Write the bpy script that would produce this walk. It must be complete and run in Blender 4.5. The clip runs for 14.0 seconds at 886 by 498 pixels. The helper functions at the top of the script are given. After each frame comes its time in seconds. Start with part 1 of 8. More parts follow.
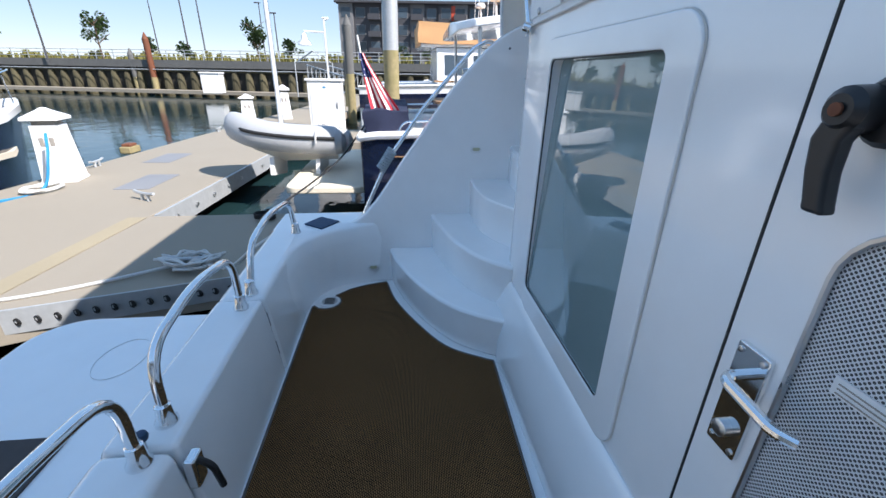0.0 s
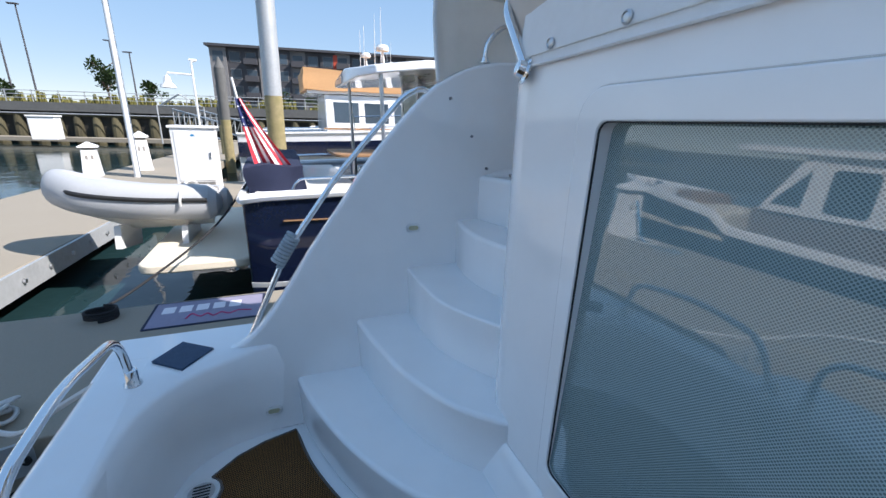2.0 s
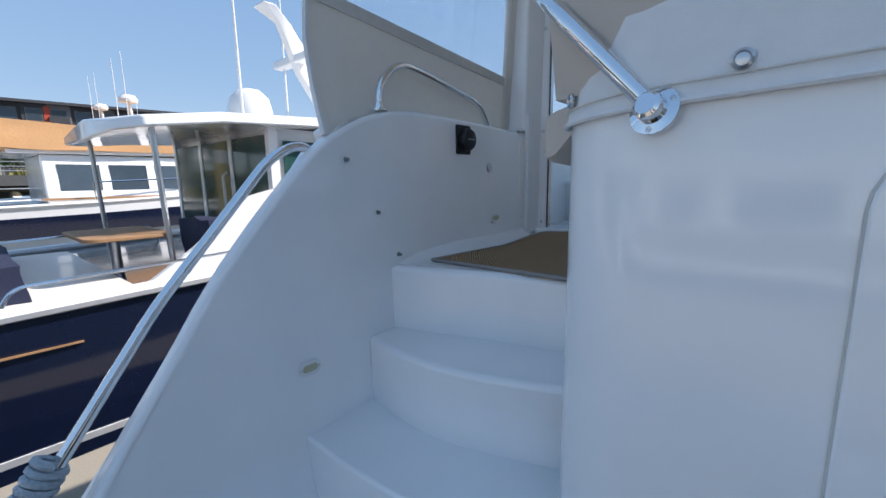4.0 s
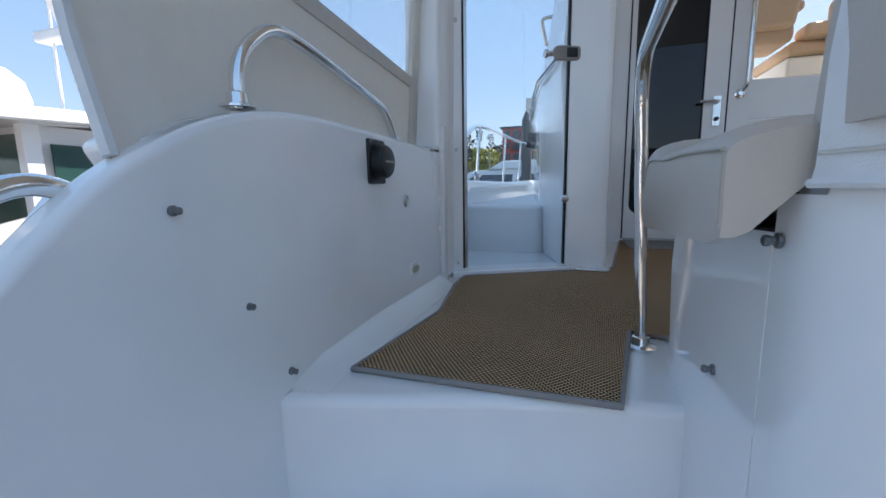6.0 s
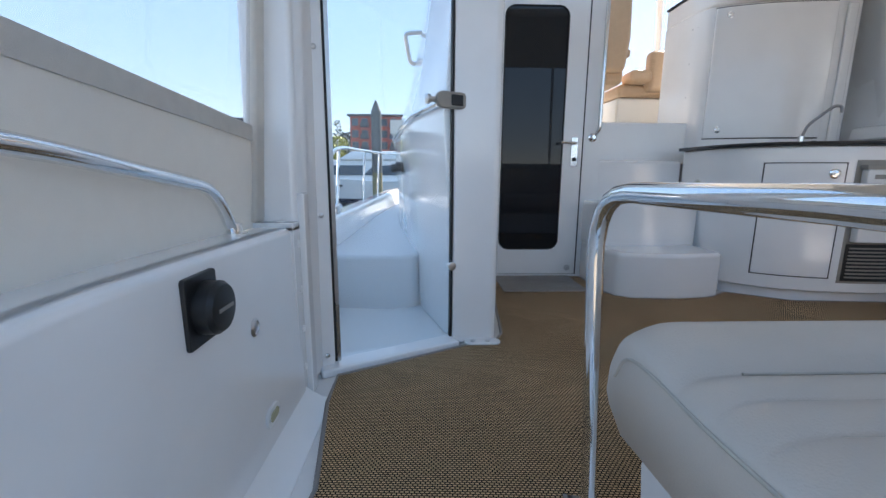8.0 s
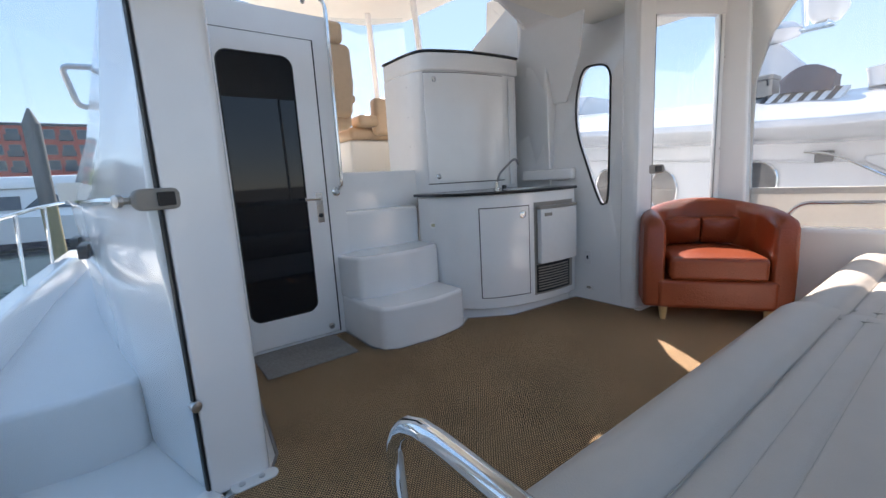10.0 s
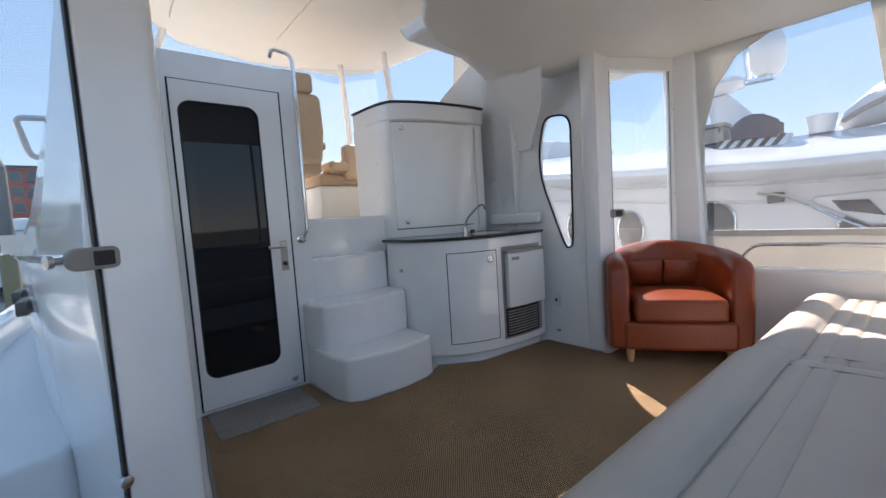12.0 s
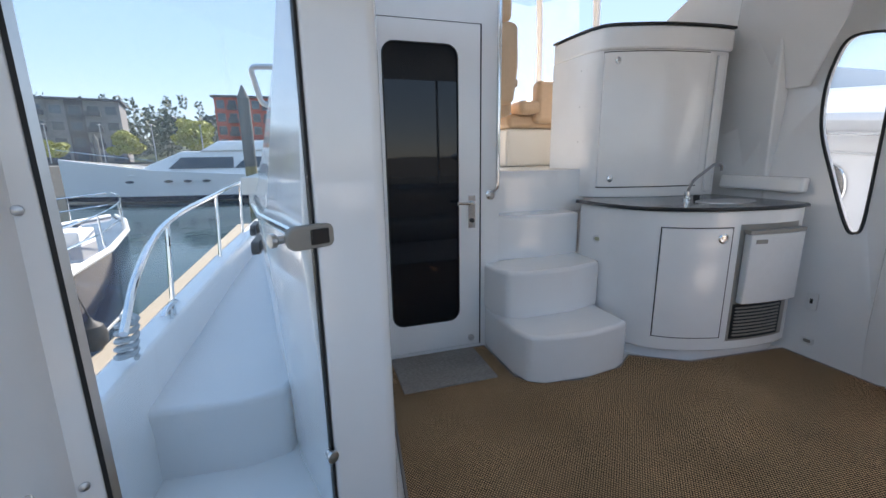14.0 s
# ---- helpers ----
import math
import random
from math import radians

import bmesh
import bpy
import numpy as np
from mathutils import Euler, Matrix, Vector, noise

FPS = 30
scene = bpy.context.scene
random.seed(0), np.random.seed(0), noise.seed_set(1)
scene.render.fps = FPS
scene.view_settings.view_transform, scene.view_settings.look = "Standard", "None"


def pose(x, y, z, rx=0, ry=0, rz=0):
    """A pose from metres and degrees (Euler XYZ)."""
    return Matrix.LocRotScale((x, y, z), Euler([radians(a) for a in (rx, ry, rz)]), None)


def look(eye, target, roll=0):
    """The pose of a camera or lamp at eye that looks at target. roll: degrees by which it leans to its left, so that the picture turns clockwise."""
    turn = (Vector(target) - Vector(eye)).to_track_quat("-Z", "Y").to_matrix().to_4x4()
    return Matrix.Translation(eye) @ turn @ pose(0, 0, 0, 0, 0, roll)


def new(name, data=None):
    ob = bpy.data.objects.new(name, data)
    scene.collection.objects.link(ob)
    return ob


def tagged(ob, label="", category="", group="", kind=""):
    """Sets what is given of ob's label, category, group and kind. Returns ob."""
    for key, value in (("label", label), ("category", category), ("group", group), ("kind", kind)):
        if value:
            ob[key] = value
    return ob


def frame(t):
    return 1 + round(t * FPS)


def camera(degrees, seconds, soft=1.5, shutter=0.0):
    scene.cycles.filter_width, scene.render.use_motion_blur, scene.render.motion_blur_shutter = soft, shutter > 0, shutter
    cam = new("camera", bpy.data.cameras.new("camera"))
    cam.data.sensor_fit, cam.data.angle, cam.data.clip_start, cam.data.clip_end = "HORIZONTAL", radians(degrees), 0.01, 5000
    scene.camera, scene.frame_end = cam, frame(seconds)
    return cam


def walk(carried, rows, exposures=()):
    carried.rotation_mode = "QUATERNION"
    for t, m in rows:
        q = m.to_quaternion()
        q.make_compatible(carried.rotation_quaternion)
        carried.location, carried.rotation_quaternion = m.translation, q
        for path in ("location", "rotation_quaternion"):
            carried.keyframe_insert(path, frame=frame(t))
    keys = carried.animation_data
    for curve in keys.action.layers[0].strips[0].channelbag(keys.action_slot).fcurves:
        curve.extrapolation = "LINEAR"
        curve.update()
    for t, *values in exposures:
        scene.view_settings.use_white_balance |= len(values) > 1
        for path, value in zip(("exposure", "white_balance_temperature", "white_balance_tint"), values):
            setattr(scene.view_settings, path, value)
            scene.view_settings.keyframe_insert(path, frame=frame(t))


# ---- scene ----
cam = camera(94.6, 14.0)
PATH = [
    (0, (0.024, -0.268, 1.534), (-1.804, -0.053, 0.751), 1.1),
    (0.5, (-0.197, -0.352, 1.555), (-2.028, -0.058, 0.806), 1.9),
    (1, (-0.465, -0.361, 1.56), (-2.293, 0.043, 0.858), 2.3),
    (1.5, (-0.746, -0.3, 1.576), (-2.559, 0.245, 0.928), 2.3),
    (2, (-0.955, -0.335, 1.584), (-2.731, 0.374, 0.999), 1.6),
    (2.5, (-1.23, -0.414, 1.592), (-2.937, 0.494, 1.078), 0.7),
    (3, (-1.482, -0.401, 1.602), (-3.069, 0.733, 1.156), -0.2),
    (3.5, (-1.672, -0.362, 1.609), (-3.109, 0.976, 1.227), -0.5),
    (4, (-1.928, -0.374, 1.637), (-3.187, 1.145, 1.308), -0.9),
    (4.2, (-2.004, -0.324, 1.674), (-3.227, 1.218, 1.322), -1.2),
    (6.3, (-2.568, 0.131, 1.782), (-3.106, 2.033, 1.476), -0.3),
    (6.5, (-2.584, 0.172, 1.845), (-3.074, 2.084, 1.521), 0.2),
    (7, (-2.615, 0.237, 1.886), (-2.959, 2.176, 1.538), 1.0),
    (7.5, (-2.68, 0.339, 1.953), (-2.828, 2.301, 1.591), 0.9),
    (8, (-2.713, 0.495, 2.083), (-2.635, 2.461, 1.725), 0.4),
    (8.5, (-2.715, 0.633, 2.143), (-2.389, 2.572, 1.779), -0.7),
    (9, (-2.709, 0.768, 2.324), (-2.087, 2.627, 1.93), -2.0),
    (9.2, (-2.696, 0.76, 2.357), (-1.94, 2.566, 1.95), -2.4),
    (11.3, (-2.647, 0.665, 2.419), (-1.219, 2.052, 2.224), -3.6),
    (11.5, (-2.633, 0.663, 2.425), (-1.24, 2.087, 2.251), -3.7),
    (12, (-2.587, 0.668, 2.445), (-1.315, 2.203, 2.292), -3.7),
    (12.5, (-2.546, 0.677, 2.45), (-1.429, 2.327, 2.271), -3.2),
    (13, (-2.537, 0.767, 2.454), (-1.595, 2.513, 2.201), -2.2),
    (13.5, (-2.56, 0.973, 2.515), (-1.807, 2.793, 2.168), -1.4),
    (14, (-2.595, 1.101, 2.602), (-2.011, 2.963, 2.164), -0.9),
]
walk(cam, [(t, look(eye, target, roll)) for t, eye, target, roll in PATH],
     [(0, 1.98, 6250, 15), (4.5, 1.68, 6400, 16), (6.3, 2.2, 6650, 17), (9.0, 2.55, 6750, 18), (11.3, 2.1, 6750, 18), (12.5, 2.15, 6750, 18), (14, 2.42, 6850, 18)])

# ---- world, sun, exposure ----
SUN_AZ, SUN_EL = 54.0, 43.0          # degrees from +X towards +Y, and up
world = bpy.data.worlds.new("sky")
scene.world = world
world.use_nodes = True
wn = world.node_tree
wn.nodes.clear()
sky = wn.nodes.new("ShaderNodeTexSky")
sky.sky_type = "NISHITA"
sky.sun_disc = False
sky.sun_elevation = radians(SUN_EL)
sky.sun_rotation = radians(90 - SUN_AZ)
sky.air_density, sky.dust_density, sky.ozone_density = 0.7, 0.05, 2.2
bg = wn.nodes.new("ShaderNodeBackground")
bg.inputs["Strength"].default_value = 0.175
wo = wn.nodes.new("ShaderNodeOutputWorld")
soft_sky = wn.nodes.new("ShaderNodeGamma")          # hazy summer sky: less contrast between zenith and horizon
soft_sky.inputs["Gamma"].default_value = 0.21
sky_tint = wn.nodes.new("ShaderNodeHueSaturation")
sky_tint.inputs["Saturation"].default_value = 2.8
wn.links.new(sky.outputs[0], soft_sky.inputs[0])
wn.links.new(soft_sky.outputs[0], sky_tint.inputs["Color"])
wn.links.new(sky_tint.outputs[0], bg.inputs[0])
wn.links.new(bg.outputs[0], wo.inputs[0])
sun_data = bpy.data.lights.new("sun", "SUN")
sun_data.energy, sun_data.angle, sun_data.color = 2.3, radians(0.5), (1.0, 0.95, 0.87)
sun = new("sun", sun_data)
_e, _a = radians(SUN_EL), radians(SUN_AZ)
sun.matrix_world = look((math.cos(_e) * math.cos(_a) * 60, math.cos(_e) * math.sin(_a) * 60, math.sin(_e) * 60), (0, 0, 0))


# ---- materials ----
def material(name, color, rough=0.5, metal=0.0, vary=0.08, grain=30.0, bump=0.0, bump_scale=200.0, stain=None, stain_amount=0.0,
             stain_scale=1.2, coat=0.0, rand=0.0, rough_vary=0.08, stretch=(1, 1, 1), spec=0.5):
    """Principled surface with colour change at a fine and a broad scale, stains, and fine relief."""
    m = bpy.data.materials.new(name)
    m.use_nodes = True
    t = m.node_tree
    b = t.nodes["Principled BSDF"]
    co = t.nodes.new("ShaderNodeTexCoord")
    mp = t.nodes.new("ShaderNodeMapping")
    mp.inputs["Scale"].default_value = stretch
    t.links.new(co.outputs["Object"], mp.inputs[0])
    fine = t.nodes.new("ShaderNodeTexNoise")
    fine.inputs["Scale"].default_value = grain
    fine.inputs["Detail"].default_value = 4
    broad = t.nodes.new("ShaderNodeTexNoise")
    broad.inputs["Scale"].default_value = stain_scale
    broad.inputs["Detail"].default_value = 6
    t.links.new(mp.outputs[0], fine.inputs[0])
    t.links.new(mp.outputs[0], broad.inputs[0])
    add = t.nodes.new("ShaderNodeMath")
    add.operation = "ADD"
    t.links.new(fine.outputs[0], add.inputs[0])
    t.links.new(broad.outputs[0], add.inputs[1])
    val = t.nodes.new("ShaderNodeMapRange")
    val.inputs[1].default_value, val.inputs[2].default_value = 0.6, 1.4
    val.inputs[3].default_value, val.inputs[4].default_value = 1 - vary, 1 + vary
    t.links.new(add.outputs[0], val.inputs[0])
    hsv = t.nodes.new("ShaderNodeHueSaturation")
    hsv.inputs["Color"].default_value = (*color, 1)
    last = val.outputs[0]
    if rand:
        oi = t.nodes.new("ShaderNodeObjectInfo")
        rr = t.nodes.new("ShaderNodeMapRange")
        rr.inputs[3].default_value, rr.inputs[4].default_value = 1 - rand, 1 + rand
        t.links.new(oi.outputs["Random"], rr.inputs[0])
        mul = t.nodes.new("ShaderNodeMath")
        mul.operation = "MULTIPLY"
        t.links.new(last, mul.inputs[0])
        t.links.new(rr.outputs[0], mul.inputs[1])
        last = mul.outputs[0]
    t.links.new(last, hsv.inputs["Value"])
    out = hsv.outputs[0]
    if stain:
        ramp = t.nodes.new("ShaderNodeMapRange")
        ramp.inputs[1].default_value, ramp.inputs[2].default_value = 0.48, 0.72
        ramp.inputs[4].default_value = stain_amount
        t.links.new(broad.outputs[0], ramp.inputs[0])
        mix = t.nodes.new("ShaderNodeMixRGB")
        mix.inputs[2].default_value = (*stain, 1)
        t.links.new(ramp.outputs[0], mix.inputs[0])
        t.links.new(out, mix.inputs[1])
        out = mix.outputs[0]
    t.links.new(out, b.inputs["Base Color"])
    rv = t.nodes.new("ShaderNodeMapRange")
    rv.inputs[1].default_value, rv.inputs[2].default_value = 0.3, 0.7
    rv.inputs[3].default_value, rv.inputs[4].default_value = max(0.0, rough - rough_vary * rough), min(1, rough + rough_vary)
    t.links.new(broad.outputs[0], rv.inputs[0])
    t.links.new(rv.outputs[0], b.inputs["Roughness"])
    b.inputs["Metallic"].default_value = metal
    b.inputs["Specular IOR Level"].default_value = spec
    b.inputs["Coat Weight"].default_value = coat
    b.inputs["Coat Roughness"].default_value = 0.06
    if bump:
        n2 = t.nodes.new("ShaderNodeTexNoise")
        n2.inputs["Scale"].default_value = bump_scale
        n2.inputs["Detail"].default_value = 3
        t.links.new(mp.outputs[0], n2.inputs[0])
        bp = t.nodes.new("ShaderNodeBump")
        bp.inputs["Strength"].default_value = bump
        bp.inputs["Distance"].default_value = 0.01
        t.links.new(n2.outputs[0], bp.inputs["Height"])
        t.links.new(bp.outputs[0], b.inputs["Normal"])
    return m


def glass(name, color=(0.95, 0.97, 0.97), clear=0.85, rough=0.0):
    """Thin pane: mostly clear, with a real surface gloss."""
    m = bpy.data.materials.new(name)
    m.use_nodes = True
    t = m.node_tree
    t.nodes.clear()
    tr = t.nodes.new("ShaderNodeBsdfTransparent")
    tr.inputs[0].default_value = (*color, 1)
    gl = t.nodes.new("ShaderNodeBsdfGlossy")
    gl.inputs["Roughness"].default_value = rough
    lw = t.nodes.new("ShaderNodeLayerWeight")
    pw = t.nodes.new("ShaderNodeMath")
    pw.operation = "POWER"
    pw.inputs[1].default_value = 4.0
    t.links.new(lw.outputs["Facing"], pw.inputs[0])
    fr = t.nodes.new("ShaderNodeMapRange")
    fr.inputs[3].default_value, fr.inputs[4].default_value = 0.035, 0.6
    t.links.new(pw.outputs[0], fr.inputs[0])
    mx = t.nodes.new("ShaderNodeMixShader")
    out = t.nodes.new("ShaderNodeOutputMaterial")
    t.links.new(fr.outputs[0], mx.inputs[0])
    t.links.new(tr.outputs[0], mx.inputs[1])
    t.links.new(gl.outputs[0], mx.inputs[2])
    last = mx
    if clear < 1:
        df = t.nodes.new("ShaderNodeBsdfTranslucent")
        df.inputs[0].default_value = (0.85, 0.87, 0.88, 1)
        m2 = t.nodes.new("ShaderNodeMixShader")
        m2.inputs[0].default_value = clear
        t.links.new(df.outputs[0], m2.inputs[1])
        t.links.new(mx.outputs[0], m2.inputs[2])
        last = m2
    t.links.new(last.outputs[0], out.inputs[0])
    return m


def woven(name, dark, light, cell=0.011):
    """Woven vinyl carpet: two threads crossing in cells, with relief."""
    m = bpy.data.materials.new(name)
    m.use_nodes = True
    t = m.node_tree
    b = t.nodes["Principled BSDF"]
    co = t.nodes.new("ShaderNodeTexCoord")
    mp = t.nodes.new("ShaderNodeMapping")
    mp.inputs["Scale"].default_value = (1 / cell, 1 / cell, 1)
    mp.inputs["Rotation"].default_value = (0, 0, radians(3))
    t.links.new(co.outputs["Object"], mp.inputs[0])
    br = t.nodes.new("ShaderNodeTexBrick")
    br.inputs["Scale"].default_value = 1.0
    br.inputs["Brick Width"].default_value, br.inputs["Row Height"].default_value = 1.0, 0.62
    br.inputs["Mortar Size"].default_value, br.inputs["Mortar Smooth"].default_value = 0.19, 0.45
    br.inputs["Color1"].default_value = (*light, 1)
    br.inputs["Color2"].default_value = (*[c * 0.8 for c in light], 1)
    br.inputs["Mortar"].default_value = (*dark, 1)
    t.links.new(mp.outputs[0], br.inputs[0])
    no = t.nodes.new("ShaderNodeTexNoise")
    no.inputs["Scale"].default_value, no.inputs["Detail"].default_value = 2.2, 6
    t.links.new(co.outputs["Object"], no.inputs[0])
    mr = t.nodes.new("ShaderNodeMapRange")
    mr.inputs[1].default_value, mr.inputs[2].default_value, mr.inputs[3].default_value, mr.inputs[4].default_value = 0.3, 0.7, 0.86, 1.14
    t.links.new(no.outputs[0], mr.inputs[0])
    hs = t.nodes.new("ShaderNodeHueSaturation")
    t.links.new(br.outputs["Color"], hs.inputs["Color"])
    t.links.new(mr.outputs[0], hs.inputs["Value"])
    t.links.new(hs.outputs[0], b.inputs["Base Color"])
    b.inputs["Roughness"].default_value = 0.85
    b.inputs["Specular IOR Level"].default_value = 0.15
    bp = t.nodes.new("ShaderNodeBump")
    bp.invert = True
    bp.inputs["Strength"].default_value, bp.inputs["Distance"].default_value = 0.9, 0.003
    t.links.new(br.outputs["Fac"], bp.inputs["Height"])
    t.links.new(bp.outputs[0], b.inputs["Normal"])
    return m


def perforated(name, base, hole, cell=0.006, rough=0.05, metal=0.0, coat=0.0):
    """Perforated film or grille: a fine grid of dots."""
    m = bpy.data.materials.new(name)
    m.use_nodes = True
    t = m.node_tree
    b = t.nodes["Principled BSDF"]
    co = t.nodes.new("ShaderNodeTexCoord")
    mp = t.nodes.new("ShaderNodeMapping")
    mp.inputs["Rotation"].default_value = (0, radians(45), 0)
    t.links.new(co.outputs["Object"], mp.inputs[0])
    vo = t.nodes.new("ShaderNodeTexVoronoi")
    vo.inputs["Scale"].default_value, vo.inputs["Randomness"].default_value = 1 / cell, 0.0
    sc = t.nodes.new("ShaderNodeMapping")
    sc.inputs["Scale"].default_value = (1, 0, 1)
    t.links.new(mp.outputs[0], sc.inputs[0])
    t.links.new(sc.outputs[0], vo.inputs[0])
    mr = t.nodes.new("ShaderNodeMapRange")
    mr.inputs[1].default_value, mr.inputs[2].default_value = 0.30, 0.42
    t.links.new(vo.outputs["Distance"], mr.inputs[0])
    mx = t.nodes.new("ShaderNodeMixRGB")
    mx.inputs[1].default_value, mx.inputs[2].default_value = (*hole, 1), (*base, 1)
    t.links.new(mr.outputs[0], mx.inputs[0])
    t.links.new(mx.outputs[0], b.inputs["Base Color"])
    b.inputs["Roughness"].default_value, b.inputs["Metallic"].default_value = rough, metal
    b.inputs["Coat Weight"].default_value, b.inputs["Coat Roughness"].default_value = coat, 0.02
    b.inputs["Coat IOR"].default_value = 1.65
    return m


def water_material():
    m = bpy.data.materials.new("harbour_water")
    m.use_nodes = True
    t = m.node_tree
    b = t.nodes["Principled BSDF"]
    b.inputs["Base Color"].default_value = (0.012, 0.032, 0.035, 1)
    b.inputs["Roughness"].default_value = 0.04
    b.inputs["IOR"].default_value = 1.33
    co = t.nodes.new("ShaderNodeTexCoord")
    heights = []
    for scale, detail in ((0.9, 3), (5.0, 2)):
        n = t.nodes.new("ShaderNodeTexNoise")
        n.inputs["Scale"].default_value, n.inputs["Detail"].default_value = scale, detail
        t.links.new(co.outputs["Object"], n.inputs[0])
        heights.append(n)
    ad = t.nodes.new("ShaderNodeMath")
    ad.operation = "MULTIPLY_ADD"
    ad.inputs[1].default_value = 0.25
    t.links.new(heights[1].outputs[0], ad.inputs[0])
    t.links.new(heights[0].outputs[0], ad.inputs[2])
    bp = t.nodes.new("ShaderNodeBump")
    bp.inputs["Strength"].default_value, bp.inputs["Distance"].default_value = 0.35, 0.05
    t.links.new(ad.outputs[0], bp.inputs["Height"])
    t.links.new(bp.outputs[0], b.inputs["Normal"])
    return m


GEL = material("white_gelcoat", (0.88, 0.88, 0.875), 0.12, vary=0.03, grain=6, stain=(0.70, 0.69, 0.66), stain_amount=0.12, stain_scale=1.5, coat=0.6)
GEL_MATT = material("nonskid_gelcoat", (0.80, 0.81, 0.82), 0.5, vary=0.04, bump=0.25, bump_scale=500, stain=(0.66, 0.65, 0.62), stain_amount=0.2)
GEL_CREAM = material("cream_gelcoat", (0.80, 0.77, 0.70), 0.42, vary=0.03, grain=5, coat=0.3)
CARPET_LOW = woven("brown_woven_carpet", (0.022, 0.011, 0.004), (0.36, 0.185, 0.07), 0.0115)
CARPET = woven("tan_woven_carpet", (0.045, 0.030, 0.016), (0.92, 0.61, 0.35), 0.0125)
BINDING = material("carpet_binding", (0.12, 0.10, 0.09), 0.8, bump=0.4)
BINDING_GREY = material("grey_binding", (0.28, 0.26, 0.25), 0.8, bump=0.4)
CHROME = material("polished_steel", (0.82, 0.83, 0.84), 0.06, 1.0, vary=0.03, rough_vary=0.05)
STEEL = material("brushed_steel", (0.6, 0.6, 0.6), 0.28, 1.0, vary=0.06)
DULL = material("dull_steel", (0.26, 0.26, 0.27), 0.35, 1.0, vary=0.1)
BLACK = material("black_plastic", (0.012, 0.012, 0.013), 0.35, vary=0.2)
RUBBER = material("black_rubber", (0.015, 0.015, 0.015), 0.6, vary=0.2)
VINYL = material("beige_vinyl", (0.57, 0.505, 0.44), 0.42, vary=0.05, grain=9, bump=0.15, bump_scale=260, stain=(0.50, 0.46, 0.41), stain_amount=0.25)
PIPING = material("beige_piping", (0.46, 0.42, 0.36), 0.5)
CANVAS = material("cream_canvas", (0.86, 0.84, 0.80), 0.85, vary=0.05, bump=0.3, bump_scale=600, stain=(0.66, 0.62, 0.54), stain_amount=0.25)
def let_light_through(m, share, tint):
    """Cloth that passes part of the light falling on its other side."""
    t = m.node_tree
    out = next(n for n in t.nodes if n.type == "OUTPUT_MATERIAL")
    src = out.inputs["Surface"].links[0].from_socket
    tr = t.nodes.new("ShaderNodeBsdfTranslucent")
    tr.inputs["Color"].default_value = (*tint, 1)
    mix = t.nodes.new("ShaderNodeMixShader")
    mix.inputs[0].default_value = share
    t.links.new(src, mix.inputs[1])
    t.links.new(tr.outputs[0], mix.inputs[2])
    t.links.new(mix.outputs[0], out.inputs["Surface"])


let_light_through(CANVAS, 0.45, (0.86, 0.82, 0.76))
HEM = material("beige_hem", (0.66, 0.63, 0.58), 0.8, bump=0.3, bump_scale=500)
CANVAS_W = material("white_canvas", (0.80, 0.80, 0.79), 0.7, vary=0.04, bump=0.3, bump_scale=500)
LEATHER = material("tan_orange_leather", (0.27, 0.052, 0.016), 0.30, vary=0.12, grain=14, bump=0.3, bump_scale=90, stain=(0.22, 0.055, 0.02), stain_amount=0.4, stain_scale=4)
WOOD = material("light_wood", (0.55, 0.36, 0.17), 0.45, vary=0.15, grain=20, stretch=(6, 6, 1))
TEAK = material("teak", (0.30, 0.17, 0.08), 0.55, vary=0.2, grain=25, stretch=(1, 8, 8))
TAN = material("tan_vinyl", (0.56, 0.40, 0.26), 0.5, vary=0.06, bump=0.15, bump_scale=200)
DARKGLASS = material("smoked_black_glass", (0.006, 0.008, 0.012), 0.03, vary=0.05, rough_vary=0.0)
FILM = perforated("perforated_window_film", (0.28, 0.39, 0.41), (0.085, 0.14, 0.15), 0.0052, 0.03, coat=1.0)
GRILLE = perforated("perforated_grille", (0.62, 0.64, 0.66), (0.04, 0.04, 0.045), 0.0065, 0.4)
CLEAR = glass("clear_glass", (0.96, 0.98, 0.985), 0.97)
VINYLCLEAR = glass("clear_vinyl", (0.93, 0.95, 0.96), 0.93, 0.02)
COUNTER = material("dark_speckled_counter", (0.07, 0.075, 0.085), 0.2, vary=0.5, grain=220, coat=0.4)
GREY_PL = material("grey_plastic", (0.30, 0.28, 0.25), 0.45)
RUG = material("grey_woven_rug", (0.33, 0.31, 0.29), 0.9, vary=0.45, grain=55, bump=0.7, bump_scale=180, stretch=(1, 3, 1))
ROPE = material("white_rope", (0.62, 0.62, 0.60), 0.85, bump=0.8, bump_scale=120, vary=0.12)
ROPE_BLUE = material("blue_grey_rope", (0.42, 0.48, 0.52), 0.85, bump=0.8, bump_scale=120, vary=0.2)
ROPE_DARK = material("black_rope", (0.02, 0.02, 0.022), 0.85, bump=0.6, bump_scale=120)
CONCRETE = material("dock_concrete", (0.29, 0.255, 0.20), 0.85, vary=0.1, grain=60, bump=0.25, bump_scale=300, stain=(0.25, 0.22, 0.175), stain_amount=0.45, stain_scale=0.8)
CONCRETE_Y = material("yellowed_concrete", (0.32, 0.27, 0.18), 0.85, vary=0.1, grain=60, bump=0.25)
PLATE = material("grey_dock_plate", (0.22, 0.225, 0.235), 0.6, vary=0.1, bump=0.3, bump_scale=90)
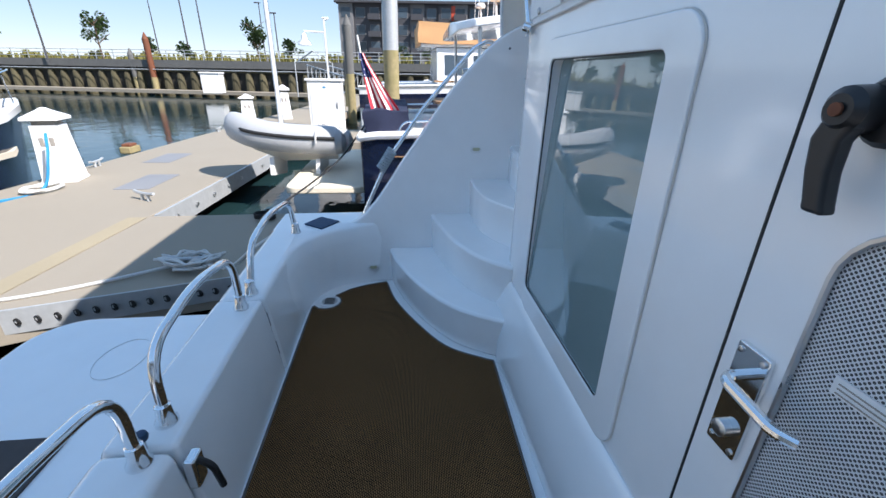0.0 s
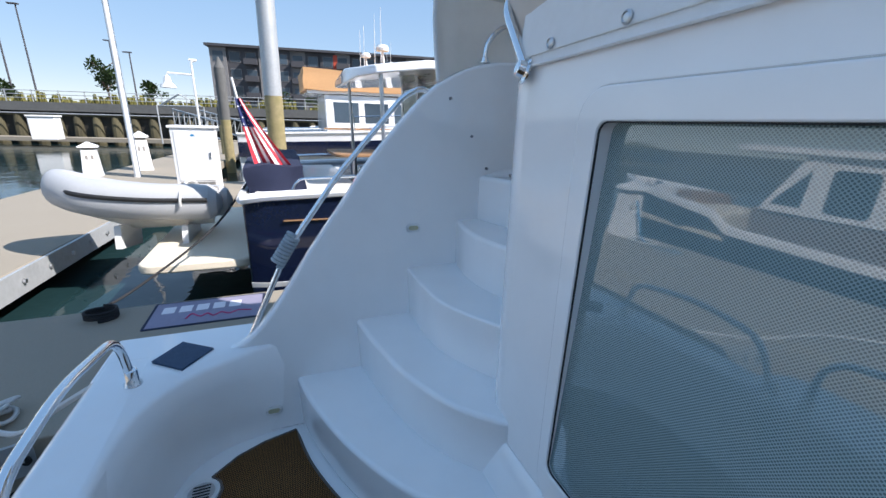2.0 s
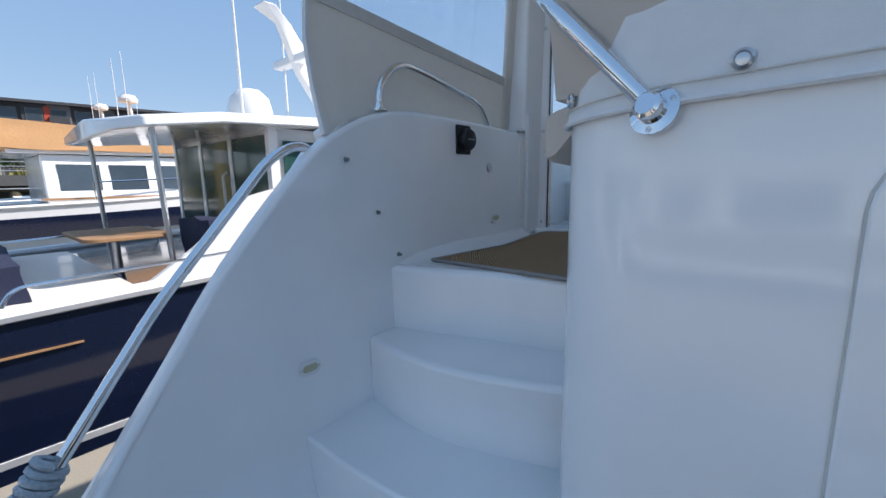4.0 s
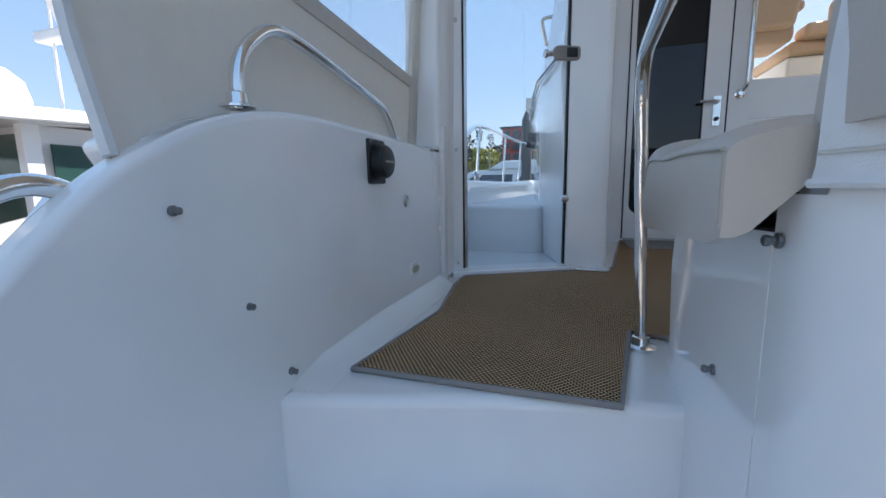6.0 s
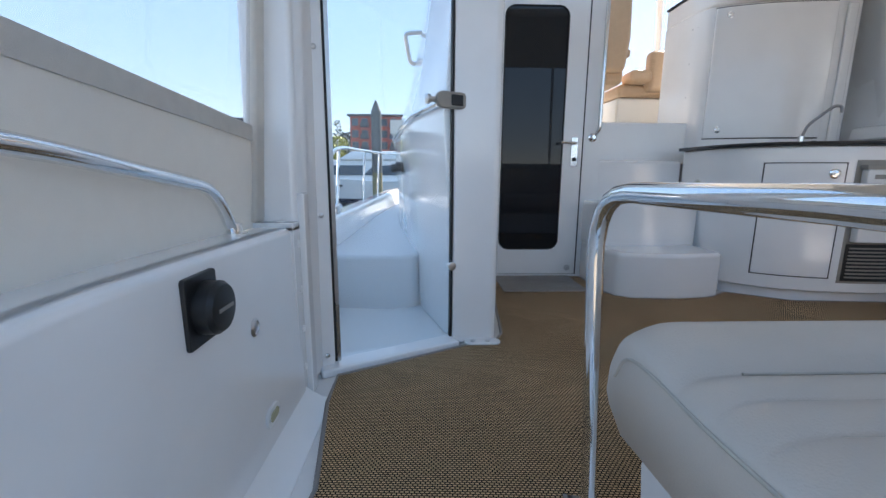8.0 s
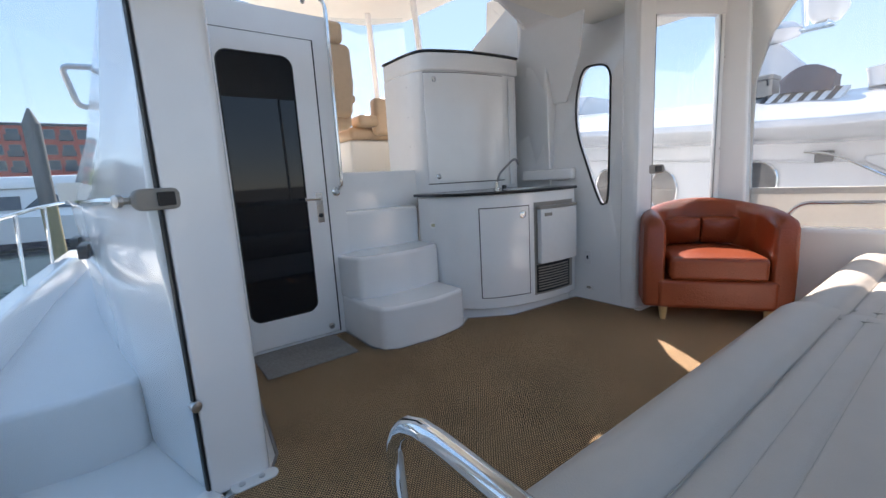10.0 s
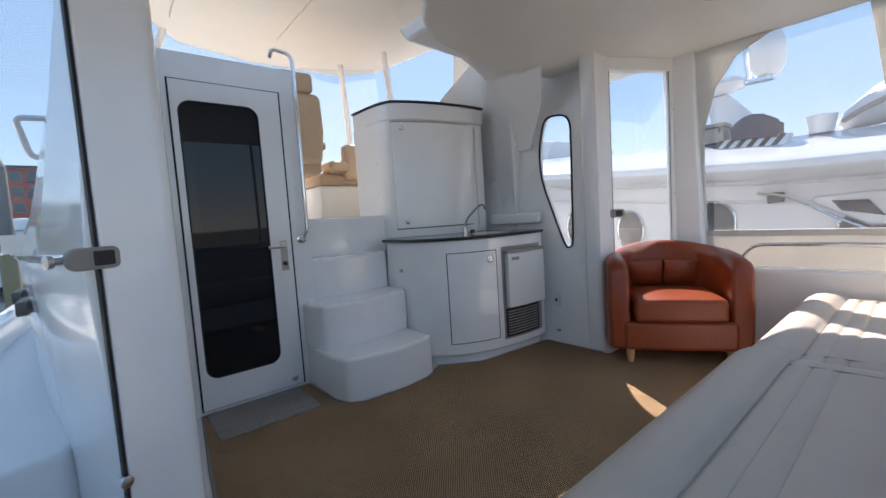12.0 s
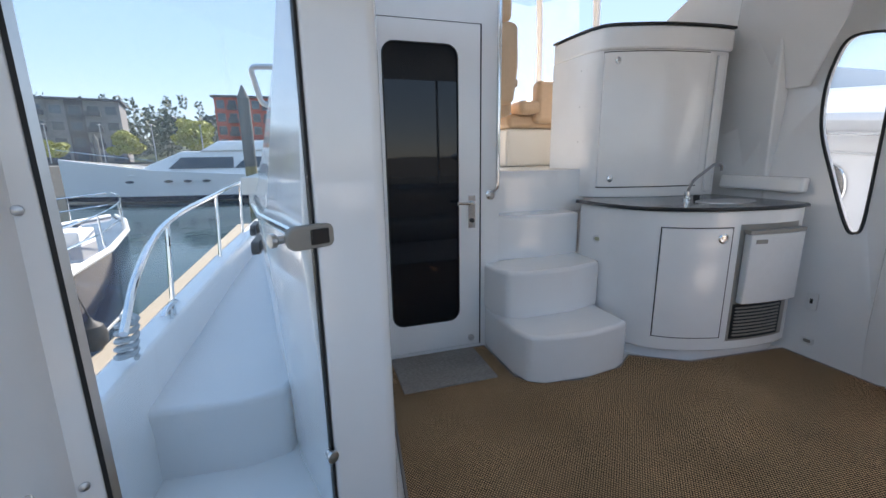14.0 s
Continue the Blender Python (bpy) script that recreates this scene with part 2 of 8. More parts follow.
GALV = material("galvanised_steel", (0.45, 0.47, 0.48), 0.5, 0.35, vary=0.12, grain=18, stain=(0.33, 0.34, 0.33), stain_amount=0.4, stain_scale=3)
WATER = water_material()
NAVY = material("navy_gelcoat", (0.007, 0.012, 0.034), 0.06, vary=0.1, coat=0.3)
NAVY_CL = material("navy_canvas", (0.016, 0.022, 0.055), 0.85, bump=0.4, bump_scale=200, vary=0.15)
HYPALON = material("grey_white_inflatable", (0.42, 0.43, 0.44), 0.5, vary=0.05, bump=0.1, stain=(0.36, 0.36, 0.36), stain_amount=0.3, stain_scale=3)
CREAMDECK = material("cream_nonskid", (0.74, 0.66, 0.52), 0.6, vary=0.05, bump=0.3, bump_scale=300)
WOODPILE = material("weathered_timber", (0.075, 0.066, 0.036), 0.9, vary=0.3, grain=12, bump=0.8, bump_scale=25, stain=(0.08, 0.07, 0.04), stain_amount=0.6, rand=0.25, stretch=(6, 6, 1))
TIMBER_DARK = material("dark_timber", (0.03, 0.028, 0.023), 0.9, vary=0.3, bump=0.6, bump_scale=20, stretch=(1, 1, 6))
RUST = material("rusty_steel", (0.16, 0.055, 0.025), 0.8, vary=0.3, bump=0.4, bump_scale=40)
CONC_DK = material("weathered_concrete", (0.125, 0.125, 0.12), 0.9, vary=0.15, grain=4, bump=0.3, stain=(0.13, 0.13, 0.12), stain_amount=0.5)
ALGAE = material("algae_band", (0.29, 0.24, 0.12), 0.8, vary=0.25, grain=8, bump=0.4, bump_scale=60, stain=(0.16, 0.15, 0.05), stain_amount=0.5, stain_scale=3)
GREYPAINT = material("dark_grey_cladding", (0.055, 0.055, 0.062), 0.7, vary=0.1, grain=1.5)
MIDGREY = material("mid_grey_cladding", (0.19, 0.185, 0.185), 0.7, vary=0.1, grain=1.5)
REDPAINT = material("red_panel", (0.50, 0.07, 0.035), 0.6, vary=0.1, grain=2)
BRICKRED = material("red_brick_facade", (0.46, 0.085, 0.05), 0.8, vary=0.15, grain=3)
WINDOWG = material("far_window_glass", (0.05, 0.07, 0.09), 0.08, vary=0.2, rand=0.4)
LEAF = material("leaf_green", (0.055, 0.095, 0.025), 0.6, vary=0.35, grain=3, rand=0.2)
LEAF_Y = material("leaf_yellow_green", (0.30, 0.30, 0.02), 0.6, vary=0.3, grain=3)
LEAF_D = material("far_wood_green", (0.035, 0.06, 0.028), 0.7, vary=0.4, grain=0.6)
DRYGRASS = material("dry_grass", (0.16, 0.15, 0.04), 0.9, vary=0.4, grain=4)
BARK = material("bark", (0.12, 0.085, 0.06), 0.9, vary=0.3, bump=0.6, bump_scale=30)
TANCL = material("tan_boat_cover", (0.60, 0.34, 0.16), 0.85, vary=0.1, bump=0.5, bump_scale=12)
FLAGRED = material("flag_red", (0.55, 0.03, 0.05), 0.75, vary=0.08)
FLAGWHITE = material("flag_white", (0.80, 0.78, 0.76), 0.75, vary=0.05)
FLAGBLUE = material("flag_blue", (0.02, 0.03, 0.12), 0.75, vary=0.1)
MATGREY = material("lilac_grey_mat", (0.26, 0.25, 0.34), 0.85, vary=0.12, bump=0.5, bump_scale=300)
MATBLUE = material("blue_step_pad", (0.03, 0.065, 0.12), 0.75, vary=0.2, bump=0.4)
GREYMAT = material("dark_grey_mat", (0.06, 0.055, 0.055), 0.85, vary=0.2, bump=0.5, bump_scale=300)
PINK = material("pink_script", (0.55, 0.05, 0.16), 0.8)
LETTERING = material("pale_lettering", (0.72, 0.70, 0.74), 0.8)
WHITEPL = material("white_plastic", (0.78, 0.78, 0.77), 0.35, vary=0.03)
STICKER = material("white_sticker", (0.75, 0.75, 0.75), 0.5)
LENS = material("amber_lens", (0.50, 0.48, 0.32), 0.2)
BLUEPL = material("blue_plastic", (0.02, 0.22, 0.45), 0.5)
ORANGE = material("orange_buoy", (0.65, 0.18, 0.03), 0.5)


# ---- mesh helpers ----
def finish(ob, smooth=True, bevel=0.0, seg=2, angle=35):
    if bevel:
        mod = ob.modifiers.new("bevel", "BEVEL")
        mod.width, mod.segments, mod.limit_method, mod.angle_limit = bevel, seg, "ANGLE", radians(angle)
        mod.harden_normals = True
    if smooth:
        ob.data.shade_smooth()
        ob.data.set_sharp_from_angle(angle=radians(angle))
    return ob


def part(name, bm, mat, parent=None, label="", bevel=0.0, seg=2, smooth=True, angle=35):
    """Links a bmesh as one mesh object under a thing or part, or as a thing of its own."""
    me = bpy.data.meshes.new(name)
    bmesh.ops.recalc_face_normals(bm, faces=bm.faces[:])
    bm.to_mesh(me)
    bm.free()
    me.materials.append(mat)
    ob = new(name, me)
    if parent is not None:
        ob.parent = parent
        ob.matrix_parent_inverse = Matrix.Identity(4) if parent.name in LOCAL else parent.matrix_basis.inverted()
    if label:
        ob["label"] = label
    return finish(ob, smooth, bevel, seg, angle)


LOCAL = set()                   # things whose parts are modelled round their own origin


def thing(name, at, label, category, group="", kind=""):
    """An Empty that holds a thing's parts. A matrix: parts are in its own frame; a place: parts are in world metres."""
    ob = new(name)
    if isinstance(at, Matrix):
        LOCAL.add(ob.name)
    ob.empty_display_size = 0.1
    ob.matrix_basis = at if isinstance(at, Matrix) else pose(*at)
    return tagged(ob, label, category, group, kind)


def box(x0, y0, z0, x1, y1, z1, bm=None, m=None):
    bm = bm or bmesh.new()
    vs = [bm.verts.new((x, y, z)) for z in (z0, z1) for x, y in ((x0, y0), (x1, y0), (x1, y1), (x0, y1))]
    for q in ((0, 3, 2, 1), (4, 5, 6, 7), (0, 1, 5, 4), (1, 2, 6, 5), (2, 3, 7, 6), (3, 0, 4, 7)):
        bm.faces.new([vs[i] for i in q])
    if m is not None:
        for v in vs:
            v.co = m @ v.co
    return bm


AXIS = {"z": lambda a, b, c: (a, b, c), "y": lambda a, b, c: (a, c, b), "x": lambda a, b, c: (c, a, b)}


def prism(pts, c0, c1, axis="z", bm=None, holes=()):
    """A slab over an outline: (x, y) for axis z, (x, z) for y, (y, z) for x; holes go right through."""
    bm = bm or bmesh.new()
    at = AXIS[axis]
    if not holes:
        lo = [bm.verts.new(at(a, b, c0)) for a, b in pts]
        hi = [bm.verts.new(at(a, b, c1)) for a, b in pts]
        bm.faces.new(lo)
        bm.faces.new(hi)
        n = len(pts)
        for i in range(n):
            bm.faces.new((lo[i], lo[(i + 1) % n], hi[(i + 1) % n], hi[i]))
        return bm
    lows, sides = [], []
    for loop in (pts, *holes):
        lo = [bm.verts.new(at(a, b, c0)) for a, b in loop]
        hi = [bm.verts.new(at(a, b, c1)) for a, b in loop]
        sides.append((lo, hi))
        n = len(loop)
        for i in range(n):
            bm.faces.new((lo[i], lo[(i + 1) % n], hi[(i + 1) % n], hi[i]))
    for k in (0, 1):
        edges = []
        for s in sides:
            ring = s[k]
            for i in range(len(ring)):
                edges.append(bm.edges.get((ring[i], ring[(i + 1) % len(ring)])))
        bmesh.ops.triangle_fill(bm, use_beauty=True, use_dissolve=False, edges=edges)
    return bm


def rrect(a0, b0, a1, b1, r, n=6):
    pts = []
    for ca, cb, s in ((a1 - r, b1 - r, 0), (a0 + r, b1 - r, 90), (a0 + r, b0 + r, 180), (a1 - r, b0 + r, 270)):
        for i in range(n + 1):
            w = radians(s + 90 * i / n)
            pts.append((ca + r * math.cos(w), cb + r * math.sin(w)))
    return pts


def smooth_line(pts, n=8, closed=False):
    """Catmull-Rom through the points, of any dimension."""
    P = [np.array(p, float) for p in pts]
    m = len(P)
    out = []
    for i in range(m if closed else m - 1):
        if closed:
            p0, p1, p2, p3 = (P[(i + k) % m] for k in (-1, 0, 1, 2))
        else:
            p1, p2 = P[i], P[i + 1]
            p0 = P[i - 1] if i else 2 * p1 - p2
            p3 = P[i + 2] if i + 2 < m else 2 * p2 - p1
        for k in range(n):
            t = k / n
            out.append(tuple(0.5 * (2 * p1 + (p2 - p0) * t + (2 * p0 - 5 * p1 + 4 * p2 - p3) * t * t + (3 * p1 - p0 - 3 * p2 + p3) * t ** 3)))
    if not closed:
        out.append(tuple(P[-1]))
    return out


def bend(pts, r=0.1, n=6):
    """A line of straight runs whose corners are rounded to about r."""
    P = [Vector(p) for p in pts]
    out = [P[0]]
    for i in range(1, len(P) - 1):
        a, b, c = P[i - 1], P[i], P[i + 1]
        k = min(r, (b - a).length * 0.49, (c - b).length * 0.49)
        s, e = b + (a - b).normalized() * k, b + (c - b).normalized() * k
        for j in range(n + 1):
            t = j / n
            out.append(s * (1 - t) ** 2 + b * 2 * t * (1 - t) + e * t * t)
    out.append(P[-1])
    return [tuple(p) for p in out]


def tube(pts, r, sides=10, bm=None, closed=False, taper=None):
    bm = bm or bmesh.new()
    P = [Vector(p) for p in pts]
    m = len(P)
    up = Vector((0, 0, 1))
    rings = []
    for i, p in enumerate(P):
        d = (P[(i + 1) % m] - P[i - 1]) if closed else (P[min(i + 1, m - 1)] - P[max(i - 1, 0)])
        d.normalize()
        if rings:
            side = last - d * last.dot(d)
        else:
            side = d.cross(up)
            if side.length < 0.05:
                side = d.cross(Vector((0, 1, 0)))
        side.normalize()
        last = side
        u2 = side.cross(d).normalized()
        rr = r if taper is None else r + (taper - r) * i / (m - 1)
        rings.append([bm.verts.new(p + rr * (math.cos(2 * math.pi * k / sides) * side + math.sin(2 * math.pi * k / sides) * u2)) for k in range(sides)])
    for i in range(m if closed else m - 1):
        A, B = rings[i], rings[(i + 1) % m]
        for k in range(sides):
            bm.faces.new((A[k], A[(k + 1) % sides], B[(k + 1) % sides], B[k]))
    if not closed:
        bm.faces.new(rings[0])
        bm.faces.new(rings[-1])
    return bm


def lathe(profile, n=20, bm=None, m=None):
    """Turns (radius, height) pairs round the z axis."""
    bm = bm or bmesh.new()
    rings = []
    for r, z in profile:
        rings.append([bm.verts.new((r * math.cos(2 * math.pi * k / n), r * math.sin(2 * math.pi * k / n), z)) for k in range(n)])
    for A, B in zip(rings, rings[1:]):
        for k in range(n):
            bm.faces.new((A[k], A[(k + 1) % n], B[(k + 1) % n], B[k]))
    bm.faces.new(rings[0])
    bm.faces.new(rings[-1])
    if m is not None:
        for ring in rings:
            for v in ring:
                v.co = m @ v.co
    return bm


def loft(sections, bm=None, cap=True, closed=True):
    """A skin over rings of equal length."""
    bm = bm or bmesh.new()
    R = [[bm.verts.new(p) for p in s] for s in sections]
    n = len(R[0])
    for A, B in zip(R, R[1:]):
        for k in range(n if closed else n - 1):
            bm.faces.new((A[k], A[(k + 1) % n], B[(k + 1) % n], B[k]))
    if cap and closed:
        bm.faces.new(R[0])
        bm.faces.new(R[-1])
    return bm


def shear_x(bm, f):
    for v in bm.verts:
        v.co.x += f(v.co)
    return bm


def words(name, text, size, mat, m, parent, thick=0.001):
    c = bpy.data.curves.new(name, "FONT")
    c.body, c.size, c.extrude, c.align_x, c.align_y = text, size, thick, "CENTER", "CENTER"
    tmp = bpy.data.objects.new(name, c)
    me = bpy.data.meshes.new_from_object(tmp)
    bpy.data.objects.remove(tmp)
    me.transform(m)
    me.materials.clear()
    me.materials.append(mat)
    ob = new(name, me)
    ob.parent = parent
    ob.matrix_parent_inverse = Matrix.Identity(4) if parent.name in LOCAL else parent.matrix_basis.inverted()
    return ob


CX = -1.02                      # centre line of the boat
DECK = 1.30


def mir(pts):
    return [(2 * CX - p[0], *p[1:]) for p in pts]


# ---- the boat: cockpit ----
def structure(ob, label="", category=""):
    return tagged(ob, label, category, kind="structure")


structure(part("floor_cockpit", box(-3.05, -1.0, -0.06, 1.06, 0.50, 0.0), GEL), "white moulded cockpit sole of the boat", "floor")

# bulkhead with window and saloon door
BH = 0.385
win = [(x - 0.03 if x < -1.4 and z < 0.8 else x, z) for x, z in rrect(-1.768, 0.535, -0.985, 1.60, 0.03)]
door_hole = rrect(-0.60, 0.06, 0.10, 1.78, 0.05)
bm = prism([(-2.10, 0.0), (1.10, 0.0), (1.10, 1.80), (-2.10, 1.80)], BH, BH + 0.09, "y", holes=[win, door_hole])
structure(part("wall_bulkhead", bm, GEL), "white gelcoat bulkhead between cockpit and saloon", "wall")
corner = [(-2.10 + 0.212 * math.cos(radians(a)), BH + 0.212 + 0.212 * math.sin(radians(a))) for a in range(270, 179, -6)] + [(-2.312, 0.64), (-2.10, 0.64)]
bm = prism(corner, 0.0, 1.80)
for v in bm.verts:                   # its top falls towards the cushion
    if v.co.z > 1.7 and v.co.x < -2.25 and v.co.y > 0.55:
        v.co.z = 1.735
structure(part("wall_stair_side", bm, GEL), "rounded white corner of the saloon beside the steps", "wall")
panel_out = rrect(-1.842, 0.42, -0.865, 1.68, 0.09)
structure(part("trim_window_panel", prism(panel_out, BH - 0.012, BH - 0.001, "y", holes=[win]), GEL, bevel=0.006), "raised white rim round the cockpit window", "trim")
kick = [(0.0, 0.0), (-0.10, 0.0), (-0.10, 0.10), (-0.075, 0.24), (-0.035, 0.36), (-0.012, 0.42), (0.0, 0.43)]
bm = loft([[(x, BH + a, z) for a, z in kick] for x in (-2.15, -0.62)])
structure(part("trim_bulkhead_base", bm, GEL, bevel=0.015), "flared white base moulding under the cockpit window", "trim")
w1 = structure(thing("window_1", (-1.4, BH, 1.0), "fixed cockpit window with teal perforated sun film", "window"))
bm = prism(win, BH + 0.003, BH + 0.011, "y")
for v in bm.verts:                   # the glass leans back towards its top
    v.co.y += 0.033 * (v.co.z - 0.535)
part("pane", bm, FILM, w1)
edge = [(x, BH - 0.003, z) for x, z in win]
part("gasket", tube(edge, 0.0035, 6, closed=True), RUBBER, w1)
# grey-beige tube draws the shade of the groove round the raised panel
part("panel_joint", tube([(x, BH - 0.003, z) for x, z in panel_out], 0.003, 6, closed=True), HEM, w1, "thin grey line drawn for the groove round the panel")
# saloon door
d1 = structure(thing("door_1", (-0.25, BH, 0.06), "closed white saloon door with chrome lever and perforated vent panel", "door"))
grille_hole = rrect(-0.46, 0.40, 0.04, 1.36, 0.10)
part("leaf", prism(rrect(-0.592, 0.065, 0.092, 1.775, 0.045), BH - 0.004, BH + 0.04, "y", holes=[grille_hole]), GEL, d1, bevel=0.004)
part("seal", tube([(x, BH - 0.001, z) for x, z in rrect(-0.596, 0.062, 0.096, 1.778, 0.047)], 0.0045, 6, closed=True), RUBBER, d1)
part("vent_panel", prism(grille_hole, BH + 0.002, BH + 0.02, "y"), GRILLE, d1, "perforated grey metal vent panel")
part("vent_rim", tube([(x, BH - 0.004, z) for x, z in grille_hole], 0.006, 6, closed=True), STEEL, d1)
st = part("warning_label", box(-0.40, BH - 0.002, 1.098, -0.24, BH + 0.001, 1.128), STICKER, d1, "white warning sticker with small black print")
for k in range(3):
    part("print_bar", box(-0.392, BH - 0.0035, 1.1015 + 0.008 * k, -0.25 - 0.02 * k, BH - 0.002, 1.1035 + 0.008 * k), GREY_PL, st)
lock = part("lock_plate", prism(rrect(-0.556, 0.845, -0.484, 1.085, 0.006), BH - 0.016, BH - 0.004, "y"), CHROME, d1, "chrome lever lock plate", bevel=0.003)
part("lever", tube(bend([(-0.52, BH - 0.012, 1.03), (-0.52, BH - 0.065, 1.03), (-0.40, BH - 0.07, 1.022), (-0.375, BH - 0.05, 1.02)], 0.03), 0.011, 10), CHROME, lock)
part("keyhole", lathe([(0.018, 0.0), (0.018, 0.018), (0.012, 0.022), (0.004, 0.022)], 14, m=pose(-0.52, BH - 0.014, 0.90, 90)), STEEL, lock)
for z in (0.86, 1.07):
    for x in (-0.545, -0.495):
        part("screw", lathe([(0.006, 0.0), (0.006, 0.003), (0.003, 0.004)], 10, m=pose(x, BH - 0.016, z, 90)), STEEL, lock)
gr = part("latch_base", lathe([(0.048, 0), (0.048, 0.022), (0.04, 0.032), (0.02, 0.034)], 18, m=pose(-0.452, BH - 0.004, 1.503, 90)), BLACK, d1, "black plastic pull latch")
part("latch_boss", lathe([(0.032, 0), (0.030, 0.04), (0.02, 0.05), (0.008, 0.05)], 16, m=pose(-0.478, BH - 0.03, 1.502, 90)), BLACK, gr)
part("latch_rivet", lathe([(0.009, 0), (0.009, 0.004), (0.004, 0.005)], 12, m=pose(-0.478, BH - 0.081, 1.502, 90)), RUST, gr)
bm = loft([[(x, y, z) for x, y in ((cx - w, BH - 0.075), (cx + w, BH - 0.075), (cx + w, BH - 0.045), (cx - w, BH - 0.045))] for cx, w, z in ((-0.476, 0.024, 1.490), (-0.488, 0.021, 1.462), (-0.484, 0.018, 1.42), (-0.473, 0.016, 1.375), (-0.470, 0.018, 1.362))])
part("pull", bm, BLACK, gr, bevel=0.008)
# near-black board added behind the film; the unlit saloon's gloom is in its colour
structure(part("wall_saloon_backing", box(-2.0, 0.60, -0.02, 1.08, 0.68, 1.26), material("unlit_saloon_black", (0.03, 0.03, 0.03), 0.8)), "near-black backing board standing in for the unlit saloon", "wall")

# canvas skirt over the bulkhead, with snaps
skirt = thing("canvas_skirt", (-0.5, 0.38, 1.75), "white canvas skirt snapped along the top of the bulkhead", "canvas")
run = [(x, BH - 0.012, 0.0, 1.0) for x in np.linspace(1.1, -2.10, 20)] + [(-2.10 + 0.224 * math.cos(radians(a)), BH + 0.212 + 0.224 * math.sin(radians(a)), -math.cos(radians(a)), -math.sin(radians(a))) for a in range(262, 189, -8)]
def skirt_foot(x):
    return 1.742 + 0.035 * min(1, max(0.0, x + 2.26) / 1.0)
sec = []
for i, (x, y, nx, ny) in enumerate(run):
    b0 = skirt_foot(x)
    wv = 0.005 * math.sin(i * 1.7) + 0.003 * math.sin(i * 0.6)
    sec.append([(x + nx * o, y + ny * o, z) for o, z in ((0, b0), (0.004, b0 + 0.02), (0.012 + wv, 1.86), (0.02 + wv, 1.95), (0.10 + wv, 2.25), (0.115 + wv, 2.25), (0.035 + wv, 1.95), (0.027 + wv, 1.86), (0.012, b0 + 0.01))])
part("cloth", loft(sec), CANVAS_W, skirt, angle=60)
part("hem", tube([(s[0][0], s[0][1] - 0.002, s[0][2] + 0.004) for s in sec], 0.005, 6), CANVAS_W, skirt)
part("stitch_line", tube([(s[1][0], s[1][1] - 0.003, s[1][2] + 0.012) for s in sec], 0.0022, 5), CANVAS, skirt)
for x in (-1.99, -1.72, -1.4, -1.05, -0.7, -0.3, 0.1, 0.5):
    part("snap", lathe([(0.015, 0), (0.015, 0.004), (0.011, 0.007), (0.009, 0.004), (0.003, 0.005)], 14, m=pose(x, BH - 0.009, skirt_foot(x) + 0.05, 90)), STEEL, skirt)
part("snap", lathe([(0.015, 0), (0.015, 0.004), (0.011, 0.007), (0.009, 0.004), (0.003, 0.005)], 14, m=pose(-2.27, BH + 0.065, 1.79, 90, 0, -50)), STEEL, skirt)

# moulded steps, each a curved tread
def arc_step(pts):
    return smooth_line([(p[0], p[1]) for p in pts], 6)


T = [
    [(-3.02, -0.345), (-2.75, -0.285), (-2.40, -0.155), (-2.08, 0.04), (-1.90, 0.29), (-1.87, 0.40)],
    [(-3.08, -0.01), (-2.80, 0.03), (-2.48, 0.10), (-2.22, 0.215), (-2.06, 0.36), (-2.04, 0.42)],
    [(-3.12, 0.305), (-2.85, 0.30), (-2.57, 0.33), (-2.29, 0.475), (-2.26, 0.52)],
    [(-3.14, 0.615), (-2.90, 0.575), (-2.68, 0.585), (-2.42, 0.665), (-2.26, 0.74)],
]
stairs = thing("boat_steps", (-2.6, 0.3, 0.0), "white moulded curved steps from cockpit up to the deck", "steps", kind="structure")
for k, t in enumerate(T):
    line = arc_step(t)
    back = [(-2.27 if k > 1 else line[-1][0], 1.0), (-3.16, 1.0)]
    poly = line + back
    part("tread", prism(poly, 0.26 * k + (0.0 if k == 0 else -0.02), 0.26 * (k + 1)), GEL, stairs, bevel=0.022, seg=3, angle=50)
edge_pts = arc_step([(-3.15, 0.745), (-2.95, 0.80), (-2.72, 0.87), (-2.47, 0.925), (-2.27, 0.95)])
structure(part("floor_deck", prism(edge_pts + [(1.09, 0.95), (1.09, 2.0), (0.36, 2.36), (0.36, 3.60), (-2.42, 3.60), (-2.42, 2.36), (-2.60, 2.36), (-3.15, 2.05)], 0.98, DECK), GEL, bevel=0.045, seg=3, angle=50), "white moulded upper deck floor under the carpet", "floor")

# port side wall with sweeping top edge
top = smooth_line([(-0.95, 0.455), (-0.75, 0.455), (-0.60, 0.475), (-0.44, 0.62), (-0.24, 0.90), (-0.06, 1.15), (0.12, 1.405), (0.40, 1.715), (0.56, 1.83), (0.72, 1.895), (0.92, 1.925), (1.30, 1.925), (1.84, 1.912)], 5)
side = top + [(1.84, 1.20), (1.84, 0.0), (-0.95, 0.0)]
def tumble(co):
    return 0.215 * max(0.0, 1 - max(co.z, 0) / 1.0) ** 1.2
bm = prism(side, -3.215, -3.148, "x")
bmesh.ops.subdivide_edges(bm, edges=[e for e in bm.edges if abs(e.verts[0].co.x - e.verts[1].co.x) < 1e-4 and e.calc_length() > 0.4], cuts=8)
shear_x(bm, tumble)
port = structure(part("wall_port_side", bm, GEL, bevel=0.02, seg=3, angle=50), "tall white port side moulding beside the steps", "wall")
bm = prism(side, 2 * CX + 3.132, 2 * CX + 3.30, "x")
structure(part("wall_starboard_side", bm, GEL, bevel=0.035, seg=3, angle=50), "white starboard side moulding", "wall")
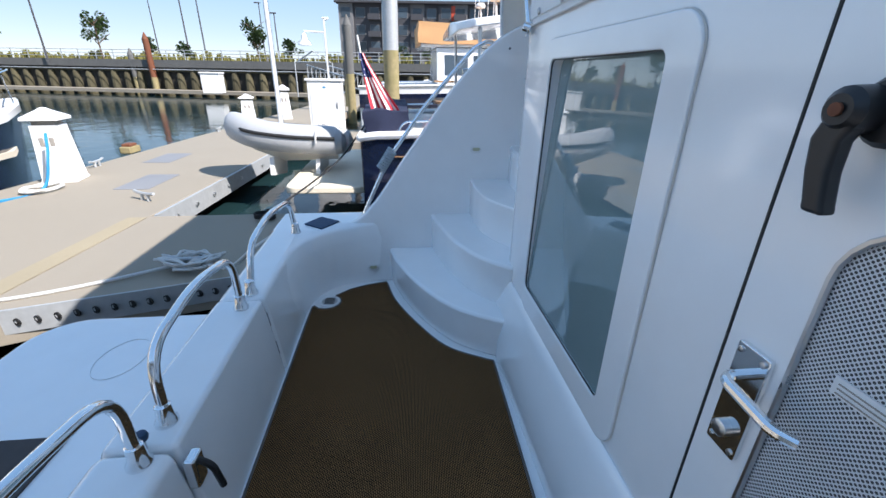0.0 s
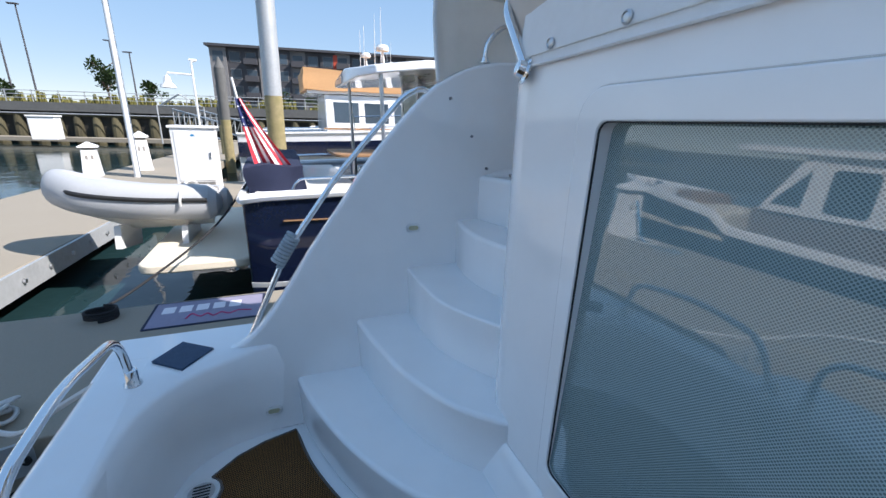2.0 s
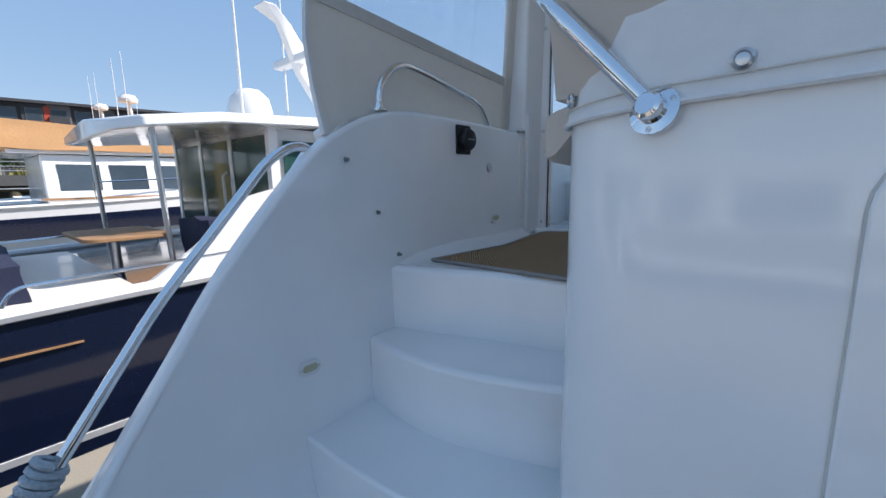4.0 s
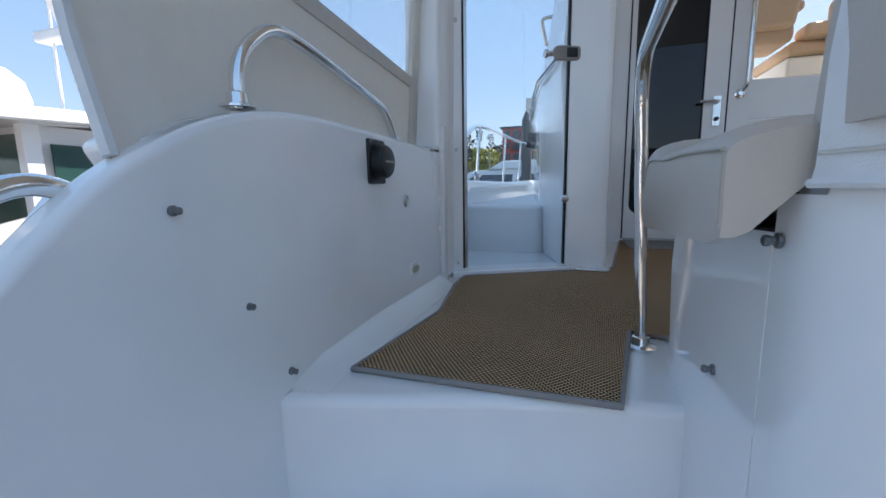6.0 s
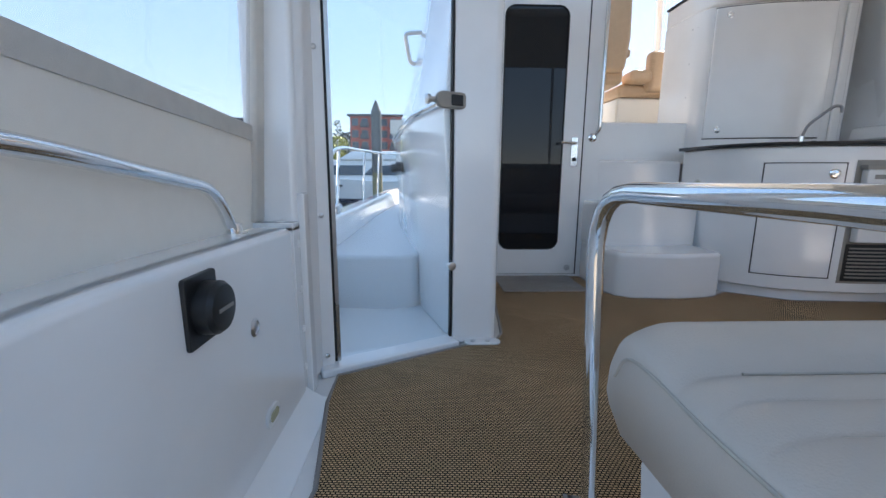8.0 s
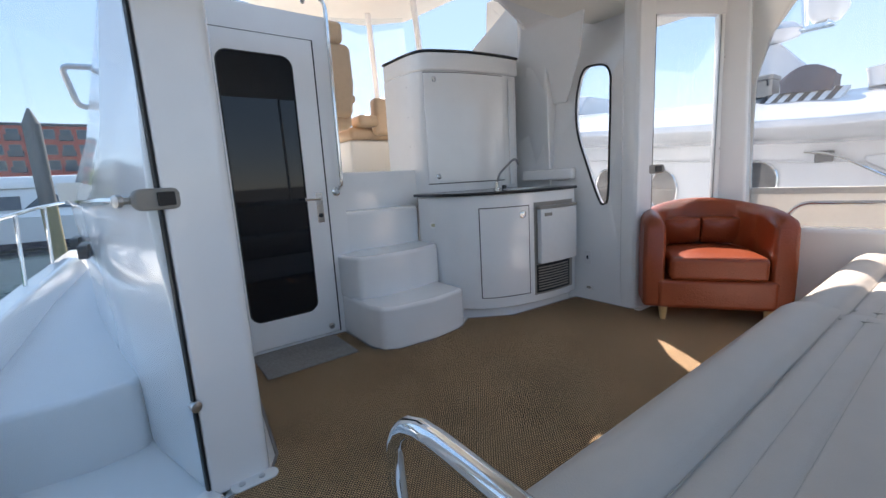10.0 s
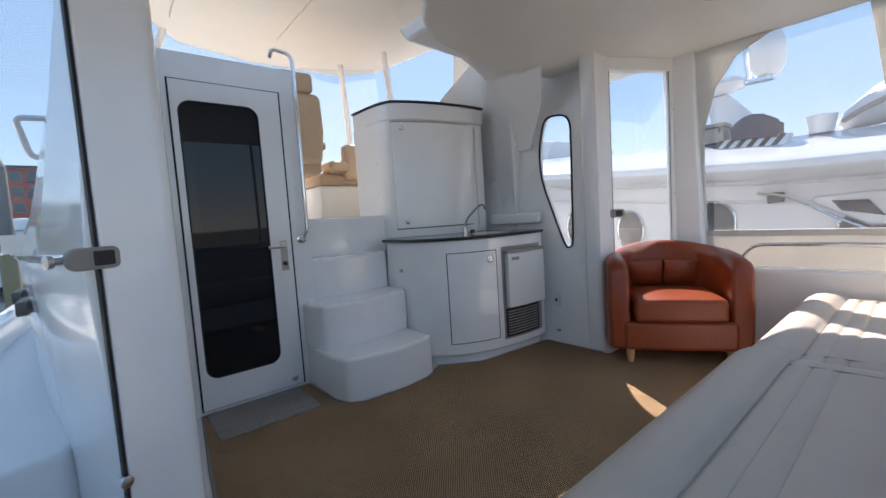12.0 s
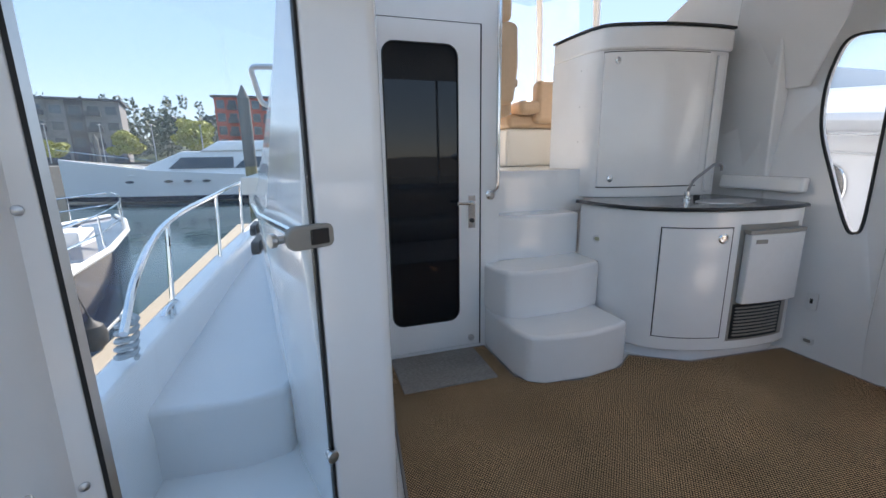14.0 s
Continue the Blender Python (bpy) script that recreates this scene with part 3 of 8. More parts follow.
# cove between side wall and deck carpet
structure(part("trim_deck_cove", loft([[(-3.160, y, 1.29), (-3.153, y, 1.30 + 0.075 * k), (-3.142, y, 1.30 + 0.05 * k), (-3.11, y, 1.30 + 0.026 * k), (-3.085, y, 1.30 + 0.010 * k), (-3.05, y, 1.30 + 0.003 * k), (-3.045, y, 1.29)] for y, k in ((0.79, 0.05), (0.92, 0.7), (1.2, 1), (1.84, 1))]), GEL), "white cove along the deck edge", "trim")

cap_line = [(y, z) for y, z in top if y >= 0.55]
structure(part("trim_coaming_cap", prism(cap_line + [(1.84, 1.78), (0.62, 1.72)], -3.36, -3.150, "x"), GEL, bevel=0.015, seg=3, angle=50), "broad white top of the port coaming", "trim")
# fittings on the port wall
def courtesy_light(m, lit=True):
    ob = thing("courtesy_light", m, "small oval white courtesy light set in gelcoat", "light", "courtesy lights")
    part("bezel", prism(rrect(-0.042, -0.026, 0.042, 0.026, 0.024), -0.001, 0.009), WHITEPL, ob, bevel=0.003)
    part("lens", prism(rrect(-0.028, -0.013, 0.028, 0.013, 0.012), 0.007, 0.012), LENS, ob, bevel=0.002)
    for s in (-1, 1):
        part("screw", lathe([(0.004, 0.008), (0.004, 0.011), (0.002, 0.012)], 8, m=pose(0.034 * s, 0, 0)), STEEL, ob)
    return ob


UP = pose(0, 0, 0, 90, 0, 90)       # a flat thing on a wall that faces +X
courtesy_light(Matrix.Translation((-3.131, 0.345, 1.012)) @ UP)
courtesy_light(Matrix.Translation((-2.945, -0.47, 0.125)) @ UP)
courtesy_light(Matrix.Translation((-3.140, 1.535, 1.433)) @ pose(0, 0, 0, 90, 0, 90))
dev = thing("shore_cable_cover", Matrix.Translation((-3.148, 1.255, 1.83)) @ UP, "black square socket with round hinged cover", "socket")
part("plate", prism(rrect(-0.055, -0.068, 0.055, 0.068, 0.008), 0, 0.012), BLACK, dev, bevel=0.003)
part("cap", lathe([(0.052, 0.01), (0.052, 0.038), (0.045, 0.047), (0.02, 0.05)], 22, m=pose(0.008, 0, 0)), BLACK, dev)
part("print_bar", box(-0.02, -0.004, 0.05, 0.035, 0.003, 0.0515), GREY_PL, dev)
btn = thing("deck_fill", Matrix.Translation((-3.148, 1.487, 1.702)) @ UP, "round steel button fitting in white moulding", "fitting")
part("ring", lathe([(0.024, 0), (0.024, 0.004), (0.018, 0.008), (0.016, 0.004), (0.006, 0.006)], 18), STEEL, btn)
def stud(x, y, z, m=UP):
    ob = thing("canvas_stud", Matrix.Translation((x, y, z)) @ m, "small steel canvas stud screwed into gelcoat", "stud", "canvas studs")
    part("stem", lathe([(0.009, 0), (0.009, 0.004), (0.005, 0.006), (0.005, 0.009), (0.0065, 0.011), (0.0065, 0.016), (0.003, 0.018)], 10), DULL, ob)
    return ob


for y, z in ((0.557, 1.717), (0.693, 1.52), (0.797, 1.339)):
    stud(-3.145 + (0.005 if z < 1.4 else 0), y, z)
for y, z in ((0.62, 1.683), (0.80, 1.45)):
    stud(-2.314, y, z, pose(0, 0, 0, 90, 0, -90))

# rails
def rail(name, pts, r, label, feet=(), mat=CHROME, rb=0.08):
    ob = thing(name, pts[0], label, "rail")
    part("tube", tube(bend(pts, rb), r, 14), mat, ob)
    for f, nrm in feet:
        q = Vector(nrm).to_track_quat("Z", "Y").to_matrix().to_4x4()
        part("foot", lathe([(r * 2.4, 0), (r * 2.4, 0.005), (r * 1.5, 0.009), (r * 1.35, 0.03), (r * 1.02, 0.034)], 18, m=Matrix.Translation(f) @ q), mat, ob)
        for k in range(3):
            a = 2.1 * k + 0.5
            part("screw", lathe([(0.005, 0.004), (0.005, 0.008), (0.002, 0.009)], 8, m=Matrix.Translation(f) @ q @ pose(r * 1.95 * math.cos(a), r * 1.95 * math.sin(a), 0)), STEEL, ob)
    return ob


rail("stair_rail", [(-3.21, 0.50, 1.72), (-3.21, 0.42, 1.77), (-3.21, 0.31, 1.72), (-3.21, -0.05, 1.31), (-3.20, -0.34, 0.91), (-3.18, -0.60, 0.36)], 0.0155, "polished steel handrail along the sloping side of the steps", rb=0.06)
rail("side_rail", [(-3.215, 0.785, 1.915), (-3.215, 0.79, 2.02), (-3.215, 0.90, 2.125), (-3.22, 1.05, 2.115), (-3.245, 1.55, 2.045), (-3.25, 1.645, 1.915)], 0.0155,
     "polished steel grab rail on the port coaming", [((-3.215, 0.785, 1.918), (0, 0, 1)), ((-3.25, 1.645, 1.915), (0, 0, 1))], rb=0.10)
rail("sofa_rail", [(-2.355, 1.268, 1.30), (-2.392, 1.262, 2.055), (-2.40, 0.66, 2.065), (-2.335, 0.40, 2.00), (-2.10, 0.375, 1.745)], 0.0165,
     "polished steel safety rail round the head of the steps", [((-2.355, 1.268, 1.302), (0, 0, 1)), ((-2.10, 0.375, 1.742), (-0.2, -0.8, 0.25))], rb=0.14)

# transom coaming with gate and three hoops
def coaming(x0, x1):
    pr = [(-0.912, 0.0), (-0.955, 0.36), (-0.975, 0.46), (-1.19, 0.46), (-1.215, 0.40), (-1.215, -0.10), (-0.912, -0.10)]
    return loft([[(x, a, z) for a, z in pr] for x in (x0, x1)])


structure(part("wall_transom_port", coaming(-3.12, -1.905), GEL, bevel=0.03, seg=3), "white transom coaming with rounded top", "wall")
gate = structure(thing("door_2", (-1.88, -1.0, 0.0), "closed white transom gate with steel hinges and latch", "gate"))
part("leaf", coaming(-1.898, -0.985), GEL, gate, bevel=0.02, seg=3)
for z in (0.12, 0.30):
    part("hinge", tube([(-1.893, -0.922 - 0.116 * z, z), (-1.893, -0.922 - 0.116 * (z + 0.075), z + 0.075)], 0.0085, 8), DULL, gate)
lt = part("latch", box(-1.02, -0.955, 0.30, -0.955, -0.915, 0.42), CHROME, gate, "polished steel gate latch", bevel=0.012)
part("lever", tube(bend([(-0.985, -0.92, 0.40), (-0.985, -0.88, 0.37), (-0.99, -0.865, 0.27)], 0.03), 0.011, 8), BLACK, lt)
structure(part("wall_transom_starboard", coaming(-0.978, 1.08), GEL, bevel=0.03, seg=3), "white transom coaming with rounded top", "wall")
lower = smooth_line([(-2.30, -0.915), (-2.55, -0.905), (-2.76, -0.84), (-2.88, -0.70), (-2.930, -0.52), (-2.945, -0.42), (-2.99, -0.34)], 5)
upper = smooth_line([(-2.30, -0.975), (-2.53, -0.96), (-2.71, -0.90), (-2.86, -0.775), (-2.972, -0.58), (-3.046, -0.42), (-3.09, -0.34)], 5)
secs = []
for (a, b), (c, d) in zip(lower, upper):
    out = Vector((c - (-2.45), d - (-0.55))).normalized()
    secs.append([(a, b, 0.0), (a * 0.4 + c * 0.6, b * 0.4 + d * 0.6, 0.34), (c, d, 0.44), (c + out.x * 0.02, d + out.y * 0.02, 0.458), (c + out.x * 0.16, d + out.y * 0.16, 0.46), (c + out.x * 0.16, d + out.y * 0.16, 0.0)])
structure(part("trim_corner_sweep", loft(secs), GEL, angle=60), "rounded white inner corner of the cockpit coaming", "trim")
hz = 0.458
for name, pts in (("port", [(-1.96, -1.045, hz), (-2.05, -1.045, 0.70), (-2.42, -1.045, 0.745), (-2.86, -1.03, 0.70), (-2.865, -1.01, 0.455)]),
                  ("middle", [(-1.09, -1.045, hz), (-1.10, -1.045, 0.73), (-1.45, -1.045, 0.79), (-1.80, -1.045, 0.74), (-1.81, -1.045, hz)]),
                  ("starboard", [(-0.93, -1.045, hz), (-0.925, -1.045, 0.74), (-0.60, -1.045, 0.78), (-0.15, -1.045, 0.78), (-0.12, -1.045, hz)])):
    hp = thing("transom_hoop", pts[0], "polished steel hoop rail on the transom", "rail", "transom hoops")
    part("tube", tube(bend(pts, 0.12), 0.0175, 14), CHROME, hp)
    for f in (pts[0], pts[-1]):
        part("foot", lathe([(0.036, 0), (0.036, 0.012), (0.027, 0.03), (0.024, 0.075), (0.018, 0.08)], 18, m=Matrix.Translation(f)), CHROME, hp)
structure(part("trim_corner_cap", prism([(-3.34, -1.20), (-2.95, -1.20), (-2.80, -0.98), (-2.95, -0.72), (-3.02, -0.5), (-3.34, -0.5)], 0.30, 0.458), GEL, bevel=0.02, seg=3), "flat white corner of the coaming", "trim")
bm = prism([(-3.03, -0.98), (-2.913, -0.835), (-3.075, -0.725), (-3.19, -0.88)], 0.459, 0.470)
tagged(part("step_pad", bm, MATBLUE), "dark blue rubber step pad on the coaming corner", "pad")
knob = thing("gate_knob", pose(-0.985, -1.06, 0.46), "small dark blue knob on a steel pin", "knob")
part("pin", lathe([(0.008, 0), (0.008, 0.035)], 8), STEEL, knob)
part("ball", lathe([(0.006, 0.033), (0.017, 0.038), (0.021, 0.05), (0.017, 0.062), (0.006, 0.066)], 14), MATBLUE, knob)

# swim platform
plat = rrect(-2.62, -2.62, 0.6, -1.20, 0.30)
sp = structure(thing("swim_platform", (-1, -1.9, -0.05), "white moulded swim platform with round hatch and dark mat", "platform"))
part("slab", prism(plat, -0.20, -0.04), GEL, sp, bevel=0.03, seg=3)
ov = [(-2.14 + 0.19 * math.cos(a), -1.91 + 0.13 * math.sin(a)) for a in np.linspace(0, 2 * math.pi, 28, endpoint=False)]
part("hatch_rim", tube([(x, y, -0.038) for x, y in ov], 0.0025, 5, closed=True), GEL_MATT, sp)
part("mat", prism(rrect(-1.55, -2.52, 0.4, -1.80, 0.02), -0.04, -0.028), GREYMAT, sp, "dark grey woven mat")

# cockpit carpet
line = smooth_line([(-2.90, -0.37), (-2.62, -0.305), (-2.32, -0.175), (-2.03, 0.0), (-1.895, 0.20), (-1.865, 0.262)], 5)
notch = [(-2.62 + 0.10 * math.cos(radians(a)), -0.79 + 0.10 * math.sin(radians(a))) for a in (-60, -30, 0, 30, 60, 90, 120, 150)]
carpet_poly = [(1.0, -0.895), (-1.0, -0.895), (-2.30, -0.89), (-2.56, -0.885)] + notch + [(-2.80, -0.64), (-2.86, -0.52)] + line + [(-1.0, 0.235), (1.0, 0.235)]
ck = thing("cockpit_carpet", (-1.5, -0.4, 0), "dark brown woven cockpit carpet with bound edge", "carpet")
part("weave", prism(carpet_poly, 0.0, 0.010), CARPET_LOW, ck)
part("binding", tube([(x, y, 0.008) for x, y in carpet_poly], 0.007, 6, closed=True), BINDING, ck)
dr = thing("deck_drain", pose(-2.63, -0.775, 0.0), "round white scupper drain with steel grate", "drain")
part("rim", lathe([(0.075, 0), (0.075, 0.010), (0.062, 0.014), (0.056, 0.008)], 24), WHITEPL, dr)
gd = part("grate", lathe([(0.055, 0.004), (0.055, 0.010), (0.01, 0.010)], 20), STEEL, dr)
for k in range(5):
    part("slot", box(-0.034 + 0.017 * k - 0.004, -0.035, 0.0098, -0.034 + 0.017 * k + 0.004, 0.035, 0.0112), BLACK, gd, smooth=False)


# ---- the boat: upper deck ----
dk = [(-3.045, 0.905), (-2.435, 0.905), (-2.375, 1.36), (-2.28, 1.34), (-2.22, 1.22), (1.02, 1.19), (1.02, 1.98), (0.34, 2.34), (0.34, 2.84), (0.10, 2.86), (-0.40, 2.90), (-0.70, 3.10),
      (-0.86, 2.99), (-1.2, 2.945), (-1.45, 3.0), (-1.53, 3.10), (-1.54, 3.54), (-2.22, 3.54), (-2.30, 2.85), (-2.345, 2.40), (-2.40, 2.29), (-2.52, 2.27), (-3.06, 1.985), (-3.055, 1.8), (-2.99, 1.40)]
ck2 = thing("deck_carpet", (-1, 2, DECK), "tan and black woven deck carpet with bound edge", "carpet")
part("weave", prism(dk, DECK, DECK + 0.012), CARPET, ck2)
part("binding", tube([(x, y, DECK + 0.009) for x, y in dk], 0.008, 6, closed=True), BINDING_GREY, ck2)
bm = box(-2.20, 3.12, DECK + 0.012, -1.63, 3.53, DECK + 0.024)
tagged(part("door_rug", bm, RUG, bevel=0.003), "grey woven door rug lying before the black glass door", "rug")

# port wing: broad post, hinge strip, glass door, column
def wing(s, open_side):
    """s: the mapping that puts the wing to port or to starboard."""
    tag = "port" if open_side else "starboard"
    bm = loft([[s(-3.30, 1.732, z) if z < 0 else s(x0, y0, z) for x0, y0 in ((-3.31 + 0.02 * k, 1.845 + 0.03 * k), (-3.150 + 0.025 * k, 1.845 + 0.03 * k), (-3.125 + 0.02 * k, 2.05 + 0.03 * k), (-3.155 + 0.02 * k, 2.085 + 0.03 * k), (-3.31 + 0.02 * k, 2.085 + 0.03 * k))] for k, z in ((0, 1.30), (0.4, 2.1), (1, 2.9), (1.5, 3.62))])
    structure(part("wall_wing_post_" + tag, bm, GEL, bevel=0.02, seg=3), "broad white post of the hardtop beside the wing door", "post")
    bm = loft([[s(x, y, z) for x, y in ((-2.60, 2.305), (-2.41, 2.312), (-2.388, 2.335), (-2.395, 2.42), *(((-2.44, 2.46), (-2.36, 3.58), (-2.48, 3.58)) if open_side else ((-2.42, 2.46),)), (-2.58, 2.50), (-2.60, 2.36))] for z in (1.30, 2.2, 3.62)])
    structure(part("wall_wing_column_" + tag, bm, GEL, bevel=0.02, seg=3), "white column between wing door and forward bulkhead", "wall")
    a, b = Vector((-3.115, 2.05, 0)), Vector((-2.60, 2.318, 0))
    d = (b - a).normalized()
    nrm = Vector((d.y, -d.x, 0))
    wd = structure(thing("door_3" if open_side else "door_4", s(-2.86, 2.18, DECK), "closed clear glass wing door with steel latch and black gasket", "door"))
    def slab(u0, u1, z0, z1, n0, n1):
        bm = bmesh.new()
        L = (b - a).length
        vs = []
        for z in (z0, z1):
            for u, n in ((u0, n0), (u1, n0), (u1, n1), (u0, n1)):
                p = a + d * (u * L) + nrm * n
                vs.append(bm.verts.new(s(p.x, p.y, z)))
        for q in ((0, 3, 2, 1), (4, 5, 6, 7), (0, 1, 5, 4), (1, 2, 6, 5), (2, 3, 7, 6), (3, 0, 4, 7)):
            bm.faces.new([vs[i] for i in q])
        return bm
    pane = part("pane", slab(0.07, 0.985, 1.345, 3.50, -0.008, 0.0), CLEAR, wd)
    pane.visible_shadow = False
    part("hinge_strip", slab(-0.06, 0.055, 1.32, 3.56, -0.03, 0.012), GEL, wd, "white hinge strip with steel screws", bevel=0.006)
    part("gasket", slab(0.055, 0.07, 1.335, 3.52, -0.012, 0.006), RUBBER, wd)
    part("edge_trim", slab(0.985, 1.0, 1.335, 3.52, -0.012, 0.006), RUBBER, wd)
    part("jamb_trim", slab(1.0, 1.03, 1.32, 3.54, -0.02, 0.010), STEEL, wd)
    part("sill", slab(-0.06, 1.02, 1.290, 1.330, -0.07, 0.062), GEL, wd, bevel=0.01)
    part("jamb_trim", slab(0.07, 0.095, 1.335, 3.52, -0.008, 0.010), STEEL, wd)
    part("head", slab(-0.06, 1.05, 3.50, 3.62, -0.05, 0.02), GEL, wd, bevel=0.01)
    for z in (1.37, 1.93, 2.52, 3.2):
        p = a + nrm * 0.014
        part("screw", lathe([(0.010, -0.004), (0.010, 0.003), (0.004, 0.006)], 10, m=Matrix.Translation(s(p.x, p.y, z)) @ pose(0, 0, 0, 90, 0, 20)), STEEL, wd)
    bm = prism(rrect(-0.075, -0.034, 0.075, 0.034, 0.03), 0.0, 0.03)
    p = a + d * ((b - a).length * 0.965) + nrm * 0.004
    ang = math.degrees(math.atan2(d.y, d.x)) if open_side else -math.degrees(math.atan2(d.y, d.x))
    mm = Matrix.Translation(s(p.x, p.y, 2.39)) @ pose(0, 0, 0, 90, 0, ang)
    bmesh.ops.transform(bm, matrix=mm, verts=bm.verts)
    la = part("latch", bm, GREY_PL, wd, "grey cast door latch with dark paddle", bevel=0.008)
    bm = box(-0.01, -0.022, 0.028, 0.045, 0.022, 0.038)
    bmesh.ops.transform(bm, matrix=mm, verts=bm.verts)
    part("paddle", bm, BLACK, la, bevel=0.004)
    part("knob", lathe([(0.012, 0), (0.012, 0.02), (0.02, 0.026), (0.02, 0.04), (0.01, 0.044)], 14, m=mm @ pose(-0.07, 0, -0.004, 0, -90, 0)), STEEL, la)
    kn = part("catch", lathe([(0.012, 0), (0.014, 0.02), (0.019, 0.026), (0.019, 0.036), (0.008, 0.04)], 12, m=Matrix.Translation(s(p.x, p.y, 1.68)) @ pose(0, 0, 0, 90, 0, ang)), STEEL, wd)
    foot = prism([s(x, y, 0)[:2] for x, y in rrect(-2.54, 2.255, -2.37, 2.32, 0.03)], DECK + 0.012, DECK + 0.022)
    fp = structure(part("trim_column_foot_" + tag, foot, GEL, bevel=0.004), "white foot flange of the column", "trim")
    for x in (-2.50, -2.43):
        part("bolt", lathe([(0.012, 0), (0.012, 0.004), (0.006, 0.006)], 10, m=Matrix.Translation(s(x, 2.285, DECK + 0.022))), STEEL, fp)


wing(lambda x, y, z: (x, y, z), True)
wing(lambda x, y, z: (2 * CX - x, y, z), False)
hs = structure(part("trim_panel_hinge", box(-3.165, 1.868, 1.30, -3.120, 1.925, 2.02), GEL, bevel=0.006), "white hinge strip with steel screws at the post foot", "trim")
for z in (1.43, 1.60, 1.78, 1.88):
    part("screw", lathe([(0.010, 0), (0.010, 0.003), (0.004, 0.005)], 10, m=Matrix.Translation((-3.120, 1.90, z)) @ pose(0, 90, 0)), STEEL, hs)

# forward bulkhead with the black glass door
FB = 3.565
dh = [(-2.212, 1.325), (-1.562, 1.325), (-1.562, 3.372), (-2.212, 3.372)]
structure(part("wall_forward", prism([(-2.42, 1.30), (-1.43, 1.30), (-1.43, 3.53), (-2.42, 3.53)], FB, FB + 0.12, "y", holes=[dh]), GEL), "white forward bulkhead with a door opening", "wall")
d5 = structure(thing("door_5", (-1.89, FB, 1.33), "closed white cabin door with smoked black glass and chrome lever", "door"))
wh = rrect(-2.165, 1.525, -1.715, 3.245, 0.07)
part("leaf", prism([(-2.206, 1.331), (-1.568, 1.331), (-1.568, 3.366), (-2.206, 3.366)], FB - 0.004, FB + 0.05, "y", holes=[wh]), GEL, d5)
part("pane", prism(wh, FB + 0.002, FB + 0.012, "y"), DARKGLASS, d5, "smoked black door glass")
part("gasket", tube([(x, FB - 0.003, z) for x, z in wh], 0.005, 6, closed=True), RUBBER, d5)
part("seal", tube([(-2.209, FB - 0.002, 1.33), (-2.209, FB - 0.002, 3.369), (-1.565, FB - 0.002, 3.369), (-1.565, FB - 0.002, 1.328)], 0.006, 6), RUBBER, d5)
pl = part("lock_plate", prism(rrect(-1.652, 2.15, -1.602, 2.36, 0.005), FB - 0.014, FB - 0.004, "y"), CHROME, d5, "chrome lever lock", bevel=0.003)
part("lever", tube(bend([(-1.627, FB - 0.012, 2.315), (-1.627, FB - 0.06, 2.315), (-1.745, FB - 0.062, 2.318)], 0.025), 0.010, 10), CHROME, pl)
part("keyhole", lathe([(0.015, 0), (0.015, 0.012), (0.006, 0.014)], 12, m=pose(-1.627, FB - 0.014, 2.20, 90)), BLACK, pl)
part("stop", lathe([(0.022, 0), (0.022, 0.01), (0.012, 0.018), (0.004, 0.018)], 14, m=pose(-1.63, FB - 0.004, 1.38, 90)), STEEL, d5)
rail("grab_rail", [(-1.60, FB, 3.60), (-1.60, FB - 0.05, 3.64), (-1.47, FB - 0.06, 3.62), (-1.47, FB - 0.06, 2.40), (-1.495, FB, 2.36)], 0.0135, "tall polished steel grab rail beside the cabin door", [((-1.495, FB - 0.002, 2.36), (0, -1, 0))], rb=0.06)

# helm steps
hst = thing("helm_steps", (-1.1, 3.3, DECK), "three white moulded steps up to the helm", "steps", kind="structure")
for z0, z1, pts in ((1.30, 1.60, [(-1.53, 3.57), (-1.53, 3.14), (-1.49, 3.02), (-1.40, 2.965), (-1.12, 2.945), (-0.90, 2.975), (-0.80, 3.02), (-0.80, 3.60)]),
                    (1.58, 1.90, [(-1.53, 3.60), (-1.53, 3.42), (-1.48, 3.31), (-1.38, 3.265), (-1.05, 3.265), (-0.80, 3.33), (-0.76, 3.38), (-0.76, 3.70)]),
                    (1.88, 2.20, [(-1.44, 3.80), (-1.44, 3.62), (-1.05, 3.58), (-0.76, 3.62), (-0.76, 3.9)])):
    part("tread", prism(pts, z0, z1), GEL, hst, bevel=0.028, seg=3, angle=40)
part("riser", box(-1.43, 3.80, 2.18, -0.60, 3.86, 2.50), GEL, hst, bevel=0.01)
structure(part("floor_helm", box(-3.0, 3.82, 2.40, 1.0, 6.6, 2.50), GEL_CREAM), "cream moulded helm deck", "floor")
structure(part("wall_helm_front", prism([(-2.9, 2.5), (0.9, 2.5), (0.9, 3.02), (-2.9, 3.02)], 6.5, 6.6, "y"), GEL_CREAM, bevel=0.03), "cream helm dash moulding", "wall")

# wet bar
bar = thing("wet_bar", (-0.2, 3.0, DECK), "white moulded wet bar with curved front", "cabinet")
front = smooth_line([(-0.76, 3.33), (-0.70, 3.14), (-0.55, 2.985), (-0.33, 2.885), (-0.05, 2.83), (0.20, 2.825), (0.34, 2.85)], 4)
def inset(pts, k, c=(-0.1, 3.5)):
    return [(x + (c[0] - x) * k, y + (c[1] - y) * k) for x, y in pts]
part("body", prism(front + [(0.34, 3.62), (-0.76, 3.62)], DECK + 0.075, 2.268), GEL, bar, bevel=0.012)
part("toe_kick", prism(inset(front, 0.07) + [(0.30, 3.6), (-0.70, 3.6)], DECK, DECK + 0.08), GEL, bar)
rim = [(x * 1.0 - 0.015, y - 0.02) for x, y in front]
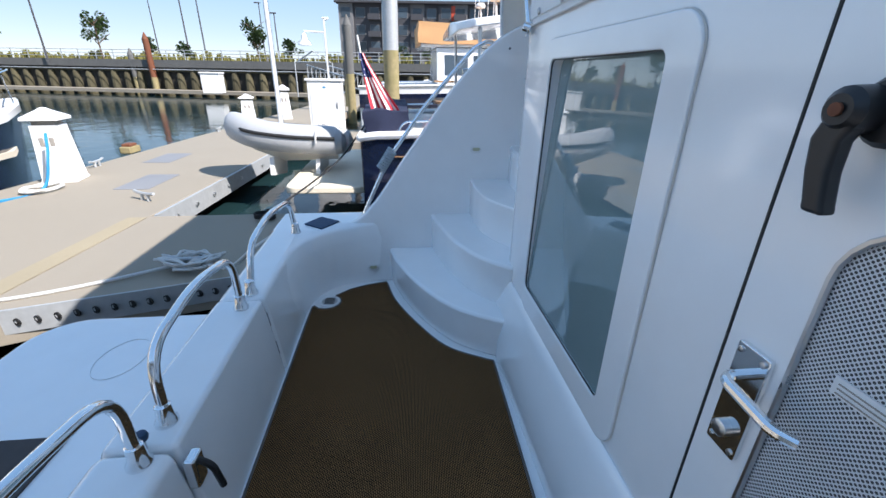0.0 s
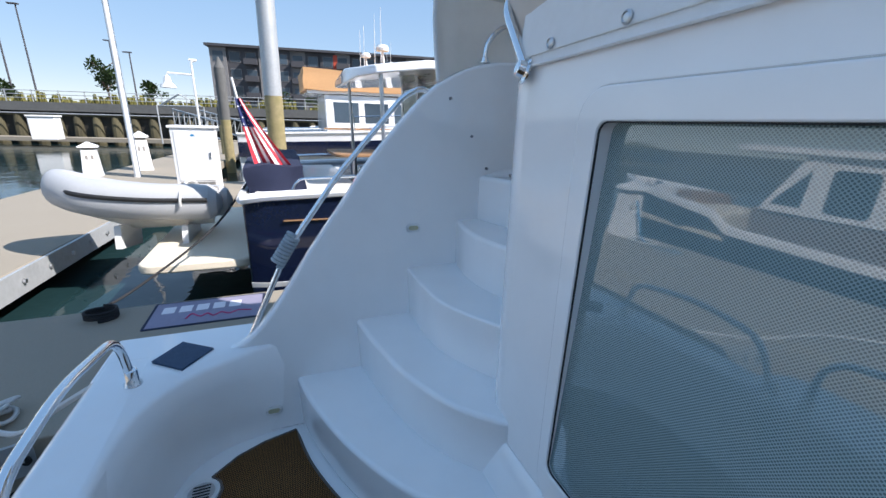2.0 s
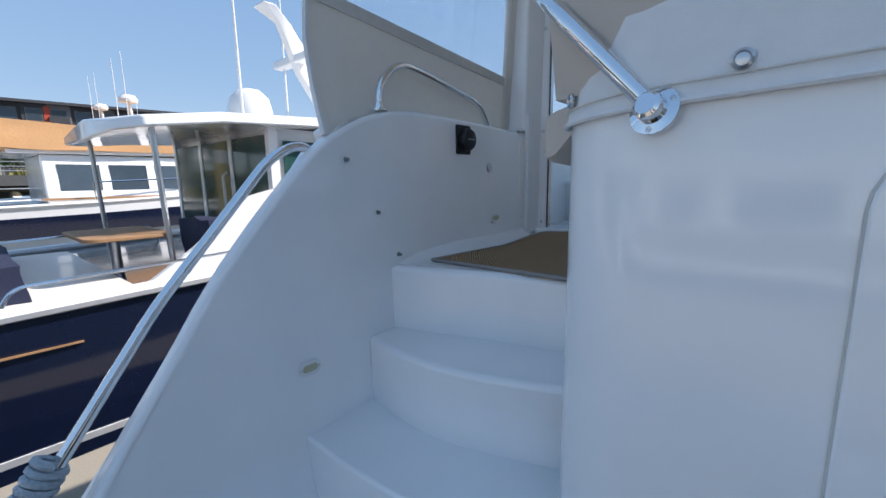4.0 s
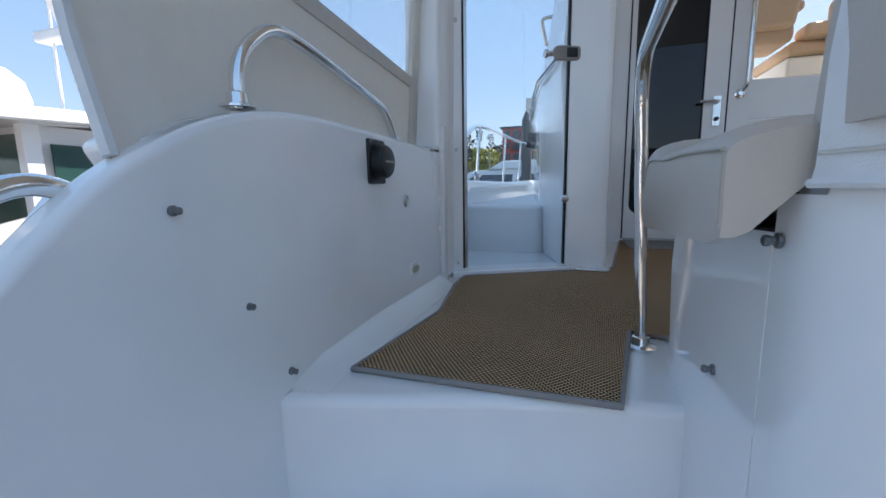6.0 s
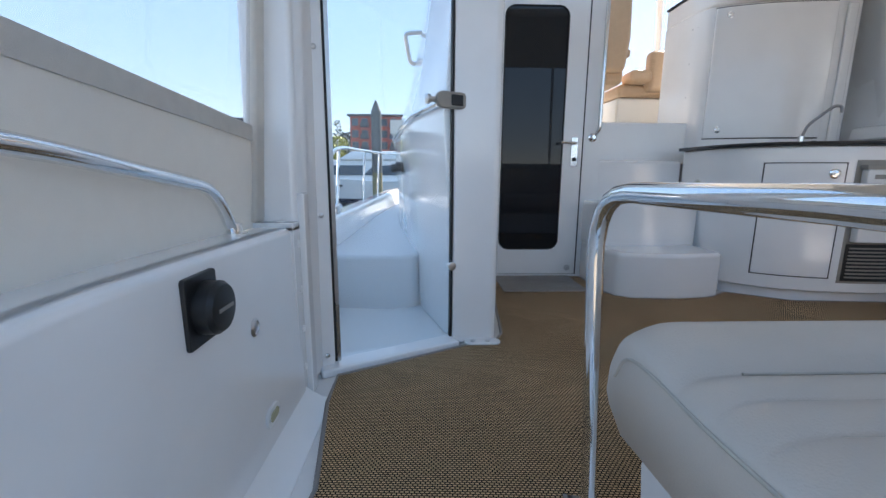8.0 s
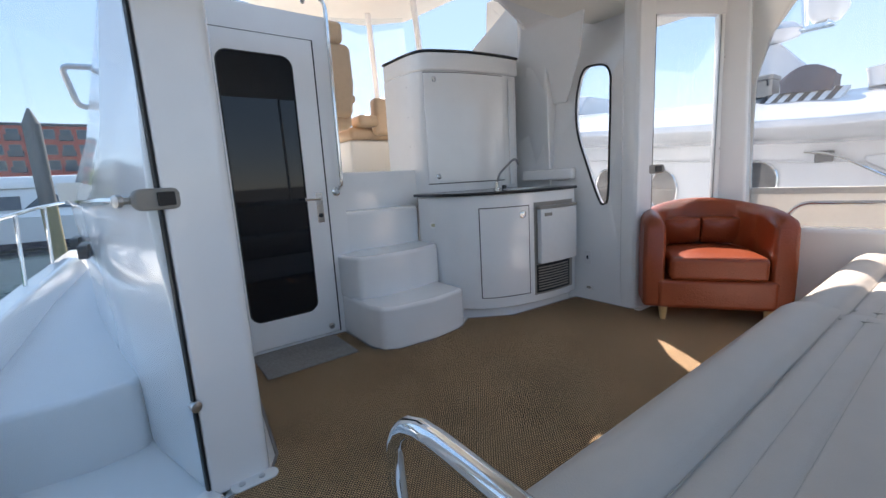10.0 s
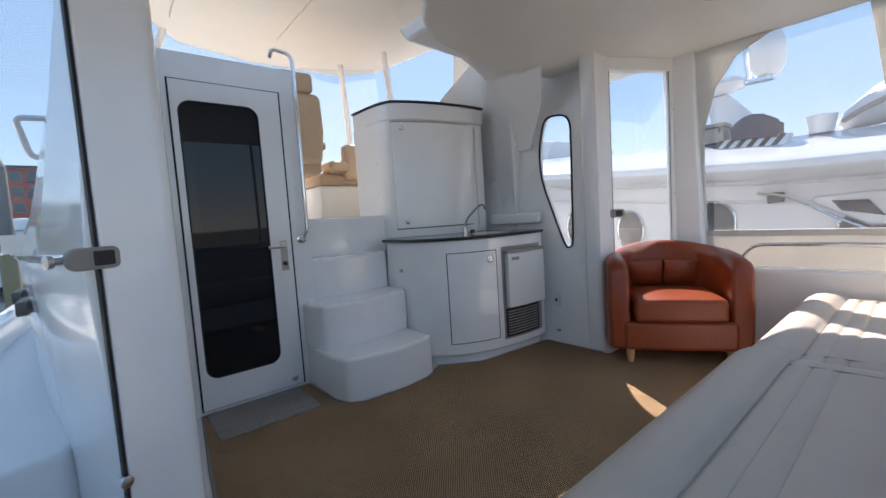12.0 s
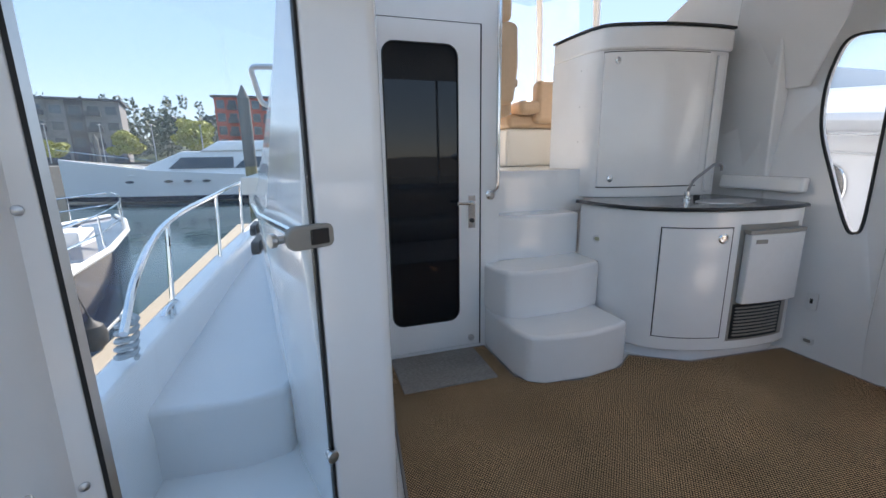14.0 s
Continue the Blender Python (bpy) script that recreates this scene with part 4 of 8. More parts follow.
top_ = tagged(part("counter_top", prism([(-0.80, 3.62)] + rim + [(0.36, 2.85), (0.36, 3.62)], 2.268, 2.292), COUNTER, None, bevel=0.005), "dark speckled counter top with sink on the wet bar", "counter")
part("edge_band", tube([(x, y, 2.280) for x, y in rim], 0.012, 8), BLACK, top_, "black counter edge")
part("sink", prism([(-0.02 + 0.22 * math.cos(a), 3.10 + 0.12 * math.sin(a)) for a in np.linspace(0, 2 * math.pi, 24, endpoint=False)], 2.288, 2.296), STEEL, top_, "oval steel sink")
fa = thing("faucet", (-0.16, 3.26, 2.29), "small chrome faucet standing on the counter", "faucet")
part("base", lathe([(0.028, 0), (0.028, 0.015), (0.018, 0.022), (0.018, 0.06), (0.01, 0.064)], 16, m=pose(-0.20, 3.24, 2.292)), CHROME, fa)
# darker steel than the base: the chrome's dark reflections are in its colour
part("spout", tube(bend([(-0.20, 3.24, 2.33), (-0.19, 3.22, 2.42), (-0.10, 3.14, 2.535), (-0.07, 3.12, 2.53), (-0.065, 3.12, 2.49)], 0.04), 0.009, 10), DULL, fa)
part("valve", lathe([(0.02, 0), (0.02, 0.03), (0.012, 0.034)], 14, m=pose(-0.10, 3.25, 2.292)), BLACK, fa)
def on_front(u):
    """Place and heading on the bar's curved front; u from 0 to 1."""
    k = u * (len(front) - 1)
    i = min(int(k), len(front) - 2)
    a, b = Vector(front[i]), Vector(front[i + 1])
    p = a.lerp(b, k - i)
    return p, math.degrees(math.atan2((b - a).y, (b - a).x))
def curved(u0, u1, z0, z1, out, thick, n=8):
    secs = []
    for i in range(n + 1):
        p, h = on_front(u0 + (u1 - u0) * i / n)
        nx, ny = math.sin(radians(h)), -math.cos(radians(h))
        q, r = (p.x + nx * out, p.y + ny * out), (p.x + nx * (out - thick), p.y + ny * (out - thick))
        secs.append([(*q, z0), (*q, z1), (*r, z1), (*r, z0)])
    return loft(secs)
def u_at(x):
    return min(range(201), key=lambda i: abs(on_front(i / 200)[0].x - x)) / 200
bd = part("door", curved(u_at(-0.60), u_at(-0.24), 1.47, 2.165, 0.008, 0.02), GEL, bar, "white cabinet door with round steel lock", bevel=0.004)
part("shadow_gap", curved(u_at(-0.606), u_at(-0.234), 1.464, 2.171, 0.0015, 0.01), RUBBER, bar)
p, h = on_front(u_at(-0.30))
part("lock", lathe([(0.030, 0), (0.030, 0.006), (0.022, 0.01), (0.02, 0.006), (0.012, 0.007), (0.01, 0.012), (0.003, 0.013)], 18, m=Matrix.Translation((p.x, p.y - 0.008, 2.105)) @ pose(0, 0, 0, 90, 0, h)), CHROME, bd)
part("fridge_recess", curved(u_at(-0.185), u_at(0.27), 1.44, 2.185, 0.002, 0.02), GREY_PL, bar)
fr = thing("fridge", (0.04, 2.82, 1.70), "small built-in fridge with white door standing proud", "fridge")
part("door", curved(u_at(-0.165), u_at(0.25), 1.70, 2.13, 0.055, 0.05), WHITEPL, fr, bevel=0.008)
part("door_edge", curved(u_at(-0.17), u_at(0.255), 2.13, 2.155, 0.055, 0.05), GREY_PL, fr, bevel=0.004)
part("badge", curved(u_at(-0.13), u_at(-0.05), 2.075, 2.10, 0.0565, 0.004), GREY_PL, fr)
vent = part("vent", curved(u_at(-0.175), u_at(0.215), 1.455, 1.685, 0.006, 0.01), BLACK, fr, "black slatted vent")
for k in range(9):
    part("slat", curved(u_at(-0.15), u_at(0.19), 1.475 + 0.0225 * k, 1.484 + 0.0225 * k, 0.013, 0.008, 4), GREY_PL, vent)
# upper cabinet
uc = thing("upper_cabinet", (-0.3, 3.5, 2.3), "white upper cabinet with curved top over the bar", "cabinet")
cf = smooth_line([(-0.67, 4.05), (-0.66, 3.89), (-0.635, 3.76), (-0.56, 3.66), (-0.25, 3.55), (0.10, 3.50), (0.34, 3.50)], 5)
part("body", prism(cf + [(0.38, 4.2), (-0.67, 4.2)], 2.29, 3.31), GEL, uc, bevel=0.01)
part("cap", prism([(x, y - 0.03) for x, y in cf] + [(0.38, 4.2), (-0.67, 4.2)], 3.305, 3.452), GEL, uc, bevel=0.02, seg=3)
part("top_edge", prism([(x, y - 0.035) for x, y in cf] + [(0.385, 4.2), (-0.675, 4.2)], 3.452, 3.468), BLACK, uc)
part("shadow_gap", loft([[(x, y, 2.363), (x, y, 3.297), (x, y + 0.02, 3.297), (x, y + 0.02, 2.363)] for x, y in [(x, y - 0.003) for x, y in cf if -0.60 < x < 0.20]]), RUBBER, uc)
udoor = part("door", loft([[(x, y, 2.37), (x, y, 3.29), (x, y + 0.03, 3.29), (x, y + 0.03, 2.37)] for x, y in [(x, y - 0.014) for x, y in cf if -0.60 < x < 0.20]]), GEL, uc, "white curved cabinet door with steel locks", bevel=0.004)
for x, z in ((-0.52, 3.235), (-0.52, 2.43)):
    y = min(cf, key=lambda q: abs(q[0] - x))[1] - 0.014
    part("lock", lathe([(0.024, 0), (0.024, 0.006), (0.014, 0.009), (0.012, 0.016), (0.004, 0.016)], 16, m=pose(x, y, z, 90)), CHROME, udoor)
part("jamb", loft([[(x, y, 2.32), (x, y, 3.28), (x, y + 0.02, 3.28), (x, y + 0.02, 2.32)] for x, y in ((0.22, 3.475), (0.29, 3.475))]), GEL, uc, bevel=0.008)
for k, z in enumerate((2.45, 2.70, 2.95, 3.20)):
    for s_ in (0, 1):
        part("screw", lathe([(0.007, 0), (0.007, 0.003), (0.003, 0.005)], 8, m=pose(-0.652 + 0.012 * s_, 3.84 - 0.05 * s_, z, 90, 0, -78)), STEEL, uc)
# starboard cabin wall with the teardrop window
tear = smooth_line([(2.94, 3.25), (2.82, 3.275), (2.70, 3.22), (2.665, 3.0), (2.63, 2.60), (2.60, 2.20), (2.625, 2.13), (2.68, 2.17), (2.82, 2.45), (2.95, 2.75), (2.99, 3.05)], 5, closed=True)
lean = lambda co: 0.16 * max(0.0, min(1.4, co.z - 1.75))
bm = prism([(2.36, 1.30), (4.1, 1.30), (4.1, 4.2), (3.2, 4.15), (2.36, 3.62)], 0.36, 0.40, "x", holes=[tear])
shear_x(bm, lean)
structure(part("wall_starboard_cabin", bm, GEL, smooth=False), "white inner wall of the starboard wing with a teardrop window", "wall")
w2 = structure(thing("window_2", (0.45, 2.8, 2.6), "teardrop window with black gasket in the wing wall", "window"))
pn = part("pane", shear_x(prism(tear, 0.378, 0.384, "x"), lean), CLEAR, w2)
pn.visible_shadow = False
part("gasket", shear_x(tube([(0.357, y, z) for y, z in tear], 0.009, 6, closed=True), lean), RUBBER, w2)
structure(part("trim_side_shelf", shear_x(box(0.29, 2.92, 2.34, 0.36, 3.50, 2.44), lean), GEL, bevel=0.02, seg=3), "white moulded side shelf", "trim")
def wall_plate(name, y, z, w, h, label, cat):
    ob = thing(name, Matrix.Translation((0.36, y, z)) @ pose(0, 0, 0, 90, 0, -90), label, cat)
    part("plate", prism(rrect(-w, -h, w, h, 0.008), -0.001, 0.007), WHITEPL, ob, bevel=0.002)
    return ob
o1 = wall_plate("switch_plate", 2.735, 1.68, 0.032, 0.055, "white rocker switch plate on the wall", "switch")
part("rocker", box(-0.008, -0.015, 0.006, 0.008, 0.015, 0.012), BLACK, o1, bevel=0.002)
o2 = wall_plate("wall_socket", 2.72, 1.417, 0.036, 0.022, "small white oval socket low on the wall", "socket")
part("lens", prism(rrect(-0.02, -0.01, 0.02, 0.01, 0.008), 0.006, 0.011), GREY_PL, o2)
courtesy_light(Matrix.Translation((-0.752, 3.40, 2.04)) @ pose(0, 0, 0, 90, 0, -62))

# ceilings: aft hardtop, arch, helm top
front_edge = smooth_line([(1.2, 2.62), (0.60, 2.86), (0.20, 2.92), (-0.30, 2.90), (-0.70, 2.82), (-0.98, 2.66), (-1.10, 2.50), (-1.22, 2.40), (-2.0, 2.36), (-3.25, 2.32)], 4)
ceil = prism(front_edge + [(-3.25, 0.42), (1.2, 0.42)], 3.60, 3.68)
structure(part("ceiling", ceil, GEL_CREAM, bevel=0.03, seg=3, angle=50), "cream moulded hardtop over the aft deck", "ceiling")
bm = loft([[(x, y, z) for y, z in ((2.35 + dy, 3.60 + dz), (2.95 + dy, 3.60 + dz), (3.05 + dy, 3.72 + dz), (2.35 + dy, 3.72 + dz))] for x, dy, dz in ((-0.9, 0.0, 0.03), (-0.3, 0.1, 0.06), (0.2, 0.3, 0.03), (0.42, 0.5, -0.25), (0.52, 0.7, -0.6))])
structure(part("ceiling_arch", bm, GEL, bevel=0.03, seg=3), "white moulded radar arch sweeping down to the wing", "ceiling")
# outline stretched to starboard to keep sun patches off the deck carpet
ht = [(-2.45, 2.45), (0.60, 2.45), (0.66, 4.4), (0.46, 5.5), (0.04, 5.86), (-1.02, 5.92), (-1.80, 5.72), (-2.10, 5.3), (-2.3, 4.2)]
structure(part("ceiling_helm", prism(ht, 4.42, 4.52), GEL_CREAM, bevel=0.04, seg=3), "cream helm top with moulded panels", "ceiling")
for x in (-1.55, -0.60):
    structure(part("ceiling_helm_panel", prism(rrect(x - 0.38, 3.1, x + 0.38, 5.2, 0.12), 4.395, 4.421), GEL_CREAM, bevel=0.02, seg=3), "moulded panel under the helm top", "ceiling")
for s_ in (1, -1):
    sx = lambda x: x if s_ > 0 else 2 * CX - x
    hp = thing("helm_top_post", (sx(0.0), 5.4, 2.5), "curved white tube posts under the helm top", "post", "helm top posts")
    part("tube", tube(smooth_line([(sx(-0.10), 5.45, 4.43), (sx(0.10), 5.75, 3.8), (sx(0.22), 5.95, 3.2), (sx(0.25), 6.05, 2.5)], 6), 0.035, 10), WHITEPL, hp)
    part("tube", tube(smooth_line([(sx(0.16), 4.85, 4.43), (sx(0.32), 5.0, 3.8), (sx(0.40), 5.1, 2.5)], 6), 0.035, 10), WHITEPL, hp)
wsc = structure(thing("window_3", (CX, 6.3, 3.0), "clear vinyl helm windscreen panels in white frames", "window"))
pv = part("pane", loft([[(x, 6.45 - 0.25 * (abs(x - CX) / 1.9) ** 2 * 2, 3.0), (x * 0.72 + CX * 0.28, 5.85 - 0.25 * (abs(x - CX) / 1.9) ** 2 * 2, 4.42)] for x in np.linspace(-2.9, 0.86, 13)], cap=False, closed=False), VINYLCLEAR, wsc)
pv.visible_shadow = False
part("frame", tube([(x, 6.45 - 0.25 * (abs(x - CX) / 1.9) ** 2 * 2, 3.02) for x in np.linspace(-2.9, 0.86, 13)], 0.025, 8), WHITEPL, wsc)
dl = thing("ceiling_light", pose(0.20, 1.48, 3.60), "round recessed ceiling light with steel rim", "light")
part("rim", lathe([(0.055, 0.001), (0.055, -0.008), (0.04, -0.012), (0.036, -0.004)], 20), STEEL, dl)
part("lens", lathe([(0.036, -0.003), (0.02, -0.006)], 16), WHITEPL, dl)

# helm seats
def helm_seat(x, y, rz):
    ob = thing("helm_chair", pose(x, y, 2.50, 0, 0, rz), "tan vinyl helm chair with headrest on a pedestal", "chair", "helm chairs")
    part("pedestal", lathe([(0.16, 0), (0.16, 0.02), (0.06, 0.05), (0.06, 0.45)], 16), WHITEPL, ob)
    part("cushion", box(-0.27, -0.25, 0.45, 0.27, 0.27, 0.62), TAN, ob, bevel=0.06, seg=4)
    bm = loft([[(-w, y - t, z), (w, y - t, z), (w, y + t, z), (-w, y + t, z)] for z, w, y, t in ((0.55, 0.24, -0.27, 0.06), (0.85, 0.26, -0.30, 0.07), (1.15, 0.24, -0.33, 0.06), (1.20, 0.22, -0.335, 0.05))])
    part("backrest", bm, TAN, ob, bevel=0.05, seg=4)
    part("headrest", box(-0.17, -0.41, 1.19, 0.17, -0.29, 1.38), TAN, ob, bevel=0.05, seg=4)
    for s_ in (-1, 1):
        part("armrest", box(0.28 * s_ - 0.04, -0.25, 0.70, 0.28 * s_ + 0.04, 0.15, 0.78), TAN, ob, bevel=0.03, seg=3)
helm_seat(-1.08, 4.85, 0)
bs = thing("bench_seat", (-0.35, 5.2, 2.5), "tan vinyl companion bench beside the helm", "seat")
part("base", box(-0.80, 4.75, 2.50, 0.35, 5.6, 2.86), GEL_CREAM, bs, bevel=0.03)
part("cushion", box(-0.80, 4.72, 2.86, 0.35, 5.6, 2.99), TAN, bs, bevel=0.05, seg=4)
part("backrest", box(-0.55, 4.62, 2.90, 0.30, 4.76, 3.28), TAN, bs, bevel=0.05, seg=4)
part("bolster", box(-0.74, 4.60, 2.98, -0.52, 4.85, 3.10), TAN, bs, bevel=0.05, seg=4)

# sofa on the aft side
so = thing("deck_sofa", (-0.6, 0.95, DECK), "long beige vinyl deck sofa on a white moulded base", "sofa")
part("end_wall", prism([(0.643, 1.02), (1.08, 1.02), (1.12, 1.30), (1.16, 1.55), (1.14, 1.668), (0.641, 1.69)], -2.313, -2.10, "x"), GEL, so)
part("base", prism([(-2.27, 0.66), (-2.27, 1.10), (-2.20, 1.15), (1.04, 1.15), (1.04, 0.60)], DECK, 1.58), GEL, so, bevel=0.03, seg=3)
part("aft_coaming", loft([[(x, 0.48, 1.60), (x, 0.56, 1.60), (x, 0.62, 1.50), (x, 0.70, 1.30), (x, 0.48, 1.30)] for x in (-2.10, 1.08)]), GEL, so, bevel=0.03, seg=3)
def cushion(x0, x1, y0, y1, z0, z1, name, lift=0.0):
    """Seat cushion: a plump roll along the front, a creased joint, then a quilted pad."""
    secs = []
    n = 40
    for i in range(n + 1):
        u = 0.5 - 0.5 * math.cos(math.pi * i / n)
        x = x0 + (x1 - x0) * u
        e = min(1.0, min(u, 1 - u) * (x1 - x0) / 0.10)
        k = math.sqrt(max(0.0, 1 - (1 - e) ** 2))
        h = z0 + (z1 - z0) * (0.84 + 0.16 * k)
        fy = y1 - 0.045 * (1 - k)
        pad = h - 0.014 * k
        wr = 0.0035 * noise.noise(Vector((x * 3.1, y1, 0.3))) * k
        zb = z0 + lift * max(0.0, 1 - (x - x0) / 0.35)
        up = z0 + 0.115 + lift * 0.75 * min(1.0, max(0.0, (x - x0 - 0.02) / 0.05))
        prof = [(y0, up), (y0 + 0.05, up - 0.012), (fy - 0.03, zb), (fy + 0.012, zb + 0.025), (fy + 0.028, z0 + 0.12), (fy + 0.022, h - 0.055), (fy + 0.002, h - 0.018), (fy - 0.035, h + 0.006),
                (fy - 0.075, h + 0.013 + wr), (fy - 0.12, h + 0.009 + wr), (fy - 0.155, h - 0.003), (fy - 0.168, pad - 0.008 * k), (fy - 0.176, pad - 0.009 * k), (fy - 0.19, pad)]
        for c in (0.245, 0.315):
            prof += [(fy - c + 0.022, pad + 0.004 * k), (fy - c + 0.006, pad - 0.001), (fy - c, pad - 0.005 * k), (fy - c - 0.006, pad - 0.001)]
        prof += [(fy - 0.36, pad + 0.004 * k + wr), (y0 + 0.05, pad + 0.003), (y0, pad - 0.012)]
        secs.append([(x, a, b) for a, b in prof])
    return part(name, loft(secs), VINYL, so, angle=70)
c1 = cushion(-2.385, -0.52, 0.575, 1.185, 1.575, 1.83, "seat_cushion", lift=0.075)
c2 = cushion(-0.50, 1.03, 0.62, 1.185, 1.575, 1.79, "seat_cushion")
for cu, xa, xb in ((c1, -2.30, -0.56), (c2, -0.46, 0.98)):
    pz = (1.83 if cu is c1 else 1.79) - 0.014
    for yy in (1.012, 0.940, 0.870):
        part("seam", tube([(xa + 0.03, yy, pz - 0.006), (xb - 0.03, yy, pz - 0.006)], 0.0022, 5), PIPING, cu)
    for xx in ((xb - 0.10,) if cu is c1 else (xa + 0.09, xb - 0.10)):
        part("seam", tube([(xx, 1.008, pz - 0.003), (xx + 0.01, 0.90, pz + 0.001), (xx + 0.012, 0.76, pz + 0.002)], 0.003, 5), PIPING, cu)
part("seat_back_strip", box(-2.18, 0.52, 1.57, -0.53, 0.71, 1.81), VINYL, so, bevel=0.02, seg=3)
h_ = 1.575 + 0.255 * 0.84
part("end_piping", tube(smooth_line([(-2.386, 0.585, h_ - 0.006), (-2.386, 0.75, h_ + 0.001), (-2.386, 0.92, h_ + 0.001), (-2.386, 1.04, h_ + 0.008), (-2.386, 1.11, h_ - 0.002), (-2.386, 1.145, h_ - 0.05)], 4), 0.0028, 6), PIPING, c1)
part("end_piping", tube([(-2.386, 0.578, h_ - 0.012), (-2.386, 0.577, 1.70)], 0.0028, 6), PIPING, c1)
for x0, x1 in ((-2.31, -0.55), (-0.53, 1.05)):
    secs = []
    for i in range(15):
        u = i / 14
        x = x0 + (x1 - x0) * u
        k = min(1, min(u, 1 - u) * (x1 - x0) / 0.08)
        k = math.sqrt(max(0, 1 - (1 - k) ** 2))
        w, h = 0.115 * (0.6 + 0.4 * k), 0.40 * (0.90 + 0.10 * k)
        secs.append([(x, 0.53 + 0.10 * v * -1 + w * a, 1.79 + h * v) for a, v in ((0.9, 0.02), (1.15, 0.3), (1.15, 0.6), (1.05, 0.85), (0.6, 0.98), (0, 1.0), (-0.8, 0.96), (-0.95, 0.7), (-0.95, 0.02))])
    bk = part("back_cushion", loft(secs), VINYL, so, angle=60)
    part("piping", tube([(x0 + 0.04, 0.54, 2.00), (x1 - 0.04, 0.54, 2.00)], 0.006, 5), PIPING, bk)

# armchair
ac = thing("armchair", pose(0.69, 1.955, DECK + 0.012, 0, 0, 124) @ Matrix.Diagonal((1.1, 1.1, 1.08, 1)), "tan orange leather tub armchair on short wooden legs", "armchair")
def tub(r_out, r_in, z0, ztop):
    """Horseshoe wall, open to the front (+y)."""
    secs = []
    for i in range(25):
        a = radians(180 + 180 * i / 24)
        cx, cy = math.cos(a), math.sin(a) * 0.86
        w = abs(math.cos(a))
        zt = ztop - 0.06 * w ** 2
        o, n_ = r_out, r_in
        secs.append([(o * cx, o * cy, z0), (o * cx * 1.01, o * cy * 1.01, z0 + 0.3), (o * cx, o * cy, zt - 0.03), ((o * 0.6 + n_ * 0.4) * cx, (o * 0.6 + n_ * 0.4) * cy, zt), ((o * 0.3 + n_ * 0.7) * cx, (o * 0.3 + n_ * 0.7) * cy, zt), (n_ * cx, n_ * cy, zt - 0.03), (n_ * cx, n_ * cy, z0)])
    def push(sec, dy, drop):
        return [(x, y + dy, z - (drop if z > z0 + 0.35 else 0)) for x, y, z in sec]
    first = [push(secs[0], 0.27, 0.09), push(secs[0], 0.235, 0.035), push(secs[0], 0.12, 0.01)]
    lastp = [push(secs[-1], 0.12, 0.01), push(secs[-1], 0.235, 0.035), push(secs[-1], 0.27, 0.09)]
    return loft(first + secs + lastp)
part("shell", tub(0.415, 0.285, 0.085, 0.77), LEATHER, ac, bevel=0.03, seg=3, angle=50)
part("front_panel", box(-0.33, -0.25, 0.085, 0.33, 0.285, 0.28), LEATHER, ac, bevel=0.03, seg=3)
bm = box(-0.265, -0.26, 0.28, 0.265, 0.31, 0.43)
bmesh.ops.subdivide_edges(bm, edges=bm.edges[:], cuts=4, use_grid_fill=True)
for v in bm.verts:
    v.co.z += 0.022 * (1 - (v.co.x / 0.265) ** 2) * (1 - ((v.co.y - 0.025) / 0.285) ** 2) * (1 if v.co.z > 0.4 else 0) + 0.004 * noise.noise(v.co * 9)
part("seat_cushion", bm, LEATHER, ac, bevel=0.035, seg=3, angle=60)
for s_ in (-1, 1):
    bm = box(-0.115, -0.05, -0.09, 0.115, 0.05, 0.09)
    bmesh.ops.subdivide_edges(bm, edges=bm.edges[:], cuts=4, use_grid_fill=True)
    for v in bm.verts:
        k = (1 - (v.co.x / 0.135) ** 4) * (1 - (v.co.z / 0.105) ** 4)
        v.co.y *= 0.35 + 1.0 * k
        v.co += 0.006 * noise.noise_vector(v.co * 14)
    bmesh.ops.transform(bm, matrix=pose(0.118 * s_, -0.19, 0.545, -14), verts=bm.verts)
    part("lumbar_pillow", bm, LEATHER, ac, bevel=0.01, angle=60)
for x, y in ((-0.29, 0.24), (0.29, 0.24), (-0.22, -0.24), (0.22, -0.24)):
    part("leg", lathe([(0.017, 0.0), (0.03, 0.10)], 12, m=pose(x, y, 0)), WOOD, ac)

